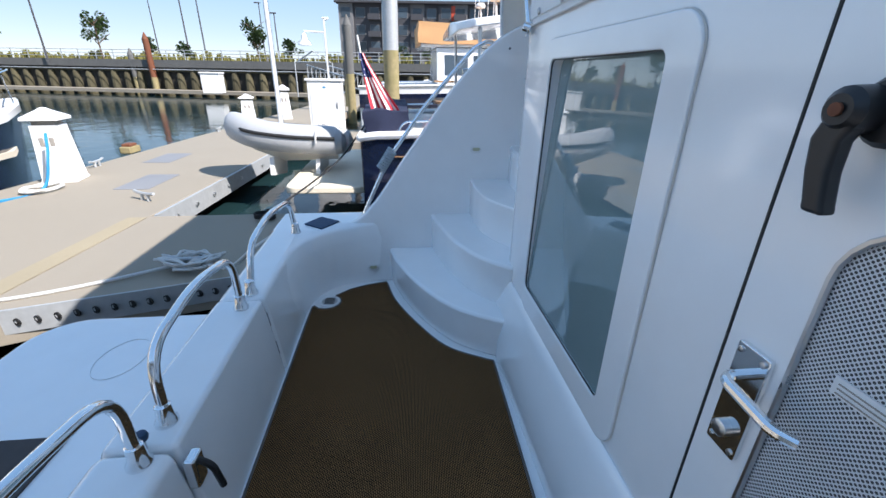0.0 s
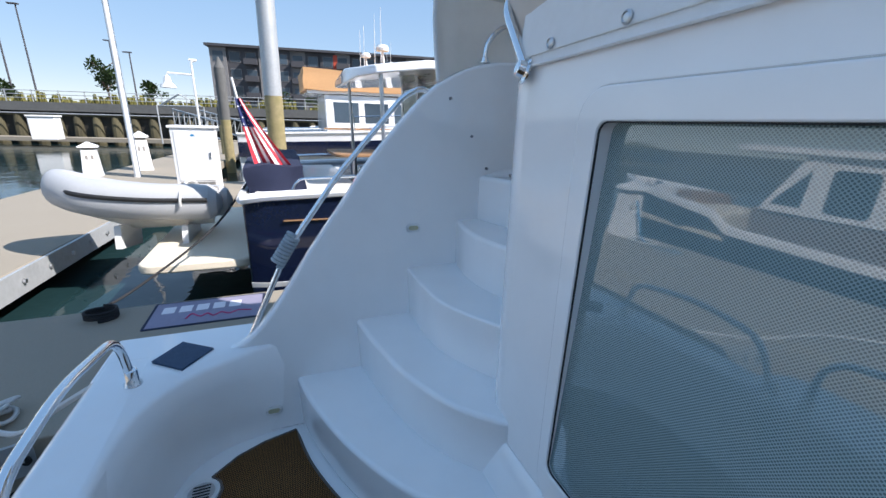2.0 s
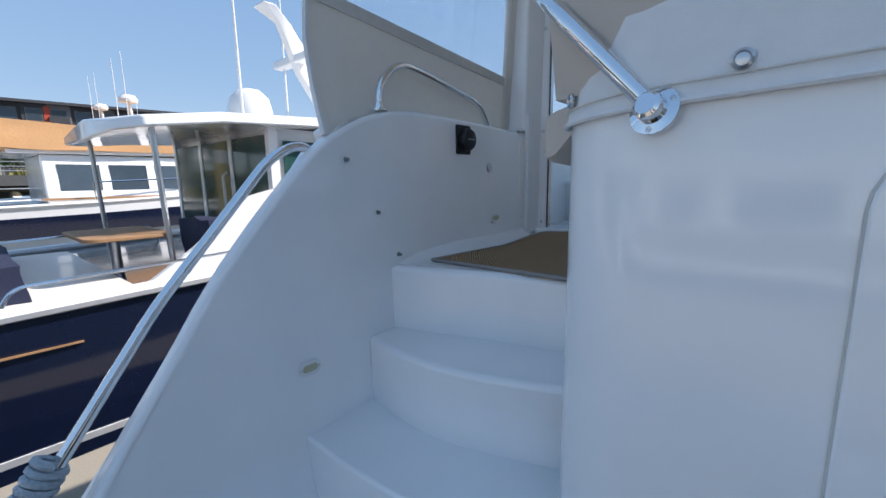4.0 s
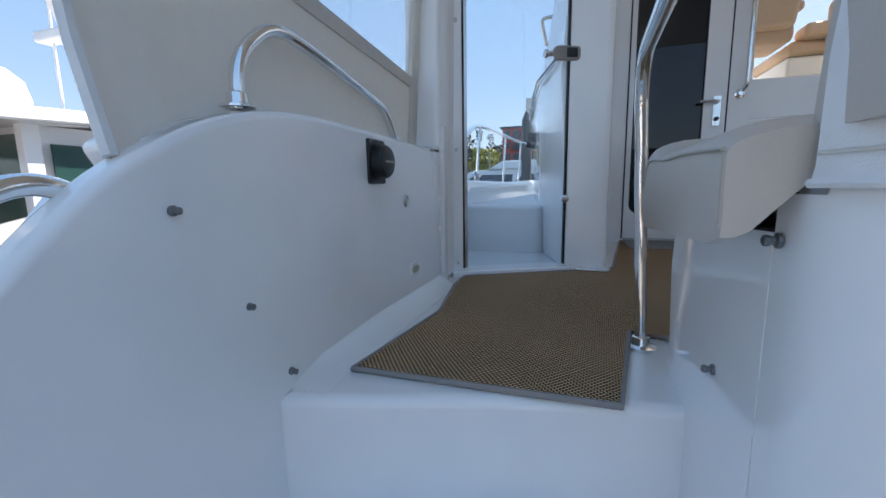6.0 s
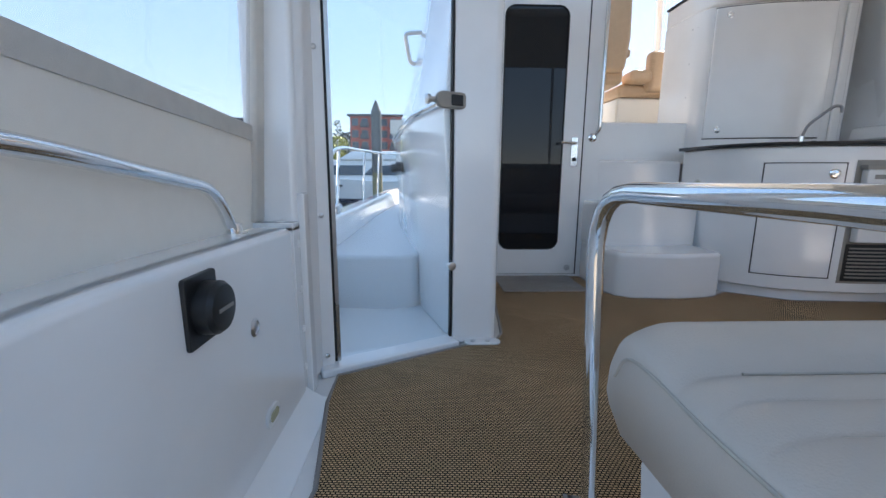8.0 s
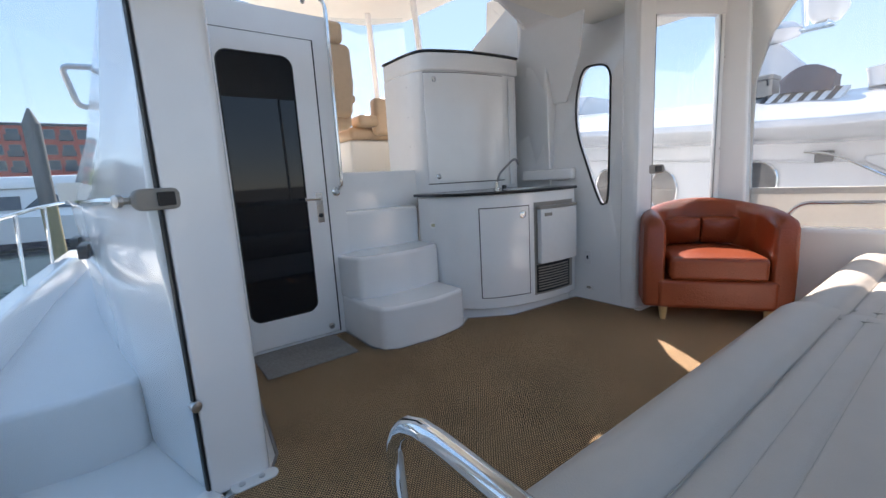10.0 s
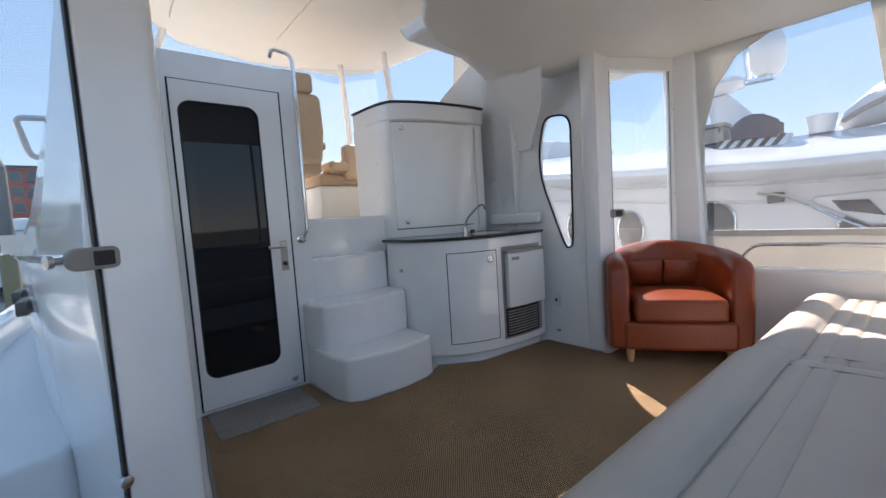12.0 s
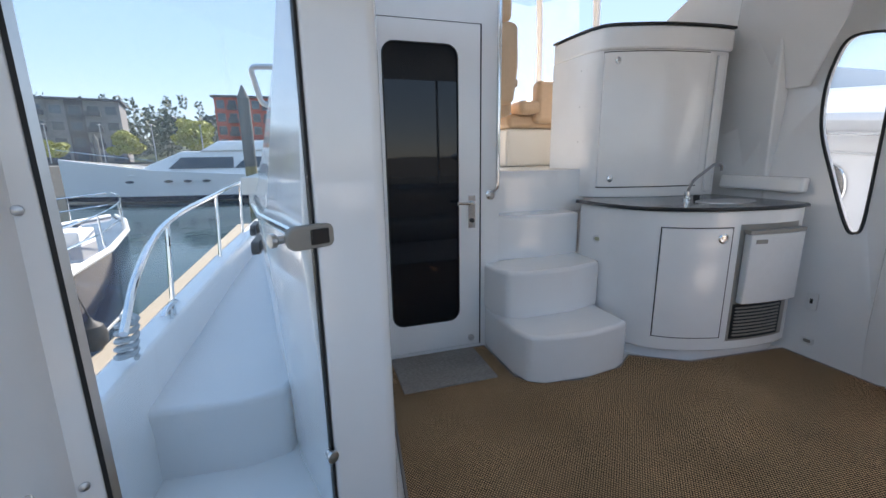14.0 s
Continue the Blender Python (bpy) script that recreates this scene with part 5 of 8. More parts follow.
# side curtains
def curtain(s, y_front, port):
    tag = "port" if port else "starboard"
    cu = thing("side_curtain", s(-3.2, 1.2, 1.95), "cream canvas side curtain with clear vinyl window, " + ("wrinkled" if port else "sunlit"), "curtain", "side curtains")
    ys = np.linspace(0.50, 1.88, 42)
    def foot(y):
        return 1.76 if y < 0.60 else (1.83 if y < 0.75 else 1.89)
    def edge(y):
        return (2.302 - 0.065 * (y - 0.60)) if port else 2.20
    def xs(y, z):
        return -3.265 + 0.06 * (z - 1.9) + (0.10 * max(0.0, 1 - (y - 0.5) / 0.25) * max(0.0, 1 - (z - foot(y)) / 0.35) if port else 0.0) + (0.014 * math.sin(y * 7 + z * 7) + 0.004 * math.sin(y * 23 - z * 9)) * min(1.0, 4 * (z - foot(y))) * min(1.0, 4 * max(0.0, edge(y) - z))
    zs = lambda y: [foot(y) + (edge(y) - foot(y)) * k / 7 for k in range(8)]
    secs = []
    for y in ys:
        zz = zs(y)
        secs.append([s(xs(y, z), y, z) for z in zz] + [s(xs(y, z) - 0.004, y, z) for z in reversed(zz)])
    part("canvas", loft(secs), CANVAS, cu)
    secs = [[s(-3.265 + 0.06 * (edge(y) - 1.9), y, edge(y)), s(-3.16, y, 3.60)] for y in ys]
    v = part("clear_panel", loft(secs, cap=False, closed=False), VINYLCLEAR, cu)
    v.visible_shadow = False
    part("border", loft([[s(xs(y, edge(y) - 0.045) + 0.006, y, edge(y) - 0.045), s(xs(y, edge(y)) + 0.006, y, edge(y)), s(xs(y, edge(y)) - 0.008, y, edge(y) + 0.002), s(xs(y, edge(y)) - 0.008, y, edge(y) - 0.045)] for y in ys]), HEM, cu, "beige hem along the clear window")
    part("zip", tube([s(xs(0.5, z), 0.5, z) for z in np.linspace(1.80, 3.6, 12)], 0.012, 6), CANVAS_W, cu)
    bm = loft([[s(-3.26 + 0.06 * (z - 1.9) + 0.012, y0 + 0.012 * math.sin(z * 4), z), s(-3.26 + 0.06 * (z - 1.9) + 0.012, y0 + w, z), s(-3.26 + 0.06 * (z - 1.9) - 0.02, y0 + w, z), s(-3.26 + 0.06 * (z - 1.9) - 0.02, y0, z)] for z, y0, w in (((1.93, 1.78, 0.10), (2.4, 1.80, 0.07), (3.0, 1.82, 0.06), (3.3, 1.76, 0.12), (3.5, 1.6, 0.28), (3.6, 1.4, 0.5)) if port else ((1.93, 1.84, 0.27), (2.4, 1.86, 0.24), (3.0, 1.85, 0.22), (3.3, 1.76, 0.28), (3.5, 1.62, 0.38), (3.6, 1.4, 0.6)))])
    part("gathered_edge", bm, CANVAS, cu, bevel=0.01)
    if not port:
        for foot_, head in (((1.155, 0.712, 2.11), (1.15, 0.905, 3.60)), ((1.15, 0.50, 2.26), (1.15, 0.712, 3.60))):
            part("zip_strip", loft([[(x + dx, y + dy, z) for dx, dy in ((-0.012, -0.035), (-0.012, 0.035), (0.004, 0.035), (0.004, -0.035))] for x, y, z in (foot_, head)]), CANVAS, cu, bevel=0.004)
    return cu


fg = thing("coaming_flange", (-3.13, 1.74, 1.6), "white screwed flange where coaming meets the post", "flange")
part("side_strip", box(-3.165, 1.80, 1.335, -3.138, 1.868, 1.918), GEL, fg, bevel=0.004)
part("top_strip", box(-3.33, 1.80, 1.900, -3.138, 1.868, 1.928), GEL, fg, bevel=0.004)
for z in (1.42, 1.56, 1.70, 1.855):
    part("screw", lathe([(0.013, 0), (0.013, 0.003), (0.008, 0.007), (0.003, 0.006)], 12, m=pose(-3.139, 1.845, z, 0, 90)), WHITEPL, fg)
for x in (-3.19, -3.29):
    part("screw", lathe([(0.013, 0), (0.013, 0.003), (0.008, 0.007), (0.003, 0.006)], 12, m=pose(x, 1.84, 1.927)), WHITEPL, fg)
curtain(lambda x, y, z: (x, y, z), 1.95, True)
curtain(lambda x, y, z: (2 * CX - x, y, z), 1.95, False)
rail("side_rail", [(1.175, 0.62, 1.915), (1.175, 0.66, 2.09), (1.175, 1.0, 2.10), (1.175, 1.55, 2.09), (1.175, 1.65, 1.915)], 0.0155, "polished steel grab rail on the starboard coaming", rb=0.08)
cp = thing("aft_curtain_frame", (0.9, 0.5, 2.2), "clear vinyl aft curtain with cream borders", "curtain")
v = part("clear_panel", loft([[(x, 0.50, 2.24), (x, 0.45, 3.60)] for x in (-1.6, -0.5, 0.3, 1.1)], cap=False, closed=False), VINYLCLEAR, cp)
v.visible_shadow = False
for x in (-0.9, 0.35, 1.10):
    part("border", tube([(x, 0.495, 2.24), (x, 0.445, 3.60)], 0.018, 6), CANVAS, cp)

# hull, side deck and cabin side to port
structure(part("hull", loft([[(CX + sx * w, y, z) for sx, w, z in ((-1, wt - 0.5, -0.95), (-1, wt - 0.10, -0.3), (-1, wt, zt), (1, wt, zt), (1, wt - 0.10, -0.3), (1, wt - 0.5, -0.95))] for y, wt, zt in ((-1.19, 2.05, -0.1), (0.5, 2.24, -0.1), (3.0, 2.30, -0.1), (6.0, 2.15, -0.1), (9.0, 1.5, -0.1), (11.6, 0.55, -0.1))]), GEL), "white hull of the boat below the deck", "hull")
def bulwark(sgn):
    secs = []
    for y, x, zt, w in ((1.9, -3.46, 1.80, 0.10), (2.9, -3.46, 1.80, 0.12), (3.6, -3.46, 1.80, 0.13), (5.0, -3.45, 1.80, 0.13), (7.0, -3.36, 1.84, 0.12), (9.0, -2.85, 1.92, 0.12), (11.5, -1.75, 2.02, 0.12)):
        q = [(x - 0.03, -0.15), (x - 0.03, zt - 0.05), (x, zt), (x + w, zt), (x + w + 0.03, zt - 0.06), (x + w + 0.05, 1.5), (x + w + 0.05, -0.15)]
        secs.append([(a if sgn > 0 else 2 * CX - a, y, b) for a, b in q])
    return loft(secs)
structure(part("wall_bulwark_port", bulwark(1), GEL, bevel=0.02, seg=3), "white bulwark along the port side deck", "wall")
structure(part("wall_bulwark_starboard", bulwark(-1), GEL, bevel=0.02, seg=3), "white bulwark along the starboard side deck", "wall")
structure(part("wall_hull_aft_port", prism([(-1.19, -0.15), (1.9, -0.15), (1.9, 1.90), (0.9, 1.90), (0.5, 1.75), (-0.6, 0.34), (-1.19, 0.30)], -3.36, -3.29, "x"), GEL, bevel=0.02), "white hull side beside the steps", "hull")
for sgn, tag in ((1, "port"), (-1, "starboard")):
    fl = lambda pts: [(a if sgn > 0 else 2 * CX - a, b) for a, b in pts]
    structure(part("floor_wing_" + tag, prism(fl([(-3.42, 1.8), (-2.55, 2.3), (-2.50, 2.95), (-3.42, 2.95)]), 1.10, 1.30), GEL), "white recess floor behind the wing door", "floor")
    structure(part("floor_side_deck_" + tag, prism(fl(smooth_line([(-3.40, 2.86), (-2.78, 2.86), (-2.76, 3.4), (-2.92, 4.2), (-3.0, 5.2), (-2.9, 7.0), (-2.4, 9.0), (-1.5, 11.4)], 3) + [(-1.7, 11.5), (-2.80, 9.0), (-3.30, 7.0), (-3.40, 5.0)]), 1.25, 1.62), GEL_MATT, bevel=0.03, seg=3), "white side deck with nonskid", "floor")
    secs = []
    for y, xb, xt, zt in ((2.34 if sgn > 0 else 3.2, -2.60, -2.50, 4.2), (2.8 if sgn > 0 else 3.4, -2.74, -2.42, 4.1), (3.4 if sgn > 0 else 3.6, -2.84, -2.42, 3.9), (4.3, -2.96, -2.44, 3.6), (5.4, -3.02, -2.45, 3.2), (6.8, -2.9, -2.4, 2.6), (8.2, -2.5, -1.9, 2.1), (9.3, -2.1, -1.6, 1.75)):
        q = [(xb, 1.30), (xb - 0.015, 1.9), (xb - 0.04, 2.35), (xb - 0.03, 2.42), (xb * 0.5 + xt * 0.5, zt - 0.35), (xt, zt), (xt + 0.06, zt + 0.01), (xb + 0.08, 1.30)]
        secs.append([(a if sgn > 0 else 2 * CX - a, y, b) for a, b in q])
    structure(part("wall_cabin_side_" + tag, loft(secs), GEL, bevel=0.015, angle=50), "glossy white curved cabin side", "wall")
rb = thing("rub_strip", (-2.8, 3.0, 2.40), "polished steel strip along the cabin side", "trim")
part("strip", tube([(-2.66, 2.36, 2.39), (-2.795, 2.8, 2.39), (-2.895, 3.4, 2.39), (-3.015, 4.3, 2.39), (-3.075, 5.4, 2.39), (-2.955, 6.8, 2.39)], 0.014, 8), CHROME, rb)
gh = thing("grab_bar", (-2.78, 3.84, 3.0), "bent steel grab handle high on the cabin side", "handle")
part("tube", tube(bend([(-2.62, 3.75, 3.12), (-2.88, 3.8, 3.12), (-2.84, 3.86, 2.92), (-2.66, 3.86, 2.92)], 0.04), 0.016, 8), STEEL, gh)
for k in range(2):
    vs_ = thing("side_vent", (-2.9, 3.55 + 0.6 * k, 2.15), "small dark vent slot in the cabin side", "vent", "side vents")
    part("slot", prism(rrect(3.45 + 0.62 * k, 2.10, 3.75 + 0.62 * k, 2.17, 0.03), -2.935 - 0.085 * k, -2.895 - 0.085 * k, "x"), BLACK, vs_)
# foredeck and bow rails
structure(part("foredeck", prism(smooth_line([(-2.62, 6.8), (-2.1, 8.2), (-1.5, 10.2), (-1.2, 11.45), (-0.84, 11.45), (-0.54, 10.2), (0.06, 8.2), (0.58, 6.8)], 3), 1.3, 1.75), GEL, bevel=0.1, seg=3), "white foredeck", "deck")
structure(part("trunk_cabin", loft([[(CX + s_ * w, y, z) for s_, w, z in ((-1, w0, 1.5), (-1, w0 - 0.2, z0), (1, w0 - 0.2, z0), (1, w0, 1.5))] for y, w0, z0 in ((6.4, 1.8, 2.95), (7.4, 1.5, 2.4), (9.2, 0.8, 1.8))]), GEL, bevel=0.05, seg=3), "white trunk cabin ahead of the helm", "deck")
br = thing("bow_rail", (-3.34, 2.9, 1.93), "polished steel bow rail on stanchions along the side deck", "rail")
line = smooth_line([(-3.33, 2.86, 1.96), (-3.35, 3.15, 2.14), (-3.38, 3.7, 2.27), (-3.38, 4.8, 2.32), (-3.30, 6.6, 2.38), (-2.75, 8.8, 2.46), (-1.7, 11.4, 2.58)], 8)
part("top_tube", tube(line, 0.016, 10), CHROME, br)
for y in (3.75, 4.9, 6.2, 7.6, 9.0, 10.3):
    p = min(line, key=lambda q: abs(q[1] - y))
    part("stanchion", tube([(p[0] - 0.02, p[1] - 0.06, 1.80), p], 0.013, 8), CHROME, br)
cl = thing("deck_cleat", (-3.36, 3.48, 1.81), "steel mooring cleat on the bulwark with rope turns", "cleat")
part("cleat", tube(bend([(-3.36, 3.36, 1.84), (-3.36, 3.42, 1.865), (-3.36, 3.54, 1.865), (-3.36, 3.60, 1.84)], 0.03), 0.014, 8), CHROME, cl)
for y in (3.45, 3.51):
    part("foot", tube([(-3.36, y, 1.79), (-3.36, y, 1.865)], 0.014, 8), CHROME, cl)
cr = thing("coiled_line", (-3.34, 2.90, 1.96), "blue-grey rope wrapped round the rail foot", "rope")
part("turns", tube([(-3.36 + 0.034 * math.cos(a), 2.92 + 0.002 * a + 0.034 * math.sin(a), 1.83 + 0.0045 * a) for a in np.linspace(0, 34, 160)], 0.011, 6), ROPE_BLUE, cr)
hc = thing("coiled_hose", (-3.2, -0.34, 0.92), "blue-grey cord coiled round the stair rail", "rope")
pts = []
for a in np.linspace(0, 2 * math.pi * 9, 150):
    t = a / (2 * math.pi * 9)
    c = Vector((-3.207, -0.295 - 0.10 * t, 0.995 - 0.155 * t))
    ax = Vector((0, -0.6, -0.8))
    u = Vector((1, 0, 0))
    w = ax.cross(u)
    pts.append(c + 0.033 * (math.cos(a) * u + math.sin(a) * w))
part("coil", tube(pts, 0.010, 6), ROPE_BLUE, hc)


# ---- outside: water, docks ----
structure(part("water", box(-400, -300, -1.6, 400, 400, -0.85), WATER, smooth=False), "calm dark green harbour water", "water")
DK = -0.30


def dock(name, pts, label):
    ob = structure(thing(name, (pts[0][0], pts[0][1], DK), label, "dock"))
    part("slab", prism(pts, DK - 0.32, DK), CONCRETE, ob, bevel=0.015)
    return ob


main = dock("pavement_main_dock", [(14, -4.7), (-5.6, -3.62), (-40, -1.8), (-40, -4.6), (-8.7, -6.53), (14, -8.0)], "sunlit tan concrete main dock")
part("joint_strip", prism([(12, -4.83), (-5.6, -3.86), (-5.6, -3.62), (12, -4.6)], DK + 0.001, DK + 0.005), CONCRETE_Y, main, "yellowed strip of concrete along a joint")
for x, y in ((-7.65, -4.65), (-9.9, -5.38), (-12.6, -4.2)):
    part("access_plate", prism(rrect(x - 0.55, y - 0.28, x + 0.55, y + 0.28, 0.02), DK + 0.001, DK + 0.006), PLATE, main, "grey access plate")
finger = dock("pavement_finger", [(-5.66, -3.62), (-3.1, -3.75), (-3.30, -3.30), (-3.72, -1.85), (-3.72, 22.0), (-6.05, 22.0), (-6.02, 7.0), (-5.75, 2.0)], "tan concrete finger dock with perforated steel beam")
for i in range(14):
    t = i / 13
    x, y = -3.19 - 0.50 * t, -3.55 + 1.65 * t
    if i:
        part("beam_hole", lathe([(0.035, 0), (0.035, 0.012), (0.026, 0.012), (0.026, 0.002)], 12, m=pose(x + 0.006, y + 0.002, DK - 0.11, 90, 0, 73 + 0)), BLACK, finger)
beam = prism([(-3.17, -3.62), (-3.70, -1.86), (-3.72, -1.87), (-3.19, -3.63)], DK - 0.22, DK + 0.004)
part("steel_beam", beam, GALV, finger, "galvanised steel edge beam")
f2 = dock("pavement_finger_far", [(-15.2, -3.15), (-12.2, -3.30), (-12.2, 9.0), (-15.2, 9.0)], "concrete finger dock beyond the navy boat")
f3 = dock("pavement_finger_starboard", [(1.75, -4.0), (3.5, -4.2), (3.5, 14), (1.75, 14)], "sunlit concrete finger dock on the starboard side")
edge_beam = thing("dock_side_beam", (-7.5, -3.55, DK), "galvanised beam with bolts along the main dock edge", "beam")
part("beam", prism([(-5.70, -3.585), (-12.1, -3.245), (-12.1, -3.20), (-5.70, -3.54)], DK - 0.30, DK + 0.003), GALV, edge_beam)
for i in range(10):
    x = -6.1 - 0.6 * i
    part("bolt", lathe([(0.03, 0), (0.03, 0.03), (0.01, 0.03)], 8, m=pose(x, -3.53 - (x + 5.7) * 0.053, DK - 0.14, -90)), STEEL, edge_beam)


def cleat(x, y, rz, s=1.0, z=DK):
    ob = thing("dock_cleat", pose(x, y, z, 0, 0, rz), "galvanised steel horn cleat bolted to the dock", "cleat", "dock cleats")
    part("horns", tube(smooth_line([(-0.17 * s, 0, 0.10 * s), (-0.08 * s, 0, 0.085 * s), (0.08 * s, 0, 0.085 * s), (0.17 * s, 0, 0.10 * s)], 4), 0.018 * s, 8), GALV, ob)
    for k in (-1, 1):
        part("leg", tube([(0.06 * s * k, 0, 0), (0.05 * s * k, 0, 0.085 * s)], 0.02 * s, 8), GALV, ob)


cleat(-6.44, -4.07, 60, 1.3)
cleat(-8.99, -6.30, 5, 1.3)
cleat(-14.5, -6.0, 5, 1.3)
cleat(-3.95, -2.35, 90, 1.2)

mat = thing("dock_mat", pose(-5.35, -1.13, DK), "lilac-grey boarding mat with dark border and lettering", "mat")
part("border", prism(rrect(-0.30, -0.52, 0.30, 0.52, 0.01), 0, 0.008), NAVY_CL, mat)
part("face", prism(rrect(-0.275, -0.495, 0.275, 0.495, 0.008), 0.006, 0.010), MATGREY, mat)
for k in range(5):
    part("emblem_bar", box(-0.165, -0.42 + 0.15 * k, 0.010, -0.015, -0.31 + 0.15 * k, 0.013), LETTERING, mat)
part("script", tube(smooth_line([(0.16, -0.18, 0.012), (0.06, -0.14, 0.012), (0.14, -0.06, 0.012), (0.09, 0.0, 0.012), (0.16, 0.06, 0.012), (0.10, 0.12, 0.012), (0.15, 0.2, 0.012), (0.10, 0.28, 0.012), (0.13, 0.40, 0.012)], 5), 0.008, 5), PINK, mat, "pink flowing script drawn as a stroke")

mooring = thing("mooring_rope", (-3.9, -2.3, DK), "white mooring rope heaped round a dock cleat", "rope")
pts = []
rnd = random.Random(5)
for i in range(60):
    a = i * 0.75
    r = 0.10 + 0.12 * rnd.random()
    pts.append((-3.95 + r * math.cos(a), -2.33 + 1.5 * r * math.sin(a), DK + 0.02 + 0.12 * rnd.random()))
part("coil", tube(smooth_line(pts, 3), 0.014, 6), ROPE, mooring)
part("tail", tube(smooth_line([(-3.9, -2.5, DK + 0.05), (-3.6, -3.1, DK + 0.02), (-3.35, -3.7, DK + 0.02), (-3.2, -4.6, DK + 0.03), (-2.6, -5.6, DK + 0.02)], 6), 0.016, 6), ROPE, mooring)
part("lead", tube(smooth_line([(-3.9, -2.2, DK + 0.06), (-3.5, -1.8, -0.1), (-3.2, -1.45, 0.2), (-3.05, -1.15, 0.42)], 6), 0.016, 6), ROPE, mooring)
bl = thing("black_line", (-5.5, -1.9, DK), "black mooring line running to the navy boat's stern", "rope")
part("line", tube(smooth_line([(-5.5, -2.2, DK + 0.03), (-5.9, -1.9, DK + 0.1), (-6.5, -1.2, 0.25), (-6.9, -0.75, 0.78)], 6), 0.013, 6), ROPE_DARK, bl)
part("coil", tube([(-5.45 + 0.10 * math.cos(a), -2.05 + 0.13 * math.sin(a), DK + 0.015 + 0.004 * a) for a in np.linspace(0, 22, 90)], 0.013, 6), ROPE_DARK, bl)


def pedestal(x, y, h, s=1.0):
    ob = thing("dock_pedestal", pose(x, y, DK, 0, 0, 12), "white power pedestal with hipped cap on the dock", "pedestal", "dock pedestals")
    w0, w1 = 0.24 * s, 0.19 * s
    part("column", loft([[(-w, -w, z), (w, -w, z), (w, w, z), (-w, w, z)] for w, z in ((w0 * 1.1, 0), (w0, 0.06), (w1, h * 0.72), (w1, h * 0.78))]), WHITEPL, ob, bevel=0.012)
    part("lamp_lens", box(-w1 * 0.8, -w1 * 0.8, h * 0.78, w1 * 0.8, w1 * 0.8, h * 0.84), GREY_PL, ob)
    part("cap", loft([[(-w, -w, z), (w, -w, z), (w, w, z), (-w, w, z)] for w, z in ((w1 * 1.35, h * 0.84), (w1 * 1.35, h * 0.88), (w1 * 0.4, h * 0.97), (w1 * 0.2, h))]), WHITEPL, ob, bevel=0.01)
    for k in (-1, 1):
        part("socket", box(w1 * 0.95, k * 0.07 - 0.035, h * 0.5, w1 * 1.12, k * 0.07 + 0.035, h * 0.62), GREY_PL, ob, bevel=0.01)


pedestal(-7.86, -6.12, 1.22, 1.0)
pedestal(-17.3, -5.9, 1.05)
pedestal(-18.9, -4.9, 1.35)
hose = thing("shore_hose", (-7.4, -5.7, DK), "heap of white hose and blue cable beside the pedestal", "hose")
pts = [(-7.1 + 0.35 * math.cos(i * 0.7) * (0.6 + 0.4 * rnd.random()), -5.95 + 0.22 * math.sin(i * 0.7), DK + 0.02 + 0.05 * rnd.random()) for i in range(30)]
part("loops", tube(smooth_line(pts, 4), 0.018, 6), ROPE, hose)
part("cable", tube(smooth_line([(-7.45, -5.9, 0.55), (-7.2, -5.8, 0.2), (-7.0, -5.9, DK + 0.03), (-6.3, -6.1, DK + 0.02)], 5), 0.022, 6), BLUEPL, hose)
ec = thing("dock_cabinet", pose(-13.2, -2.28, DK), "tall white electrical cabinet with louvres on the dock", "cabinet")
part("plinth", box(-0.35, -0.5, 0, 0.35, 0.5, 0.10), CONC_DK, ec)
part("body", box(-0.32, -0.47, 0.10, 0.32, 0.47, 1.62), WHITEPL, ec, bevel=0.01)
part("roof", box(-0.36, -0.52, 1.62, 0.36, 0.52, 1.68), WHITEPL, ec, bevel=0.01)
edoor = part("door", box(0.32, -0.40, 0.35, 0.335, 0.40, 1.55), WHITEPL, ec, bevel=0.006)
part("badge", prism([(0.05 * math.cos(a), 1.45 + 0.025 * math.sin(a)) for a in np.linspace(0, 6.28, 12, endpoint=False)], 0.335, 0.338, "x"), BLUEPL, edoor)
part("handle", box(0.335, 0.33, 0.9, 0.36, 0.36, 1.05), STEEL, edoor)
for k in range(5):
    part("louvre", box(0.32, -0.38, 0.16 + 0.035 * k, 0.34, 0.38, 0.175 + 0.035 * k), GREY_PL, ec)
fp = thing("white_pole", pose(-16.8, -4.6, DK), "slim white flagpole standing on the dock", "pole")
part("shaft", lathe([(0.10, 0), (0.09, 0.1), (0.085, 4), (0.05, 10.5)], 12), WHITEPL, fp)
yb = thing("yellow_bollard", pose(-10.6, -6.55, DK), "small weathered yellow and brown dock bumper", "bumper")
part("block", box(-0.22, -0.12, 0, 0.22, 0.12, 0.16), ALGAE, yb, bevel=0.03)
part("cap", box(-0.14, -0.10, 0.15, 0.14, 0.10, 0.22), RUST, yb, bevel=0.02)


def steel_pile(name, x, y, r, z1, band, label, mat=GALV, cap="cone", tilt=0):
    ob = thing(name, pose(x, y, -1.5, 0, tilt, 0), label, "pile", "dock piles")
    part("lower", lathe([(r, 0), (r, band + 1.5)], 24), ALGAE, ob, "algae-stained lower part")
    h = z1 + 1.5
    part("upper", lathe([(r, band + 1.5), (r, h - 2.2 * r), (r * 1.03, h - 2.2 * r), (r * 0.15, h)] if cap == "cone" else [(r, band + 1.5), (r, h)], 24), mat, ob)


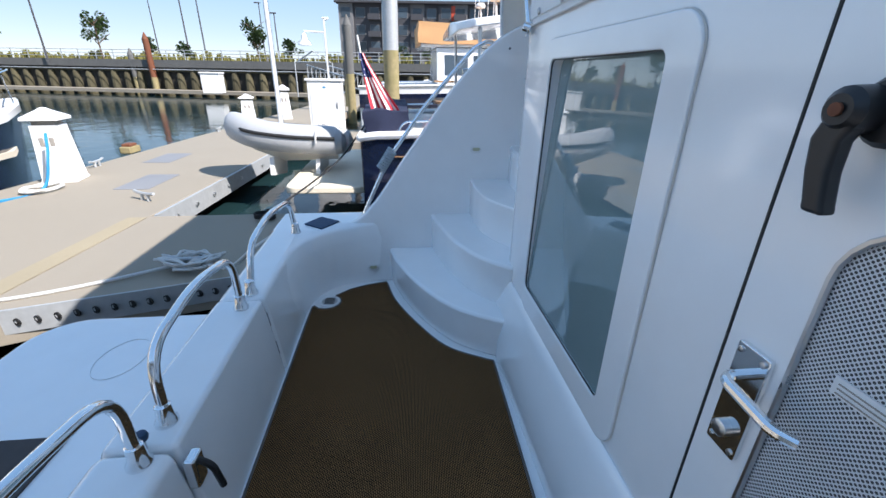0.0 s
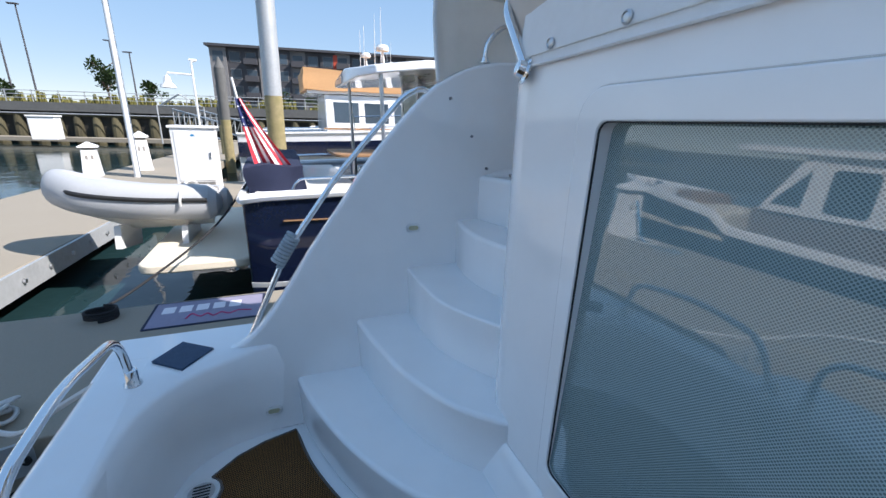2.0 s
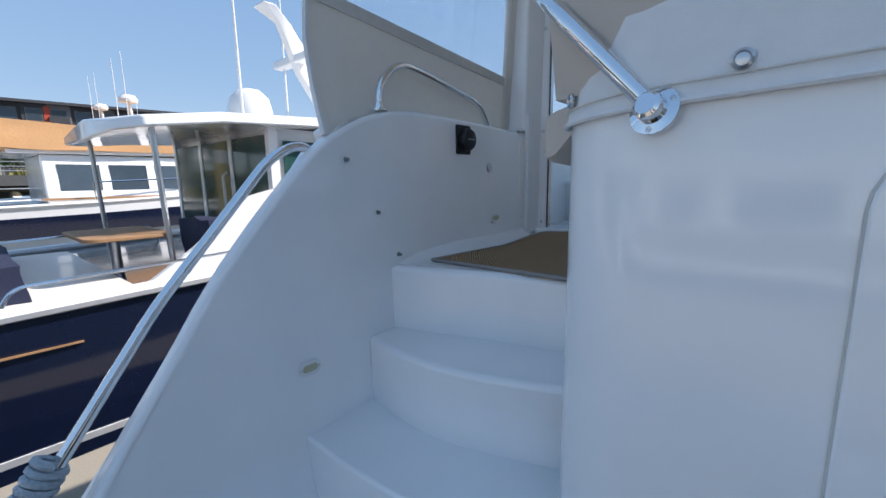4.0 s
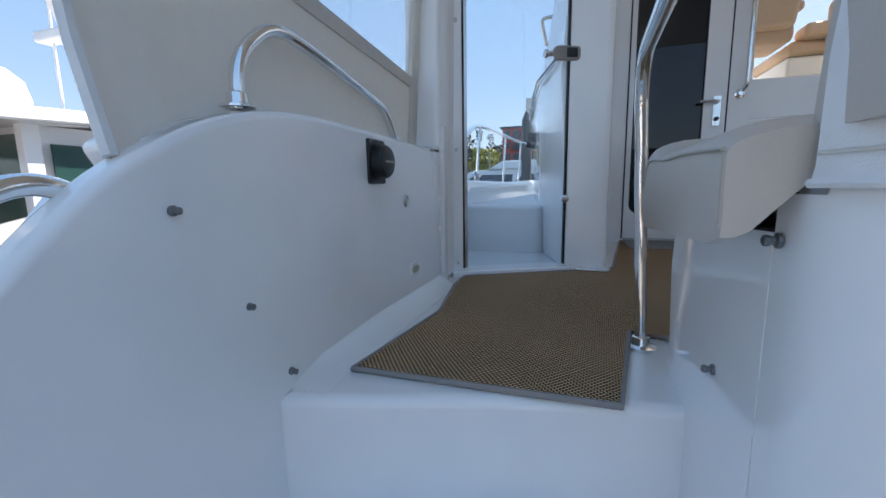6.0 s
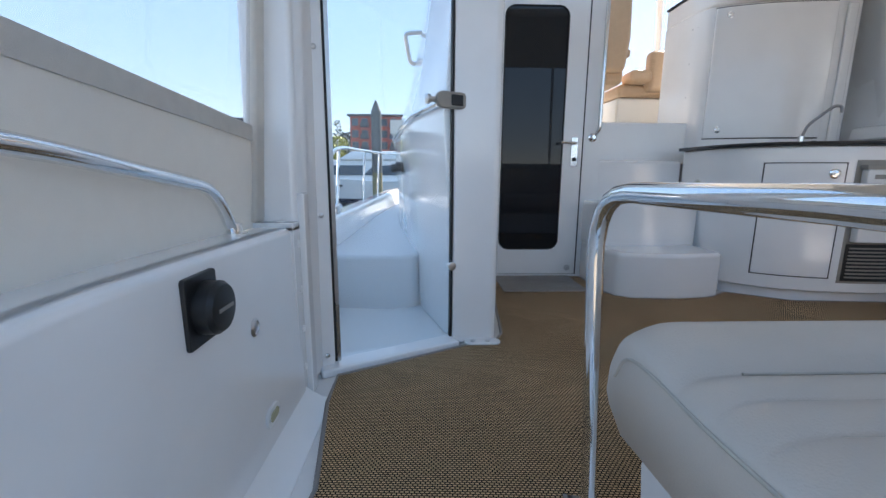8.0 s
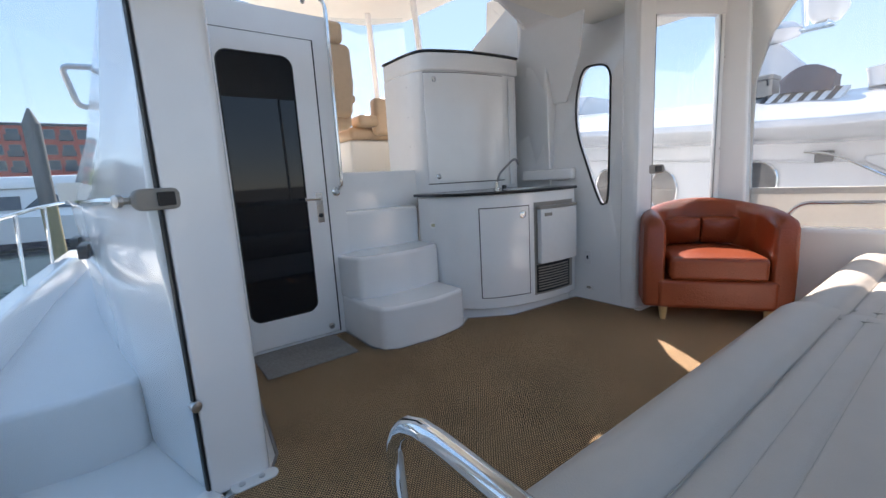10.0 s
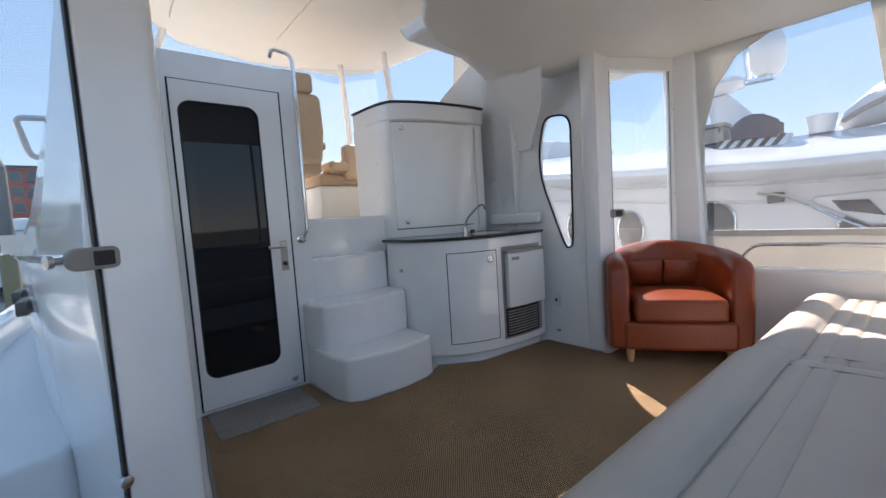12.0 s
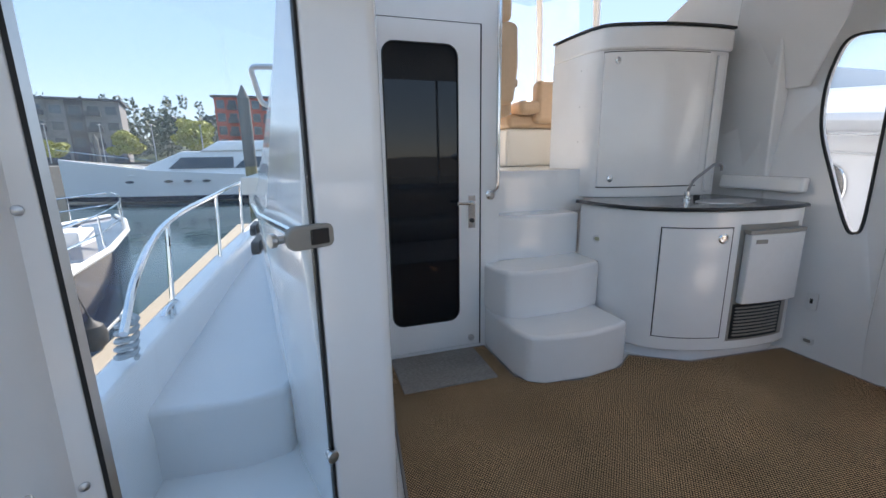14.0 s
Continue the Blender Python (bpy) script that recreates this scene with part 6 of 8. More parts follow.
steel_pile("dock_pile", -14.0, -0.35, 0.235, 9.5, 2.2, "tall galvanised steel dock pile with algae stains", cap="flat")
steel_pile("dock_pile", -22.5, -2.45, 0.21, 4.1, 1.5, "grey dock pile with pointed cap", mat=CONC_DK)
steel_pile("dock_pile", -26.5, -3.0, 0.2, 2.6, 1.2, "grey dock pile with pointed cap", mat=CONC_DK)
steel_pile("dock_pile", -6.4, 31.5, 0.37, 7.3, 2.2, "thick concrete pile with pointed cap and stained foot", mat=CONC_DK)
steel_pile("dock_pile", -31, 72, 0.35, 6.5, 2.0, "grey pile with pointed cap along the far wall", mat=CONC_DK)


# ---- boats ----
def hull_rings(stations):
    """Each station: y, half beam at deck, deck height, keel flare. Returns rings for loft, bow along +y."""
    return [[(-w * 0.55 * f, y, -0.75), (-w * 0.9, y, -0.2), (-w, y, z), (w, y, z), (w * 0.9, y, -0.2), (w * 0.55 * f, y, -0.75)] for y, w, z, f in stations]


# navy boat: stern at y = -0.8, starboard side towards the finger
nb = thing("navy_boat", pose(-8.25, -0.80, 0), "navy blue motor yacht with white trim moored stern to the dock", "boat")
st_ = [(0, 1.90, 0.62, 1.0), (0.25, 1.98, 0.66, 1.0), (3, 2.05, 0.75, 1.0), (6, 2.03, 0.82, 1.0), (9, 1.97, 0.87, 1.0), (11.3, 1.80, 0.92, 1.0), (13.5, 1.30, 0.96, 0.8), (15.3, 0.62, 1.0, 0.5), (16.2, 0.08, 1.04, 0.2)]
part("hull", loft([[(-w * 0.93, y, -0.86), (-w * 0.97, y, -0.1), (-w, y, z), (w, y, z), (w * 0.97, y, -0.1), (w * 0.93, y, -0.86)] for y, w, z, f in st_]), NAVY, nb, bevel=0.03)
for sgn in (-1, 1):
    part("waterline_stripe", loft([[(sgn * (w * 0.945 + 0.006), y, -0.52), (sgn * (w * 0.955 + 0.006), y, -0.45), (sgn * (w * 0.955 - 0.03), y, -0.45), (sgn * (w * 0.945 - 0.03), y, -0.52)] for y, w, z, f in st_]), WHITEPL, nb)
    part("cap_rail", tube([(sgn * w, y, z + 0.03) for y, w, z, f in st_], 0.06, 8), GEL, nb)
    part("hand_rail", tube(bend([(sgn * 1.90, 0.55, 0.68), (sgn * 1.88, 0.65, 0.88), (sgn * 1.93, 2.6, 0.95), (sgn * 1.93, 2.7, 0.75)], 0.1), 0.016, 8), CHROME, nb)
part("transom_cap", tube([(-1.90, 0, 0.65), (1.90, 0, 0.65)], 0.06, 8), GEL, nb)
part("boarding_platform", prism(rrect(-1.85, -1.25, 1.72, 0.05, 0.18), -0.26, -0.14), CREAMDECK, nb, "cream nonskid swim platform", bevel=0.03, seg=3)
part("cockpit_floor", box(-1.75, 0.15, 0.60, 1.75, 3.0, 0.70), GEL_CREAM, nb)
def lump(x0, y0, x1, y1, z0, z1, seed):
    bm = box(x0, y0, z0, x1, y1, z1)
    bmesh.ops.subdivide_edges(bm, edges=bm.edges[:], cuts=5, use_grid_fill=True)
    for v in bm.verts:
        v.co += 0.06 * noise.noise_vector(v.co * 3.0 + Vector((seed, 0, 0)))
    return bm
part("seat_cover", lump(-1.6, 0.05, 1.62, 0.75, 0.66, 1.02, 1), NAVY_CL, nb, "navy canvas cover over the aft seat", angle=70)
part("seat_cover", lump(0.7, 2.2, 1.55, 2.9, 0.70, 1.25, 2), NAVY_CL, nb, "navy canvas cover over a cockpit seat", angle=70)
tb = part("table_top", prism(rrect(0.1, 1.2, 1.35, 1.95, 0.12), 1.10, 1.14), TEAK, nb, "varnished teak cockpit table", bevel=0.01)
part("table_leg", lathe([(0.12, 0.68), (0.05, 0.72), (0.05, 1.10)], 12, m=pose(0.7, 1.55, 0)), STEEL, tb)
part("cabin", loft([[(-1.55, 3.0, z0), (1.55, 3.0, z0), (1.55, 6.6, z0), (-1.55, 6.6, z0)] for z0 in (0.7, 1.45)]), GEL_CREAM, nb, bevel=0.05)
for x0, x1 in ((-1.45, -0.55), (-0.45, 0.45), (0.55, 1.45)):
    part("aft_window", box(x0, 2.975, 0.95, x1, 3.0, 2.22), material("green_tinted_glass", (0.02, 0.07, 0.06), 0.04) if x0 < -1.4 else bpy.data.materials["green_tinted_glass"], nb, "green tinted sliding cabin glass")
for x in (-1.52, -0.5, 0.5, 1.52):
    part("mullion", box(x - 0.05, 2.96, 0.7, x + 0.05, 3.08, 2.3), GEL, nb, bevel=0.01)
for y0, y1 in ((3.15, 4.5), (4.65, 6.2)):
    part("side_window", box(1.54, y0, 1.4, 1.56, y1, 2.15), bpy.data.materials["green_tinted_glass"], nb)
part("door_handle", tube(bend([(0.38, 2.96, 1.15), (0.38, 2.90, 1.2), (0.38, 2.90, 1.75), (0.38, 2.96, 1.8)], 0.04), 0.02, 8), WHITEPL, nb)
part("side_wing", prism([(1.55, 0.70), (3.0, 0.70), (3.0, 1.6), (2.6, 1.5), (2.0, 1.0)], 1.62, 1.72, "x"), GEL, nb, bevel=0.02)
part("roof_core", box(-1.5, 3.05, 1.45, 1.5, 6.5, 2.3), GEL, nb)
rf = [[(-w, y, z), (-w * 0.97, y, z + 0.12), (0, y, z + 0.22), (w * 0.97, y, z + 0.12), (w, y, z), (0, y, z - 0.02)] for y, w, z in ((1.55, 1.15, 2.18), (1.75, 1.5, 2.2), (2.4, 1.75, 2.27), (4.5, 1.85, 2.36), (6.8, 1.75, 2.32), (7.6, 1.3, 2.2))]
part("hardtop", loft(rf), GEL, nb, "white overhanging hardtop", bevel=0.03)
for x in (-1.35, 1.35):
    part("roof_post", tube([(x, 1.9, 0.72), (x, 1.85, 2.22)], 0.03, 8), STEEL, nb)
part("radome", lathe([(0.30, 2.55), (0.30, 2.66), (0.26, 2.84), (0.15, 2.95), (0.02, 2.98)], 20, m=pose(0.3, 3.4, 0)), WHITEPL, nb)
part("radar_mast", loft([[(x - w, y - d, z), (x + w, y - d, z), (x + w, y + d, z), (x - w, y + d, z)] for x, y, z, w, d in ((0.0, 5.4, 2.5, 0.12, 0.35), (0.0, 4.6, 3.4, 0.08, 0.22), (0.0, 4.2, 4.1, 0.06, 0.12), (0.0, 3.9, 4.3, 0.18, 0.10))]), WHITEPL, nb, bevel=0.03)
part("radar_scanner", box(-0.6, 4.3, 3.55, 0.6, 4.5, 3.68), WHITEPL, nb, bevel=0.03)
for x, y in ((0.9, 3.0), (-0.4, 4.4)):
    part("antenna", lathe([(0.02, 2.5), (0.012, 4.5), (0.006, 6.6)], 6, m=pose(x, y, 0)), WHITEPL, nb)
part("fender", lathe([(0.03, 0.0), (0.12, 0.06), (0.13, 0.5), (0.03, 0.56)], 14, m=pose(2.12, 2.2, -0.42)), RUBBER, nb)
part("name_line", box(1.9, 0.45, 0.375, 2.0, 1.0, 0.387), TEAK, nb, "thin gilt line on the navy hull")

part("foredeck", prism([(w * 0.93, y) for y, w, z, f in st_[3:]] + [(-w * 0.93, y) for y, w, z, f in reversed(st_[3:])], 0.80, 0.90), CREAMDECK, nb, "cream nonskid foredeck", bevel=0.01)
part("trunk_cabin", loft([[(-w, y, 0.86), (-w * 0.86, y, z), (w * 0.86, y, z), (w, y, 0.86)] for y, w, z in ((6.5, 1.5, 1.75), (8.5, 1.4, 1.55), (10.8, 1.0, 1.30), (11.6, 0.75, 1.12))]), GEL, nb, bevel=0.05, seg=3)
part("deck_locker", box(0.55, 11.9, 0.88, 1.05, 12.6, 1.24), WHITEPL, nb, bevel=0.04)
part("windlass", lathe([(0.15, 0.88), (0.13, 1.0), (0.07, 1.06), (0.11, 1.16), (0.02, 1.2)], 14, m=pose(0, 14.2, 0)), STEEL, nb)
for hgt in (0.36, 0.70):
    for sgn in (-1, 1):
        part("pulpit_rail", tube(smooth_line([(sgn * w * 0.94, y, z + hgt) for y, w, z, f in st_[4:]], 5), 0.017, 8), CHROME, nb)
for y, w, z, f in st_[4:-1]:
    for sgn in (-1, 1):
        part("stanchion", tube([(sgn * w * 0.95, y, z), (sgn * w * 0.94, y, z + 0.70)], 0.015, 8), CHROME, nb)
part("ball_fender", lathe([(0.02, 0.36), (0.05, 0.30), (0.15, 0.22), (0.19, 0.08), (0.18, -0.06), (0.10, -0.17), (0.02, -0.19)], 18, m=pose(2.17, 9.3, -0.12)), RUBBER, nb, "black ball fender on a line")
part("fender_line", tube([(2.17, 9.3, 0.22), (2.0, 9.3, 0.95), (1.86, 9.3, 1.55)], 0.010, 6), ROPE_DARK, nb)

# flag on a slanting staff at the navy boat's stern
fl = thing("ensign", (-6.9, -0.62, 0.7), "striped red and white ensign with blue canton drooping on a staff", "flag")
part("staff", tube([(-6.92, -0.58, 0.62), (-6.92, -0.80, 2.06)], 0.014, 8), WHITEPL, fl)
def flag_point(u, v):
    """u across the stripes, v down the fly."""
    w = v ** 1.15
    y = (-0.79 + 0.15 * w) + u * (0.07 + 0.40 * w)
    z = 1.82 - 0.80 * v + 0.05 * u * v * (1 - v) - 0.05 * u * v
    return Vector((-6.90 + 0.045 * math.sin(11 * u + 2 * v) * (0.3 + v), y, z))
for k in range(9):
    secs = [[flag_point((k + e) / 9, j / 12) + Vector((dx, 0, 0)) for e, dx in ((0, 0), (1, 0), (1, 0.006), (0, 0.006))] for j in range(13)]
    secs = [[tuple(p) for p in sc] for sc in secs]
    if k < 6:
        part("canton", loft(secs[:6]), FLAGBLUE, fl)
        secs = secs[5:]
    part("stripe", loft(secs), FLAGRED if k % 2 == 0 else FLAGWHITE, fl)
for u, v in ((0.15, 0.12), (0.4, 0.2), (0.2, 0.28), (0.5, 0.32), (0.12, 0.38), (0.35, 0.38), (0.55, 0.10)):
    p = flag_point(u, v)
    part("star", lathe([(0.012, 0), (0.002, 0.002)], 5, m=pose(p.x + 0.008, p.y, p.z, 90, 0, 90)), FLAGWHITE, fl)

# dinghy on chocks over the boarding platform
dg = thing("dinghy", pose(-7.90, -2.18, -0.06, 9, -2, -93) @ Matrix.Diagonal((0.76, 0.85, 1.12, 1)), "grey-white inflatable dinghy lashed over the swim platform", "dinghy")
lin = smooth_line([(-1.15, -0.50, 0.42), (-0.2, -0.58, 0.42), (0.7, -0.50, 0.47), (1.22, -0.20, 0.56), (1.32, 0.0, 0.58), (1.22, 0.20, 0.56), (0.7, 0.50, 0.47), (-0.2, 0.58, 0.42), (-1.15, 0.50, 0.42)], 6)
part("tube", tube(lin, 0.22, 16), HYPALON, dg)
for s_ in (-1, 1):
    part("tube_cone", lathe([(0.22, 0), (0.17, 0.14), (0.05, 0.22)], 16, m=pose(-1.15, 0.5 * s_, 0.42, 0, -90, 0)), HYPALON, dg)
part("rub_strake", tube([(x * 1.0 + 0.0, y + (0.225 if y > 0 else -0.225) * min(1, abs(y) / 0.4), z + 0.02) if abs(y) > 0.3 else (x + 0.22, y, z) for x, y, z in lin], 0.03, 6), RUBBER, dg)
part("keel", loft([[(x, -w, 0.36), (x, 0, z), (x, w, 0.36), (x, 0, 0.40)] for x, w, z in ((-1.1, 0.42, 0.12), (0.2, 0.45, 0.06), (0.9, 0.3, 0.22), (1.25, 0.05, 0.45))]), GEL_CREAM, dg)
part("transom", box(-1.12, -0.4, 0.25, -1.05, 0.4, 0.62), GREY_PL, dg)
for x in (-0.7, 0.35):
    part("chock", box(x - 0.05, -0.45, -0.16, x + 0.05, 0.45, 0.12), WHITEPL, dg)
part("strap", tube([(-0.75, 0.81 * math.cos(a), 0.42 + 0.26 * math.sin(a)) for a in np.linspace(-0.2, 3.4, 20)], 0.022, 6), ROPE, dg)
part("grab_line", tube(smooth_line([(-1.0, -0.74, 0.5), (-0.5, -0.82, 0.42), (0.0, -0.83, 0.5), (0.5, -0.80, 0.44), (0.9, -0.62, 0.55)], 5), 0.01, 5), ROPE_DARK, dg)


def cruiser(name, m, L, B, label, hull_mat=GEL, stripe=NAVY, cabin_h=1.3, cover=None, radar=True):
    """A white cabin cruiser, stern at the origin, bow along +y."""
    ob = thing(name, m, label, "boat")
    h = 0.55 + L * 0.05
    sts = [(0, B * 0.46, h * 0.9), (L * 0.3, B * 0.5, h), (L * 0.6, B * 0.45, h * 1.15), (L * 0.85, B * 0.25, h * 1.4), (L, 0.06, h * 1.6)]
    part("hull", loft([[(-w * 0.8, y, -0.9), (-w, y, z), (w, y, z), (w * 0.8, y, -0.9)] for y, w, z in sts]), hull_mat, ob, bevel=0.04)
    for s_ in (-1, 1):
        part("hull_stripe", loft([[(s_ * (w * 0.96 + 0.02), y, z * 0.3), (s_ * (w * 0.98 + 0.025), y, z * 0.75), (s_ * (w * 0.98 - 0.05), y, z * 0.75), (s_ * (w * 0.96 - 0.05), y, z * 0.3)] for y, w, z in sts]), stripe, ob)
        part("rub_rail", tube([(s_ * w, y, z) for y, w, z in sts], 0.05, 6), GEL, ob)
        part("bow_rail", tube([(s_ * w * 0.95, y, z + 0.55) for y, w, z in sts[1:]], 0.025, 6), CHROME, ob)
        for y, w, z in sts[1:]:
            part("stanchion", tube([(s_ * w * 0.95, y, z), (s_ * w * 0.95, y, z + 0.55)], 0.02, 6), CHROME, ob)
    c0, c1 = L * 0.22, L * 0.72
    part("cabin", loft([[(-B * a, c0 + 0.1, z), (B * a, c0 + 0.1, z), (B * a, c1 - b, z), (-B * a, c1 - b, z)] for a, b, z in ((0.40, 0, h), (0.38, 0.5, h + cabin_h * 0.5), (0.35, 1.0, h + cabin_h))]), GEL, ob, bevel=0.06)
    part("roof", loft([[(-B * a, y, z), (B * a, y, z), (B * a, y, z + 0.12), (-B * a, y, z + 0.12)] for a, y, z in ((0.38, c0 - 0.5, h + cabin_h), (0.38, c1 - 1.3, h + cabin_h + 0.05), (0.3, c1 - 0.7, h + cabin_h))]), GEL, ob, bevel=0.04)
    n = 4
    for s_ in (-1, 1):
        for k in range(n):
            y0 = c0 + 0.4 + (c1 - c0 - 2.0) * k / n
            y1 = y0 + (c1 - c0 - 2.0) / n - 0.22
            wv = part("window", loft([[(s_ * B * 0.392, y0, h + cabin_h * 0.25), (s_ * B * 0.392, y1, h + cabin_h * 0.25), (s_ * (B * 0.392 - 0.06), y1, h + cabin_h * 0.25), (s_ * (B * 0.392 - 0.06), y0, h + cabin_h * 0.25)],
                                     [(s_ * B * 0.368, y0, h + cabin_h * 0.8), (s_ * B * 0.368, y1, h + cabin_h * 0.8), (s_ * (B * 0.368 - 0.06), y1, h + cabin_h * 0.8), (s_ * (B * 0.368 - 0.06), y0, h + cabin_h * 0.8)]]), WINDOWG, ob, bevel=0.0)
    part("side_trim", box(B * 0.40, c0, h + 0.08, B * 0.41, c1 - 0.4, h + 0.14), TEAK, ob)
    if cover:
        part("fly_cover", lump(-B * 0.36, c0 - 0.6, B * 0.40, c0 + 4.6, h + cabin_h + 0.12, h + cabin_h + 0.80, 4), cover, ob, "tan canvas cover over the flybridge", angle=70)
    if radar:
        part("mast", tube([(0, c0 + 2.8, h + cabin_h), (0, c0 + 2.6, h + cabin_h + 1.8)], 0.05, 8), WHITEPL, ob)
        part("radome", lathe([(0.25, 0), (0.27, 0.1), (0.18, 0.22), (0.02, 0.25)], 16, m=pose(0, c0 + 2.6, h + cabin_h + 1.8)), WHITEPL, ob)
        for x in (-0.5, 0.6):
            part("antenna", lathe([(0.02, 0), (0.008, 3.2)], 6, m=pose(x, c0 + 2.4, h + cabin_h)), WHITEPL, ob)
    return ob


cruiser("cabin_cruiser", pose(-18.6, -1.6, 0), 13, 4.2, "white cabin cruiser with dark hull stripe and tan flybridge cover", cover=TANCL)
cruiser("cabin_cruiser", pose(-25.0, -1.0, 0), 13, 4.0, "white cruiser with tan covers in a farther berth", cover=TANCL, cabin_h=1.9)
cruiser("cabin_cruiser", pose(-32.0, 2.0, 0), 14, 4.2, "white flybridge cruiser with radar mast in a far berth", cabin_h=2.4)
# trawler across the main dock, bow towards -x
tw_ = thing("trawler_yacht", (-5.5, -8.4, -0.85), "dark-hulled trawler yacht with white cabin beside the main dock", "boat")
TAUPE = material("taupe_gelcoat", (0.24, 0.19, 0.16), 0.3, vary=0.06)
hs_t = [(-10.25, 0.05, 0.78), (-9.6, 0.55, 0.72), (-8.6, 1.05, 0.62), (-7.4, 1.30, 0.50), (-6.6, 1.38, 0.40), (-6.2, 1.40, 0.14), (-3.5, 1.40, 0.06), (0.5, 1.32, 0.06)]
part("hull", loft([[(x + 0.35 * (x < -8), -8.4 - w * 0.7, -1.0), (x, -8.4 - w, z), (x, -8.4 + w, z), (x + 0.35 * (x < -8), -8.4 + w * 0.75, -1.0)] for x, w, z in hs_t]), NAVY, tw_, bevel=0.02)
for sgn in (-1, 1):
    part("cap_rail", loft([[(x, -8.4 + sgn * (w + 0.04), z - 0.02), (x, -8.4 + sgn * (w + 0.04), z + 0.13), (x, -8.4 + sgn * (w - 0.12), z + 0.15), (x, -8.4 + sgn * (w - 0.12), z - 0.02)] for x, w, z in hs_t]), GEL, tw_, bevel=0.02)
    part("pulpit_rail", tube(smooth_line([(-7.2, -8.4 + sgn * 1.25, 0.66), (-7.5, -8.4 + sgn * 1.24, 1.22), (-8.7, -8.4 + sgn * 0.95, 1.36), (-9.8, -8.4 + sgn * 0.4, 1.46), (-10.3, -8.4 + sgn * 0.05, 1.48)], 4), 0.018, 7), CHROME, tw_)
    for x, w, z in hs_t[1:4]:
        part("stanchion", tube([(x, -8.4 + sgn * (w - 0.05), z + 0.1), (x, -8.4 + sgn * (w - 0.1), z + 0.66)], 0.013, 6), CHROME, tw_)
part("deck", prism([(-9.9, -8.3), (-8.6, -7.4), (-6.4, -7.05), (0.4, -7.12), (0.4, -9.68), (-6.4, -9.75), (-8.6, -9.4), (-9.9, -8.5)], -0.02, 0.08), CREAMDECK, tw_)
part("foredeck", prism([(-9.7, -8.3), (-8.6, -7.5), (-6.3, -7.15), (-6.3, -9.65), (-8.6, -9.3), (-9.7, -8.5)], 0.06, 0.56), CREAMDECK, tw_, bevel=0.04)
part("hatch", box(-8.0, -8.75, 0.55, -7.3, -7.7, 0.78), TEAK, tw_, "varnished deck hatch", bevel=0.03)
part("windlass", lathe([(0.16, 0.54), (0.12, 0.62), (0.07, 0.70), (0.12, 0.80), (0.03, 0.86)], 14, m=pose(-9.15, -8.4, 0)), STEEL, tw_)
part("anchor_locker", box(-8.95, -8.75, 0.55, -8.45, -8.05, 0.80), WHITEPL, tw_, bevel=0.04)
part("cabin_base", prism([(-6.3, -7.75), (-2.0, -7.70), (-0.4, -7.70), (-0.4, -9.10), (-6.3, -9.05)], 0.08, 0.70), TAUPE, tw_, "taupe lower band of the cabin side", bevel=0.02)
holes_t = [[(-5.98, 0.82), (-5.45, 0.80), (-5.42, 1.50)], rrect(-5.12, 0.78, -4.46, 1.54, 0.08), [(-4.12 + 0.13 * math.cos(a), 1.16 + 0.13 * math.sin(a)) for a in np.linspace(0, 2 * math.pi, 18, endpoint=False)], rrect(-3.80, 0.78, -3.02, 1.54, 0.08), rrect(-2.60, 0.78, -1.2, 1.54, 0.08)]
part("cabin_side", prism([(-6.15, 0.68), (-0.6, 0.68), (-0.6, 1.72), (-5.55, 1.72)], -7.74, -7.69, "y", holes=holes_t), GEL, tw_, "white cabin side with dark windows")
for hp_ in holes_t:
    part("window", prism(hp_, -7.745, -7.725, "y"), WINDOWG, tw_)
part("cabin_core", prism([(-6.10, 0.66), (-0.65, 0.66), (-0.65, 1.72), (-5.55, 1.72)], -9.05, -7.75, "y"), GEL, tw_, bevel=0.02)
part("wheelhouse_roof", loft([[(x, -9.2 + d, 1.72 + e), (x, -7.56 - d, 1.72 + e), (x, -7.60 - d, 1.84 + e), (x, -8.4, 1.90 + e), (x, -9.16 + d, 1.84 + e)] for x, d, e in ((-6.95, 0.25, 0.06), (-6.6, 0.05, 0.05), (-3.0, 0.0, 0.0), (-0.3, 0.05, 0.0))]), GEL, tw_, bevel=0.02)
part("roof_vent", lathe([(0.16, 1.84), (0.16, 1.95), (0.10, 2.04), (0.02, 2.06)], 14, m=pose(-4.15, -7.95, 0)), WHITEPL, tw_)
for x in (-3.4, -2.0):
    part("roof_rail", tube(bend([(x - 0.6, -7.68, 1.84), (x - 0.55, -7.68, 1.97), (x + 0.55, -7.68, 1.97), (x + 0.6, -7.68, 1.84)], 0.05), 0.014, 7), CHROME, tw_)
part("mast", tube([(-3.0, -8.4, 1.85), (-2.6, -8.4, 4.6)], 0.045, 8), WHITEPL, tw_)
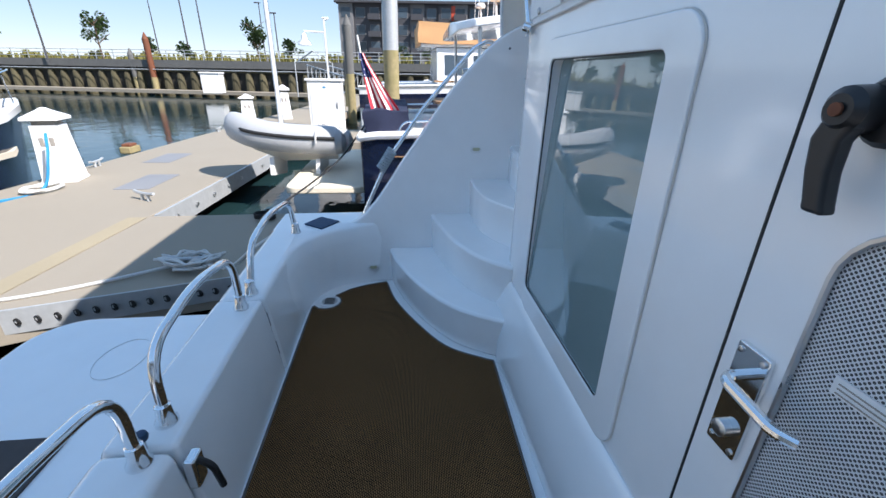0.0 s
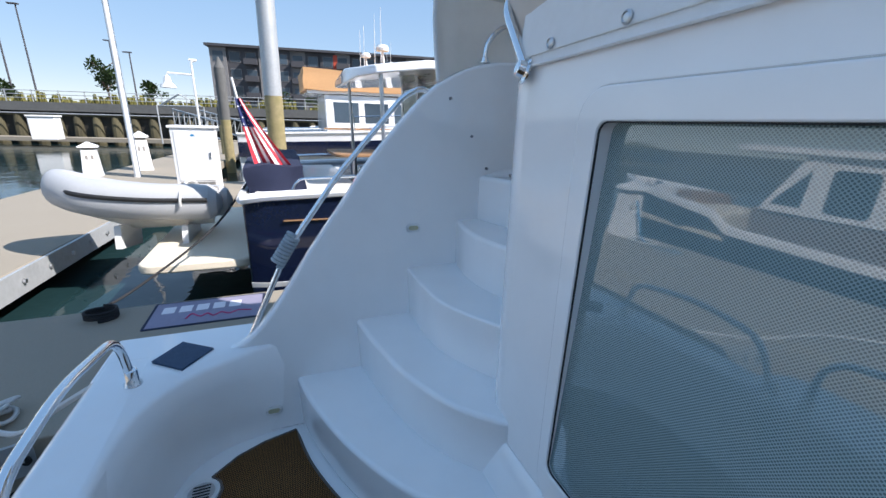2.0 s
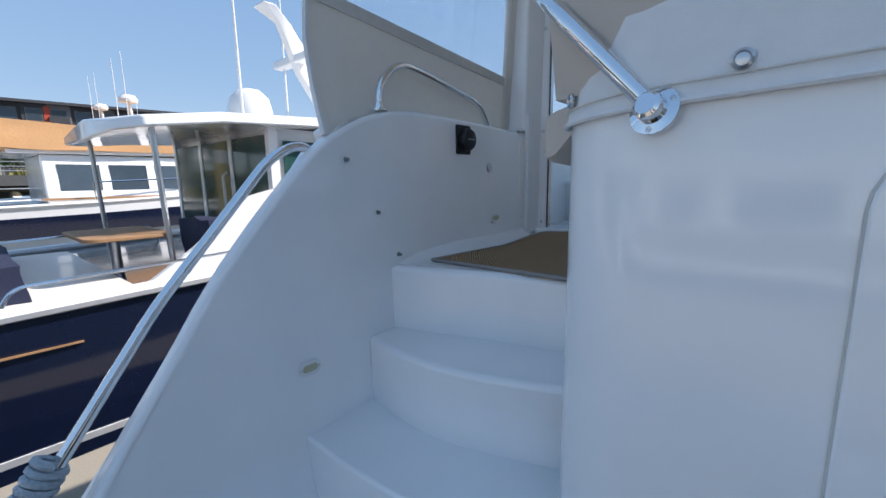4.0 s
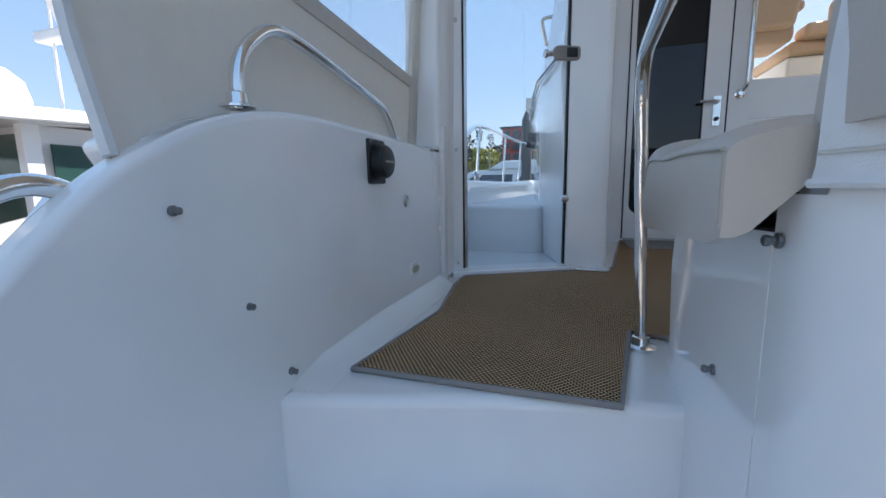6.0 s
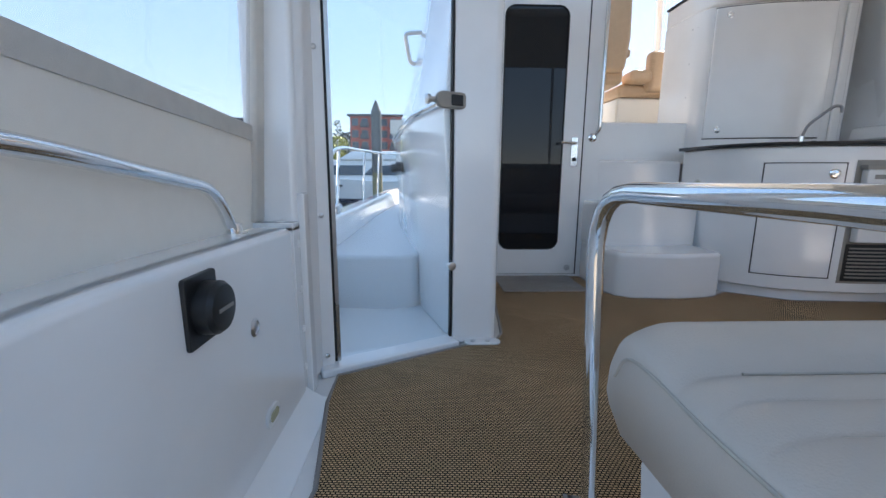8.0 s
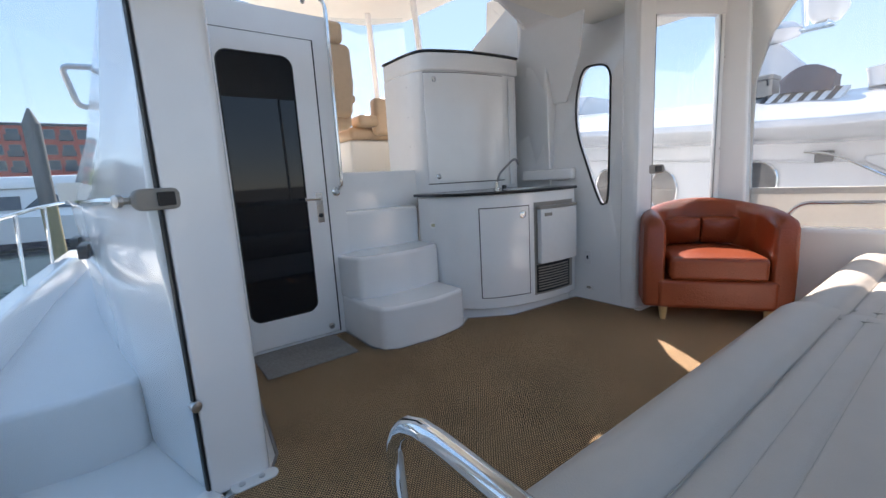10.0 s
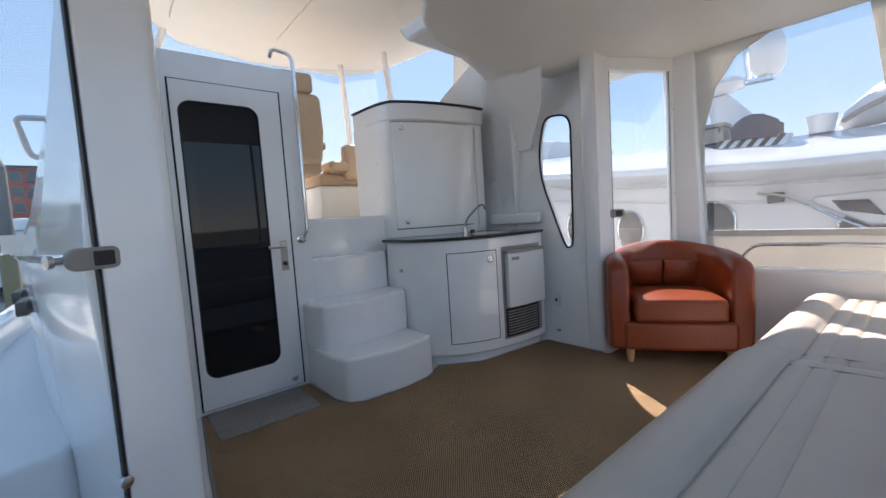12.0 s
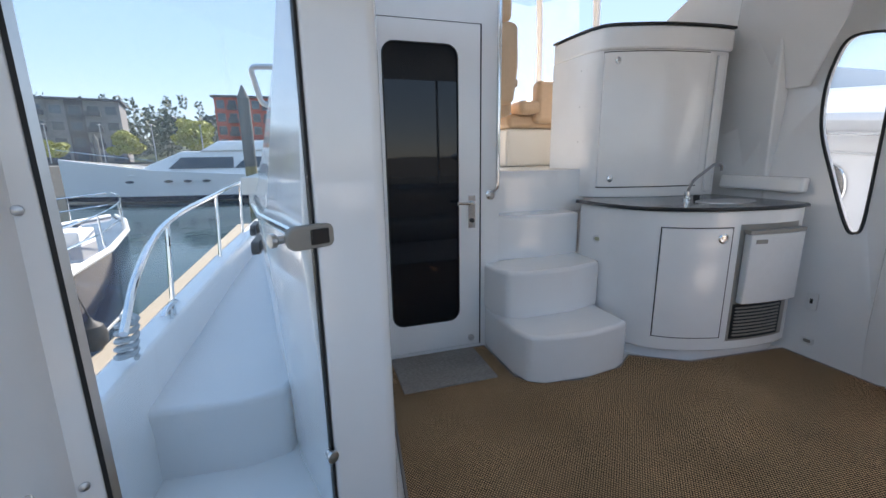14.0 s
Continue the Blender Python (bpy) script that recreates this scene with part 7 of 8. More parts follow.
# far motor yacht lying along the north wall
my = thing("far_motor_yacht", pose(-2.0, 42.5, 0, 0, 0, 82) @ Matrix.Diagonal((1, 1, 0.86, 1)), "long white motor yacht moored along the far wall", "boat")
sts = [(0, 2.4, 1.6), (6, 2.6, 1.7), (13, 2.4, 2.2), (18, 1.4, 2.9), (21.5, 0.1, 3.4)]
part("hull", loft([[(-w * 0.85, y, -0.9), (-w, y, z), (w, y, z), (w * 0.85, y, -0.9)] for y, w, z in sts]), GEL, my, bevel=0.05)
part("boot_stripe", loft([[(-w * 0.9, y, -0.86), (-w * 0.93, y, -0.35), (w * 0.93, y, -0.35), (w * 0.9, y, -0.86)] for y, w, z in [(y + 0.02, w, z) for y, w, z in sts]]), NAVY, my)
part("deckhouse", loft([[(-a, y0, z), (a, y0, z), (a * 0.9, y1, z), (-a * 0.9, y1, z)] for a, y0, y1, z in ((2.2, 2, 15.5, 1.6), (2.0, 2.2, 13.5, 2.8), (1.8, 2.4, 11, 4.0))]), GEL, my, bevel=0.1)
part("flybridge", loft([[(-a, y0, z), (a, y0, z), (a, y1, z), (-a, y1, z)] for a, y0, y1, z in ((1.9, 1.5, 9.5, 4.0), (1.9, 1.2, 9.0, 4.25), (1.5, 3, 8, 5.0))]), GEL, my, bevel=0.08)
for s_ in (-1, 1):
    for y0, y1 in ((3, 6.3), (6.8, 11.6)):
        part("window", loft([[(s_ * 2.1, y0, 2.3), (s_ * 2.1, y1 + 0.4, 2.3), (s_ * 1.9, y1 + 0.4, 2.3), (s_ * 1.9, y0, 2.3)], [(s_ * 1.9, y0, 3.4), (s_ * 1.9, y1 - 0.6, 3.4), (s_ * 1.7, y1 - 0.6, 3.4), (s_ * 1.7, y0, 3.4)]]), WINDOWG, my)
    for y in (9, 10.5, 12, 15):
        part("porthole", prism([(y + 0.32 * math.cos(a), 1.1 + 0.14 * math.sin(a)) for a in np.linspace(0, 6.28, 12, endpoint=False)], s_ * 2.45 - 0.08, s_ * 2.45 + 0.08, "x"), WINDOWG, my)
part("radar_arch", loft([[(-1.2, y - 0.3, z), (1.2, y - 0.3, z), (1.2, y + 0.3, z), (-1.2, y + 0.3, z)] for y, z in ((3, 5), (2.2, 6.2))]), GEL, my, bevel=0.05)
part("radome", lathe([(0.4, 0), (0.42, 0.2), (0.25, 0.5), (0.02, 0.55)], 14, m=pose(0, 2.3, 6.2)), WHITEPL, my)
part("rail", tube([(-w * 0.95, y, z + 0.9) for y, w, z in sts[2:]], 0.04, 6), CHROME, my)

# large yacht alongside to starboard
YACHT = material("grey_white_yacht_paint", (0.62, 0.64, 0.67), 0.15, vary=0.04, grain=3, coat=0.5)
by = thing("large_yacht", pose(5.0, 0, 0), "large white yacht with overhanging deck and arched portholes", "boat")
part("hull_side", loft([[(0.35, y, -0.9), (0.0, y, 0.3), (0.02, y, z), (4.6, y, z), (4.6, y, -0.9)] for y, z in ((-14, 2.5), (-4, 2.58), (2, 2.66), (8, 3.12), (14, 3.75))]), YACHT, by, bevel=0.05)
ov_ = [(-14, 2.45), (-4, 2.56), (0.0, 2.60), (2.0, 2.64), (4.5, 2.81), (8, 3.1), (14, 3.7)]
part("overhang", loft([[(-0.50, y, z - 0.01), (-0.70, y, z + 0.05), (-0.80, y, z + 0.16), (-0.79, y, z + 0.25), (-0.70, y, z + 0.31), (-0.35, y, z + 0.46), (0.15, y, z + 0.64), (4.4, y, z + 0.68), (4.4, y, z - 0.1), (0.2, y, z - 0.06)] for y, z in ov_]), YACHT, by, bevel=0.02)
part("shadow_strake", tube([(-0.01, y, z - 0.30) for y, z in ov_], 0.02, 6), YACHT, by)
for y, z, w in ((4.30, 1.98, 0.24), (5.4, 2.05, 0.24), (2.95, 2.15, 0.30), (1.2, 1.95, 0.30), (-1.5, 1.8, 0.30)):
    pts = [(y - w, z - 0.24)] + [(y + w * math.cos(a), z + 0.26 * math.sin(a)) for a in np.linspace(math.pi, 0, 10)] + [(y + w, z - 0.24)]
    if y > 4:
        pts = [(y + w * math.cos(a), z + 0.36 * math.sin(a)) for a in np.linspace(0, 6.28, 18, endpoint=False)]
    po = part("porthole", prism(pts, -0.012, 0.06, "x"), DARKGLASS, by, "dark porthole with steel rim")
    part("rim", tube([(-0.012, a, b) for a, b in pts], 0.02, 6, closed=True), CHROME, po)
part("fly_windscreen", loft([[(0.6, y, z + 0.55), (4.0, y, z + 0.55), (3.6, y, z + 1.0), (1.0, y, z + 1.0)] for y, z in ((6.5, 3.1), (9, 3.6))]), YACHT, by, bevel=0.05)
part("radar_mast", loft([[(1.0 - w, y - d, z), (1.0 + w, y - d, z), (1.0 + w, y + d, z), (1.0 - w, y + d, z)] for y, z, w, d in ((2.80, 3.2, 0.14, 0.42), (2.95, 3.85, 0.11, 0.30), (3.17, 4.25, 0.09, 0.18))]), YACHT, by, bevel=0.03)
part("mast_wing", lathe([(0.05, -0.10), (0.34, -0.03), (0.40, 0.04), (0.30, 0.16), (0.10, 0.20)], 24, m=pose(1.0, 3.11, 4.36)), YACHT, by, angle=50)
part("mast_arm", loft([[(0.9, y, z), (1.1, y, z), (1.1, y, z + 0.05), (0.9, y, z + 0.05)] for y, z in ((3.05, 4.36), (2.37, 4.34))]), CHROME, by)
for y in (2.41, 2.70):
    part("mast_frame", tube(bend([(0.9, y, 4.36), (0.9, y + 0.06, 5.0), (1.1, y + 0.06, 5.0), (1.1, y, 4.36)], 0.05), 0.024, 8), CHROME, by)
part("radar_scanner", lathe([(0.02, -0.34), (0.07, -0.32), (0.08, 0.0), (0.07, 0.32), (0.02, 0.34)], 12, m=pose(1.0, 2.80, 5.06, 90)), WHITEPL, by)
part("satellite_dome", lathe([(0.16, -0.36), (0.24, -0.22), (0.25, 0.10), (0.20, 0.26), (0.10, 0.33), (0.01, 0.35)], 20, m=pose(1.0, 2.45, 4.78)), WHITEPL, by, angle=60)
part("boat_tender", loft([[(0.75 + 0.7 * k * math.cos(a), y, z + 0.42 * k * math.sin(a)) for a in np.linspace(0, 6.28, 14, endpoint=False)] for y, z, k in ((-4, 3.75, 0.9), (-1.0, 3.85, 1.1), (0.5, 3.78, 1.0), (1.2, 3.60, 0.65), (1.5, 3.45, 0.35), (1.6, 3.40, 0.12))]), YACHT, by, "upturned white tender", angle=60)
part("tender_strake", tube(smooth_line([(0.02, -4, 3.75), (-0.03, -1.0, 3.82), (0.04, 0.5, 3.74), (0.28, 1.2, 3.56), (0.5, 1.5, 3.43)], 4), 0.035, 8), GREY_PL, by)
part("stair_rail", tube(smooth_line([(-0.10, 2.35, 2.50), (-0.12, 2.0, 2.42), (-0.14, 1.5, 2.12), (-0.14, 1.2, 1.95)], 4), 0.02, 8), CHROME, by)
part("vent", box(-0.03, 2.05, 2.34, 0.02, 2.25, 2.50), BLACK, by, bevel=0.01)
part("deckhouse", loft([[(-0.04, y, z0), (-0.04, y, z1), (0.3, y, z1), (0.3, y, z0)] for y, z0, z1 in ((1.75, 2.32, 2.40), (1.2, 2.0, 2.44), (-3.0, 1.9, 2.44))]), YACHT, by, bevel=0.03)
part("deckhouse_window", prism([(1.45, 2.20), (1.55, 2.34), (1.2, 2.33), (1.05, 2.12)], -0.06, -0.03, "x"), DARKGLASS, by)
part("deckhouse_window", prism(rrect(-0.4, 2.08, 0.82, 2.36, 0.10), -0.06, -0.03, "x"), DARKGLASS, by)
for y in (-6, -4.5):
    part("cabin_window", box(-0.02, y, 1.3, 0.03, y + 1.1, 1.75), DARKGLASS, by)
col = thing("cooler_box", pose(5.25, 3.0, 3.345), "grey cooler box standing on the yacht's upper deck", "box")
part("body", box(-0.17, -0.19, 0, 0.17, 0.19, 0.25), GREY_PL, col, bevel=0.02)
part("lid", box(-0.18, -0.20, 0.25, 0.18, 0.20, 0.32), GREY_PL, col, bevel=0.02)
part("handle", tube(bend([(-0.19, -0.13, 0.16), (-0.22, -0.13, 0.24), (-0.22, 0.13, 0.24), (-0.19, 0.13, 0.16)], 0.02), 0.012, 6), BLACK, col)
bm = lump(5.0, 2.14, 5.4, 2.72, 3.32, 3.52, 9)
for v in bm.verts:
    if v.co.z > 3.40:
        v.co.z += 0.16 * max(0.0, 1 - ((v.co.y - 2.45) / 0.30) ** 2) + 0.05 * noise.noise(v.co * 7)
tagged(part("gear_pile", bm, NAVY_CL, angle=70), "heap of dark covers on the yacht's upper deck", "covers")
tw = thing("striped_towel", (5.0, 2.5, 3.33), "black and white striped towel spread on the yacht", "towel")
for k in range(12):
    y = 2.02 + 0.075 * k
    part("stripe", loft([[(4.80, y + d, 3.16 + 0.05 * (y - 2)), (5.1, y + d - 0.05, 3.335 + 0.05 * (y - 2)), (5.1, y + d - 0.05, 3.29 + 0.05 * (y - 2)), (4.80, y + d, 3.12 + 0.05 * (y - 2))] for d in (0, 0.075)]), BLACK if k % 2 else FLAGWHITE, tw)
bk_ = thing("white_bucket", pose(5.15, 1.68, 3.27), "white plastic tub standing on the yacht's upper deck", "tub")
part("tub", lathe([(0.13, 0), (0.16, 0.20), (0.165, 0.21)], 18), WHITEPL, bk_)
part("lid", lathe([(0.17, 0.21), (0.17, 0.235), (0.03, 0.26)], 18), WHITEPL, bk_)

# ---- far shores ----
# west: timber-faced wall, planted road edge
A, B_ = Vector((-40.0, 10.0, 0)), Vector((-58.0, -62.0, 0))
dirw = (B_ - A).normalized()
nw = Vector((dirw.y, -dirw.x, 0))        # away from the water
if nw.x > 0:
    nw = -nw
def strip(u0, u1, o0, o1, z0, z1, org=A, d=dirw, n=nw):
    bm = bmesh.new()
    vs = []
    for z in (z0, z1):
        for u, o in ((u0, o0), (u1, o0), (u1, o1), (u0, o1)):
            p = org + d * u + n * o
            vs.append(bm.verts.new((p.x, p.y, z)))
    for q in ((0, 3, 2, 1), (4, 5, 6, 7), (0, 1, 5, 4), (1, 2, 6, 5), (2, 3, 7, 6), (3, 0, 4, 7)):
        bm.faces.new([vs[i] for i in q])
    return bm
structure(part("ground_west", strip(-120, 90, 0.6, 300, -2, 2.25), CONC_DK), "raised shore behind the timber wall", "ground")
rw = structure(thing("retaining_wall", (A.x, A.y, -0.85), "dark retaining wall faced with stained timber piles", "wall"))
part("face", strip(-30, 80, 0.15, 0.6, -1.2, 1.5), TIMBER_DARK, rw)
part("cap_beam", strip(-30, 80, -0.3, 0.8, 1.75, 2.45), CONC_DK, rw, "concrete cap beam")
part("wale", strip(-30, 80, -0.05, 0.16, 1.35, 1.6), WOODPILE, rw)
pile_mesh = None
for i in range(66):
    p = A + dirw * (-24 + 1.5 * i) + nw * 0.1
    if pile_mesh is None:
        ob = part("timber", lathe([(0.46, -1.2), (0.40, 0.2), (0.34, 1.15), (0.22, 1.4)], 10), WOODPILE, None)
        pile_mesh = ob.data
        scene.collection.objects.unlink(ob)
        bpy.data.objects.remove(ob)
    t_ = new("timber", pile_mesh)
    t_.matrix_basis = Matrix.Translation(p) @ pose(0, 0, 0, 0, 0, 37 * i) @ Matrix.Diagonal((1, 1, 0.9 + 0.2 * rnd.random(), 1))
    t_.parent = rw
    t_.matrix_parent_inverse = rw.matrix_basis.inverted()
fn = thing("promenade_fence", (A.x, A.y, 2.45), "thin grey promenade fence along the shore", "fence")
for z in (2.75, 3.05, 3.35):
    part("rail", tube([tuple(A + dirw * -30 + Vector((0, 0, z))), tuple(A + dirw * 80 + Vector((0, 0, z)))], 0.03, 5), GALV, fn)
for i in range(56):
    p = A + dirw * (-30 + 2 * i)
    part("post", box(p.x - 0.03, p.y - 0.03, 2.4, p.x + 0.03, p.y + 0.03, 3.4), GALV, fn)
rail_w = thing("white_dock_rail", (A.x, A.y, 1.6), "pale handrail along the foot of the shore wall", "fence")
part("rail", tube([tuple(A + dirw * -20 + nw * -0.6 + Vector((0, 0, 1.55))), tuple(A + dirw * 78 + nw * -0.6 + Vector((0, 0, 1.55)))], 0.05, 6), GALV, rail_w)
fd = dock("pavement_far_float", [tuple((A + dirw * u + nw * o)[:2]) for u, o in ((-6, -2.2), (80, -2.6), (80, -0.6), (-6, -0.6))], "low timber float along the shore wall")
# grass and bushes on the bank
bm = bmesh.new()
for i in range(900):
    u = -28 + 106 * rnd.random()
    p = A + dirw * u + nw * (1.0 + 3.5 * rnd.random())
    h = 0.35 + 0.9 * rnd.random() * (0.5 + 0.5 * math.sin(u * 0.45) ** 2)
    a = rnd.random() * 3.14
    w = 0.18 + 0.2 * rnd.random()
    for k in range(3):
        b_ = a + k * 1.05
        dx, dy = w * math.cos(b_), w * math.sin(b_)
        lx, ly = 0.3 * (rnd.random() - 0.5), 0.3 * (rnd.random() - 0.5)
        vs = [bm.verts.new(q) for q in ((p.x - dx, p.y - dy, 2.2), (p.x + dx, p.y + dy, 2.2), (p.x + dx * 0.3 + lx, p.y + dy * 0.3 + ly, 2.2 + h), (p.x - dx * 0.3 + lx, p.y - dy * 0.3 + ly, 2.2 + h))]
        bm.faces.new(vs)
gobj = part("bank_grass", bm, DRYGRASS, None, smooth=False)
tagged(gobj, "dry yellow-green grass and shrubs along the bank", "grass", kind="stuff")


def leaf_cloud(bm, c, rx, rz, n, size, rnd):
    for _ in range(n):
        while True:
            d = Vector((rnd.uniform(-1, 1), rnd.uniform(-1, 1), rnd.uniform(-1, 1)))
            if 0.25 < d.length < 1:
                break
        p = Vector(c) + Vector((d.x * rx, d.y * rx, d.z * rz))
        u = Vector((rnd.uniform(-1, 1), rnd.uniform(-1, 1), rnd.uniform(-1, 1))).normalized() * size * rnd.uniform(0.6, 1.4)
        v = u.orthogonal().normalized() * size * rnd.uniform(0.4, 0.9)
        bm.faces.new([bm.verts.new(p + q) for q in (-u, v, u, -v)])


def tree(x, y, z0, h, r, leaf, n, size, label, seed, group="trees"):
    rr = random.Random(seed)
    ob = thing("tree", (x, y, z0), label, "tree", group)
    bm = tube(smooth_line([(x, y, z0), (x + 0.1 * r * rr.uniform(-1, 1), y, z0 + h * 0.35), (x + 0.1 * r * rr.uniform(-1, 1), y, z0 + h * 0.85)], 4), 0.035 * h * 0.6, 8, taper=0.01 * h)
    for k in range(7):
        a = k * 2.4
        b0 = z0 + h * (0.3 + 0.08 * k)
        tube(smooth_line([(x, y, b0), (x + 0.4 * r * math.cos(a), y + 0.4 * r * math.sin(a), b0 + 0.12 * h), (x + 0.8 * r * math.cos(a), y + 0.8 * r * math.sin(a), b0 + 0.22 * h)], 3), 0.012 * h, 5, bm=bm, taper=0.003 * h)
    part("trunk", bm, BARK, ob)
    bm = bmesh.new()
    for k in range(14):
        a = rr.uniform(0, 6.28)
        q = rr.uniform(0.1, 0.75) * r
        zz = z0 + h * rr.uniform(0.4, 0.95)
        f = 1 - 0.45 * abs((zz - z0) / h - 0.6)
        leaf_cloud(bm, (x + q * f * math.cos(a), y + q * f * math.sin(a), zz), r * 0.42 * f, h * 0.13, n, size, rr)
    part("crown", bm, leaf, ob, smooth=False)


def on_bank(az, dist):
    return 0.02 + dist * math.cos(radians(az)), -0.27 + dist * math.sin(radians(az))
for k, (az, d, h, r, n) in enumerate(((-149.3, 60, 4.6, 1.5, 45), (-164.0, 52, 4.2, 1.5, 45), (-153.5, 62, 2.6, 0.8, 25), (-156.5, 60, 2.2, 0.9, 25), (-141, 66, 4, 1.5, 30), (-167.8, 52, 2.4, 1.2, 25), (173.0, 48, 4.0, 1.6, 45), (168.0, 50, 3.0, 1.2, 30))):
    x, y = on_bank(az, d)
    tree(x, y, 2.25, h, r, LEAF, n, 0.16, "young green street tree on the planted bank", 20 + k, "street trees")
for k, (az, d, h) in enumerate(((-145.0, 62, 9.5), (-157.0, 60, 10), (-158.6, 60, 9.0), (-154.2, 75, 8.5), (-164.8, 70, 8.0), (-139, 66, 8), (-166.3, 62, 6))):
    x, y = on_bank(az, d)
    lp = thing("street_lamp", pose(x, y, 2.25), "slim dark street lamp on the promenade", "lamp", "street lamps")
    part("post", lathe([(0.12, 0), (0.09, 0.5), (0.06, h)], 8), GREYPAINT, lp)
    part("head", box(-0.15, -0.6, h - 0.05, 0.15, 0.25, h + 0.08), GREYPAINT, lp, bevel=0.03)
bell = thing("dock_lamp", pose(-30, -4.6, DK), "white bell-shaped lamp on a bent white post", "lamp")
part("post", tube(bend([(0, 0, 0), (0, 0, 4.9), (0, 0.3, 5.0), (0, -0.1, 5.0)], 0.1), 0.06, 8), WHITEPL, bell)
part("arm", tube([(0, 0, 4.2), (0, -1.25, 4.25), (0, -1.3, 4.1)], 0.05, 8), WHITEPL, bell)
part("shade", lathe([(0.42, 3.45), (0.38, 3.55), (0.2, 3.75), (0.14, 4.05), (0.05, 4.12)], 16, m=pose(0, -1.3, 0)), WHITEPL, bell)
for az, d, h, mat_ in ((-151.6, 56, 3.5, CONC_DK), (-153.2, 54, 4.9, RUST), (-165.0, 50, 3.0, CONC_DK)):
    x, y = on_bank(az, d)
    steel_pile("dock_pile", x, y, 0.28, h, 0.8, "weathered mooring pile before the shore wall", mat=mat_)
gw = thing("gangway", (-35, -6.5, 0), "aluminium gangway with truss sides and gable roof", "gangway")
p0, p1 = Vector((-38.5, -6.6, 1.0)), Vector((-33.0, -3.0, 0.2))
for o in (Vector((0.5, -0.8, 0)), Vector((-0.5, 0.8, 0))):
    for z in (0.0, 1.1):
        part("chord", tube([tuple(p0 + o + Vector((0, 0, z))), tuple(p1 + o + Vector((0, 0, z)))], 0.06, 6), GALV, gw)
    for k in range(9):
        a_, b_ = p0.lerp(p1, k / 8) + o, p0.lerp(p1, min(1, (k + 1) / 8)) + o
        part("post", tube([tuple(a_), tuple(a_ + Vector((0, 0, 1.1)))], 0.04, 5), GALV, gw)
        if k < 8:
            part("brace", tube([tuple(a_), tuple(b_ + Vector((0, 0, 1.1)))], 0.03, 5), GALV, gw)
part("gable", tube([(-37.2, -8.0, 2.3), (-36.6, -6.6, 3.1), (-36.0, -5.2, 2.3), (-37.2, -8.0, 2.3)], 0.06, 6), GALV, gw)
for y in (-8.0, -5.2):
    part("gable_post", tube([(-36.6 - 0.2 * (y + 6.6), y, -0.3), (-36.6 - 0.2 * (y + 6.6), y, 2.3)], 0.05, 6), GALV, gw)
wb = thing("white_shed", pose(-41, -16.2, DK), "small white dock shed by the shore float", "shed")
part("body", box(-0.6, -0.75, 0, 0.6, 0.75, 1.6), WHITEPL, wb, bevel=0.02)
part("roof", box(-0.68, -0.83, 1.6, 0.68, 0.83, 1.72), WHITEPL, wb, bevel=0.02)


def block(name, m, L, W, floors, bays, wall_mats, label, storey=3.2, red=None, flat_roof=True):
    """A terraced block: each bay and storey has a window, some with a balcony."""
    ob = thing(name, m, label, "building")
    H_ = floors * storey
    rr = random.Random(name + str(L))
    bw = L / bays
    for k in range(bays):
        mt = wall_mats[k % len(wall_mats)]
        off = 0.35 * ((k // 2) % 2)
        part("wall", box(off, k * bw, 0, W, (k + 1) * bw, H_), mt, ob)
    part("roof", box(-0.9, -0.6, H_, W + 0.5, L + 0.6, H_ + 0.45), GREYPAINT, ob, "dark flat roof edge")
    win_me = pane_me = bal_me = None
    for f in range(floors):
        for k in range(bays):
            off = 0.35 * ((k // 2) % 2)
            y = (k + 0.5) * bw
            z = f * storey + 0.5
            if win_me is None:
                o = part("window", box(-0.06, -bw * 0.34, 0, 0.02, bw * 0.34, 2.0), MIDGREY, None)
                win_me = o.data
                bpy.data.objects.remove(o)
                o = part("pane", box(-0.09, -bw * 0.31, 0.1, -0.05, bw * 0.31, 1.9), WINDOWG, None)
                pane_me = o.data
                bpy.data.objects.remove(o)
                o = part("balcony", box(-1.3, -bw * 0.42, -0.35, -0.05, bw * 0.42, 0.75), GREYPAINT, None)
                bal_me = o.data
                bpy.data.objects.remove(o)
            w_ = new("window", win_me)
            w_.parent = ob
            w_.location = (off, y, z)
            p_ = new("pane", pane_me)
            p_.parent = w_
            if f and k % 3 == 1:
                b_ = new("balcony", bal_me)
                b_.parent = ob
                b_.location = (off, y, z)
            if red is not None and (k * 7 + f * 3) % 11 == 0:
                part("red_panel", box(off - 0.08, y + bw * 0.36, z - 0.3, off, y + bw * 0.62, z + 2.4), red, ob)
    return ob


# four-storey flats to the west (its front faces the water, towards +x)
block("apartment_block", pose(-100, -11.5, 2.2, 0, 0, 180 - 8) @ pose(0, -75, 0), 75, 14, 4, 25, [GREYPAINT, MIDGREY, GREYPAINT, GREYPAINT, MIDGREY], "dark grey four-storey apartment block with red panels", red=REDPAINT)
for k in range(9):
    az = 179 - 3.3 * k
    x, y = on_bank(az, 60 + 5 * (k % 3))
    tree(x, y, 2.25, 2.6 + 0.8 * (k % 3), 1.2, LEAF, 22, 0.16, "green shrub before the apartment block", 60 + k, "shore shrubs")

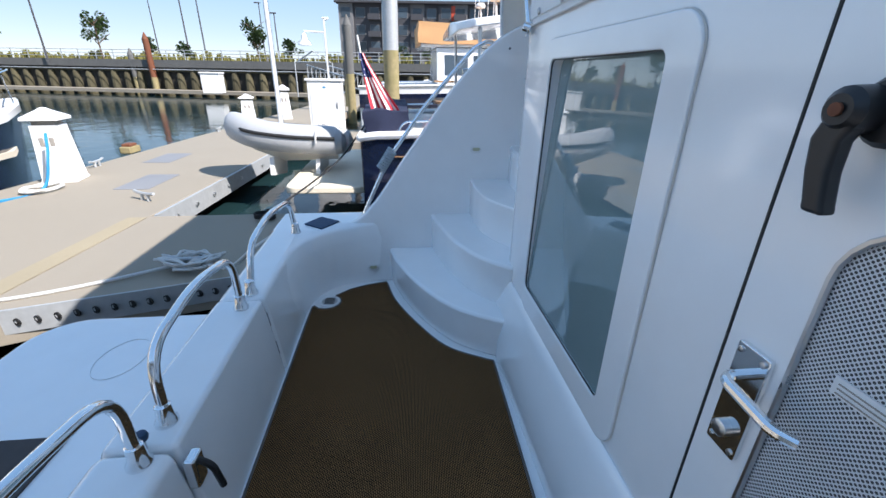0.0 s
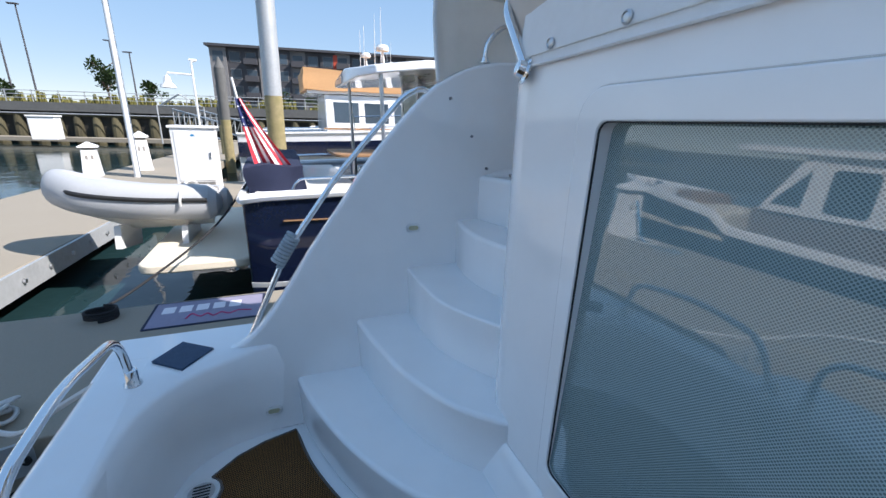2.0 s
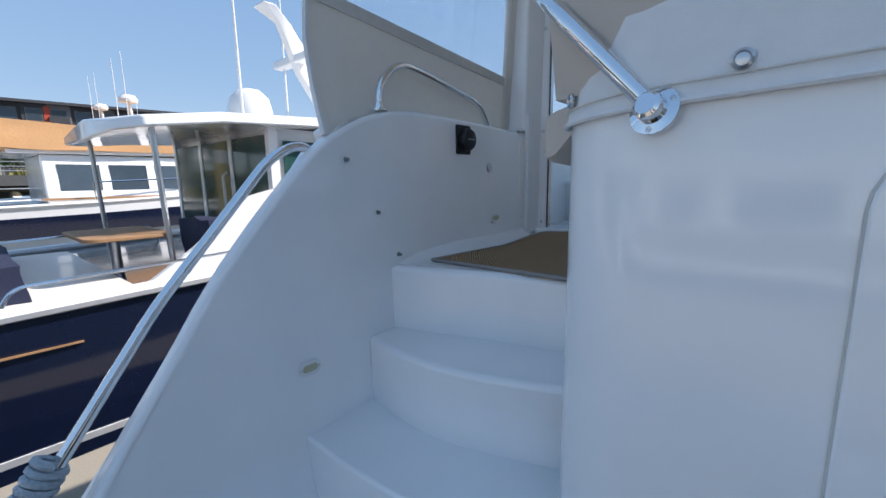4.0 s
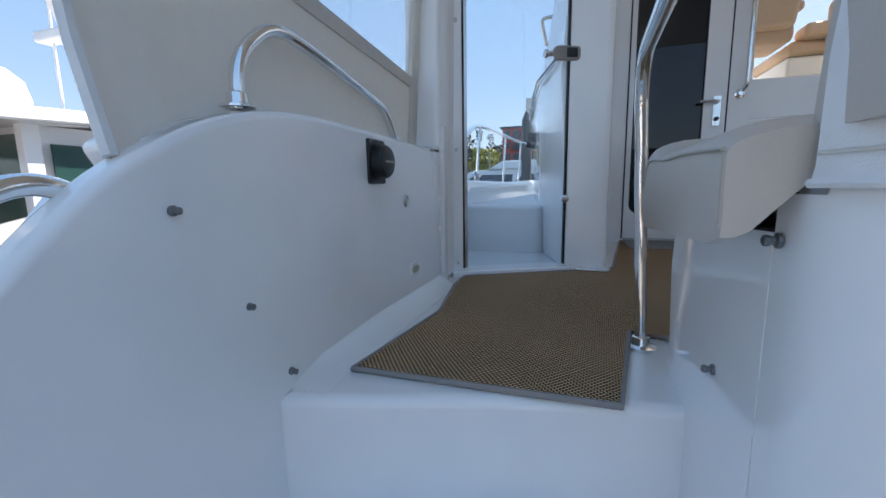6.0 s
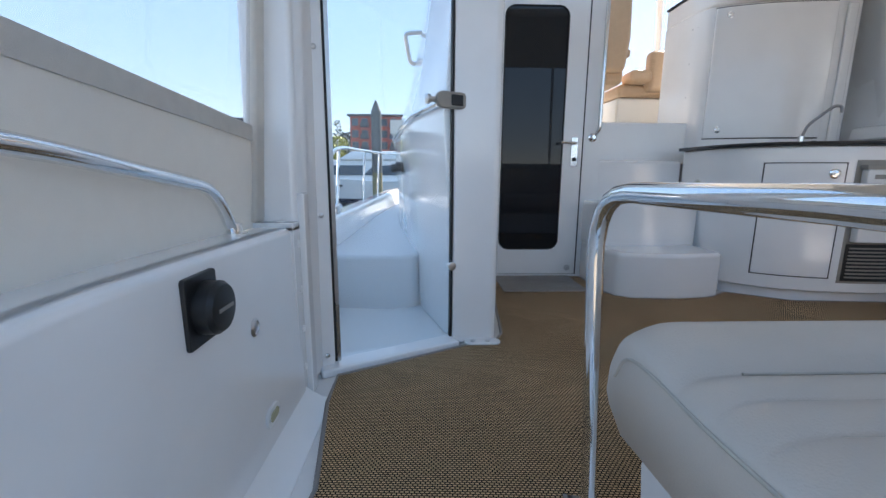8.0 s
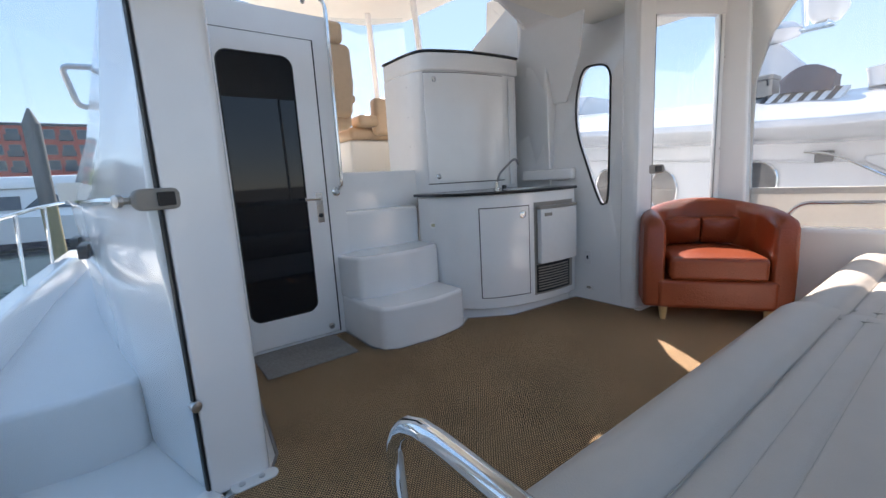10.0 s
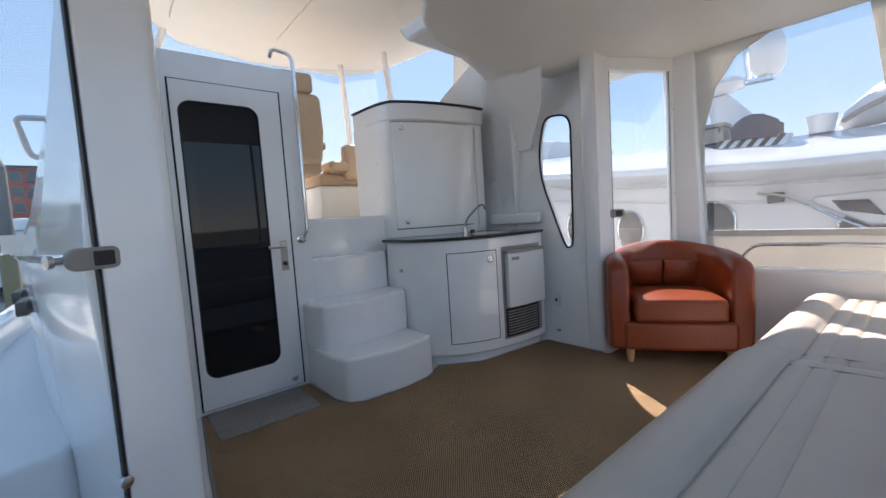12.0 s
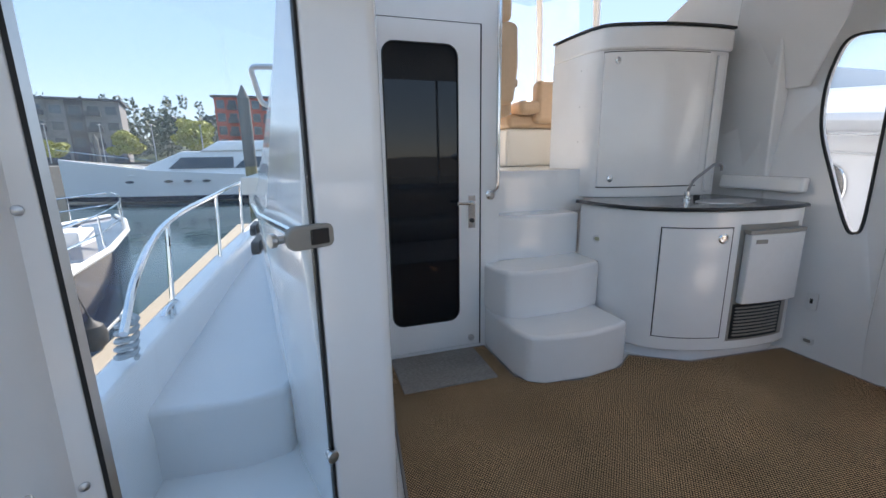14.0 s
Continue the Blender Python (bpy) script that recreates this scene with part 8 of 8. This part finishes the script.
# north shore
structure(part("ground_north", box(-260, 84, -2, 200, 330, 2.2), CONC_DK), "raised far shore to the north", "ground")
nwall = structure(thing("retaining_wall_north", (-30, 83.5, 0), "dark timber-faced quay wall across the water", "wall"))
part("face", box(-150, 83.2, -1.2, 90, 84, 2.0), TIMBER_DARK, nwall)
part("cap", box(-150, 83.0, 2.0, 90, 84.4, 2.6), CONC_DK, nwall)
for i in range(60):
    t_ = new("timber", pile_mesh)
    t_.matrix_basis = Matrix.Translation((-110 + 3.0 * i, 83.1, 0.3)) @ pose(0, 0, 0, 0, 0, 40 * i)
    t_.parent = nwall
    t_.matrix_parent_inverse = nwall.matrix_basis.inverted()
block("grey_apartment_block", pose(-45, 122, 2.2, 0, 0, 90 + 14), 40, 14, 4, 12, [MIDGREY, MIDGREY, GREYPAINT], "grey four-storey apartment block across the water", storey=3.6)
block("red_brick_block", pose(-8, 118, 2.2, 0, 0, 90), 15.8, 14, 5, 6, [BRICKRED], "red brick five-storey building across the water", storey=3.1)
for k, (x, y, h, r, leaf) in enumerate(((-24, 98, 8.0, 4.8, LEAF_Y), (-37, 100, 6.2, 3.6, LEAF_Y), (-50, 101, 4.5, 3, LEAF_Y))):
    tree(x, y, 2.2, h, r, leaf, 330, 0.30, "yellow-green round tree on the far quay", 90 + k, "quay trees")
rr = random.Random(3)
bm = bmesh.new()
for i in range(150):
    x = rr.uniform(-120, 40)
    y = rr.uniform(128, 165)
    hh = 8 + 9 * rr.random() + (y - 128) * 0.12
    for k in range(5):
        leaf_cloud(bm, (x + rr.uniform(-2, 2), y, 2 + hh * (0.3 + 0.16 * k)), 3.2 - 0.45 * k, 2.0, 26, 0.55, rr)
tagged(part("hillside_wood", bm, LEAF_D, None, smooth=False), "dark wooded hillside behind the far quay", "woods", kind="stuff")
structure(part("hill_north", loft([[(x, 126, 2.0), (x, 140, 4 + 3 * math.sin(x * 0.05)), (x, 175, 11 + 3 * math.sin(x * 0.04 + 1)), (x, 300, 16)] for x in np.linspace(-250, 190, 30)], cap=False, closed=False), LEAF_D), "wooded hill across the water", "hill")
for k, (x, y, z) in enumerate(((-46, 165, 12.5), (-34, 162, 12), (-25, 168, 13))):
    hs_ = thing("hill_house", pose(x, y, z, 0, 0, 10 * k), "small pale house among hillside trees", "house", "hill houses")
    part("wall", box(-3.5, -3, -3, 3.5, 3, 3), MIDGREY, hs_)
    part("roof", prism([(-4, 3), (4, 3), (0, 5.2)], -3.4, 3.4, "y"), GREYPAINT, hs_)
    for s_ in (-1.6, 1.6):
        part("window", box(s_ - 0.7, -3.06, 0, s_ + 0.7, -2.98, 1.6), WINDOWG, hs_)
for k in range(7):
    lp = thing("street_lamp", pose(-62 + 8 * k, 92, 2.2), "slim pale lamp post on the far quay", "lamp", "street lamps")
    part("post", lathe([(0.12, 0), (0.06, 7)], 8), GALV, lp)
    part("head", box(-0.2, -0.5, 6.95, 0.2, 0.2, 7.1), GALV, lp, bevel=0.03)
structure(part("ground_east", box(60, -300, -2, 300, 400, 3.0), LEAF_D), "far shore to the east", "ground")
structure(part("ground_south", box(-300, -300, -2, 60, -70, 2.5), CONC_DK), "far shore to the south", "ground")
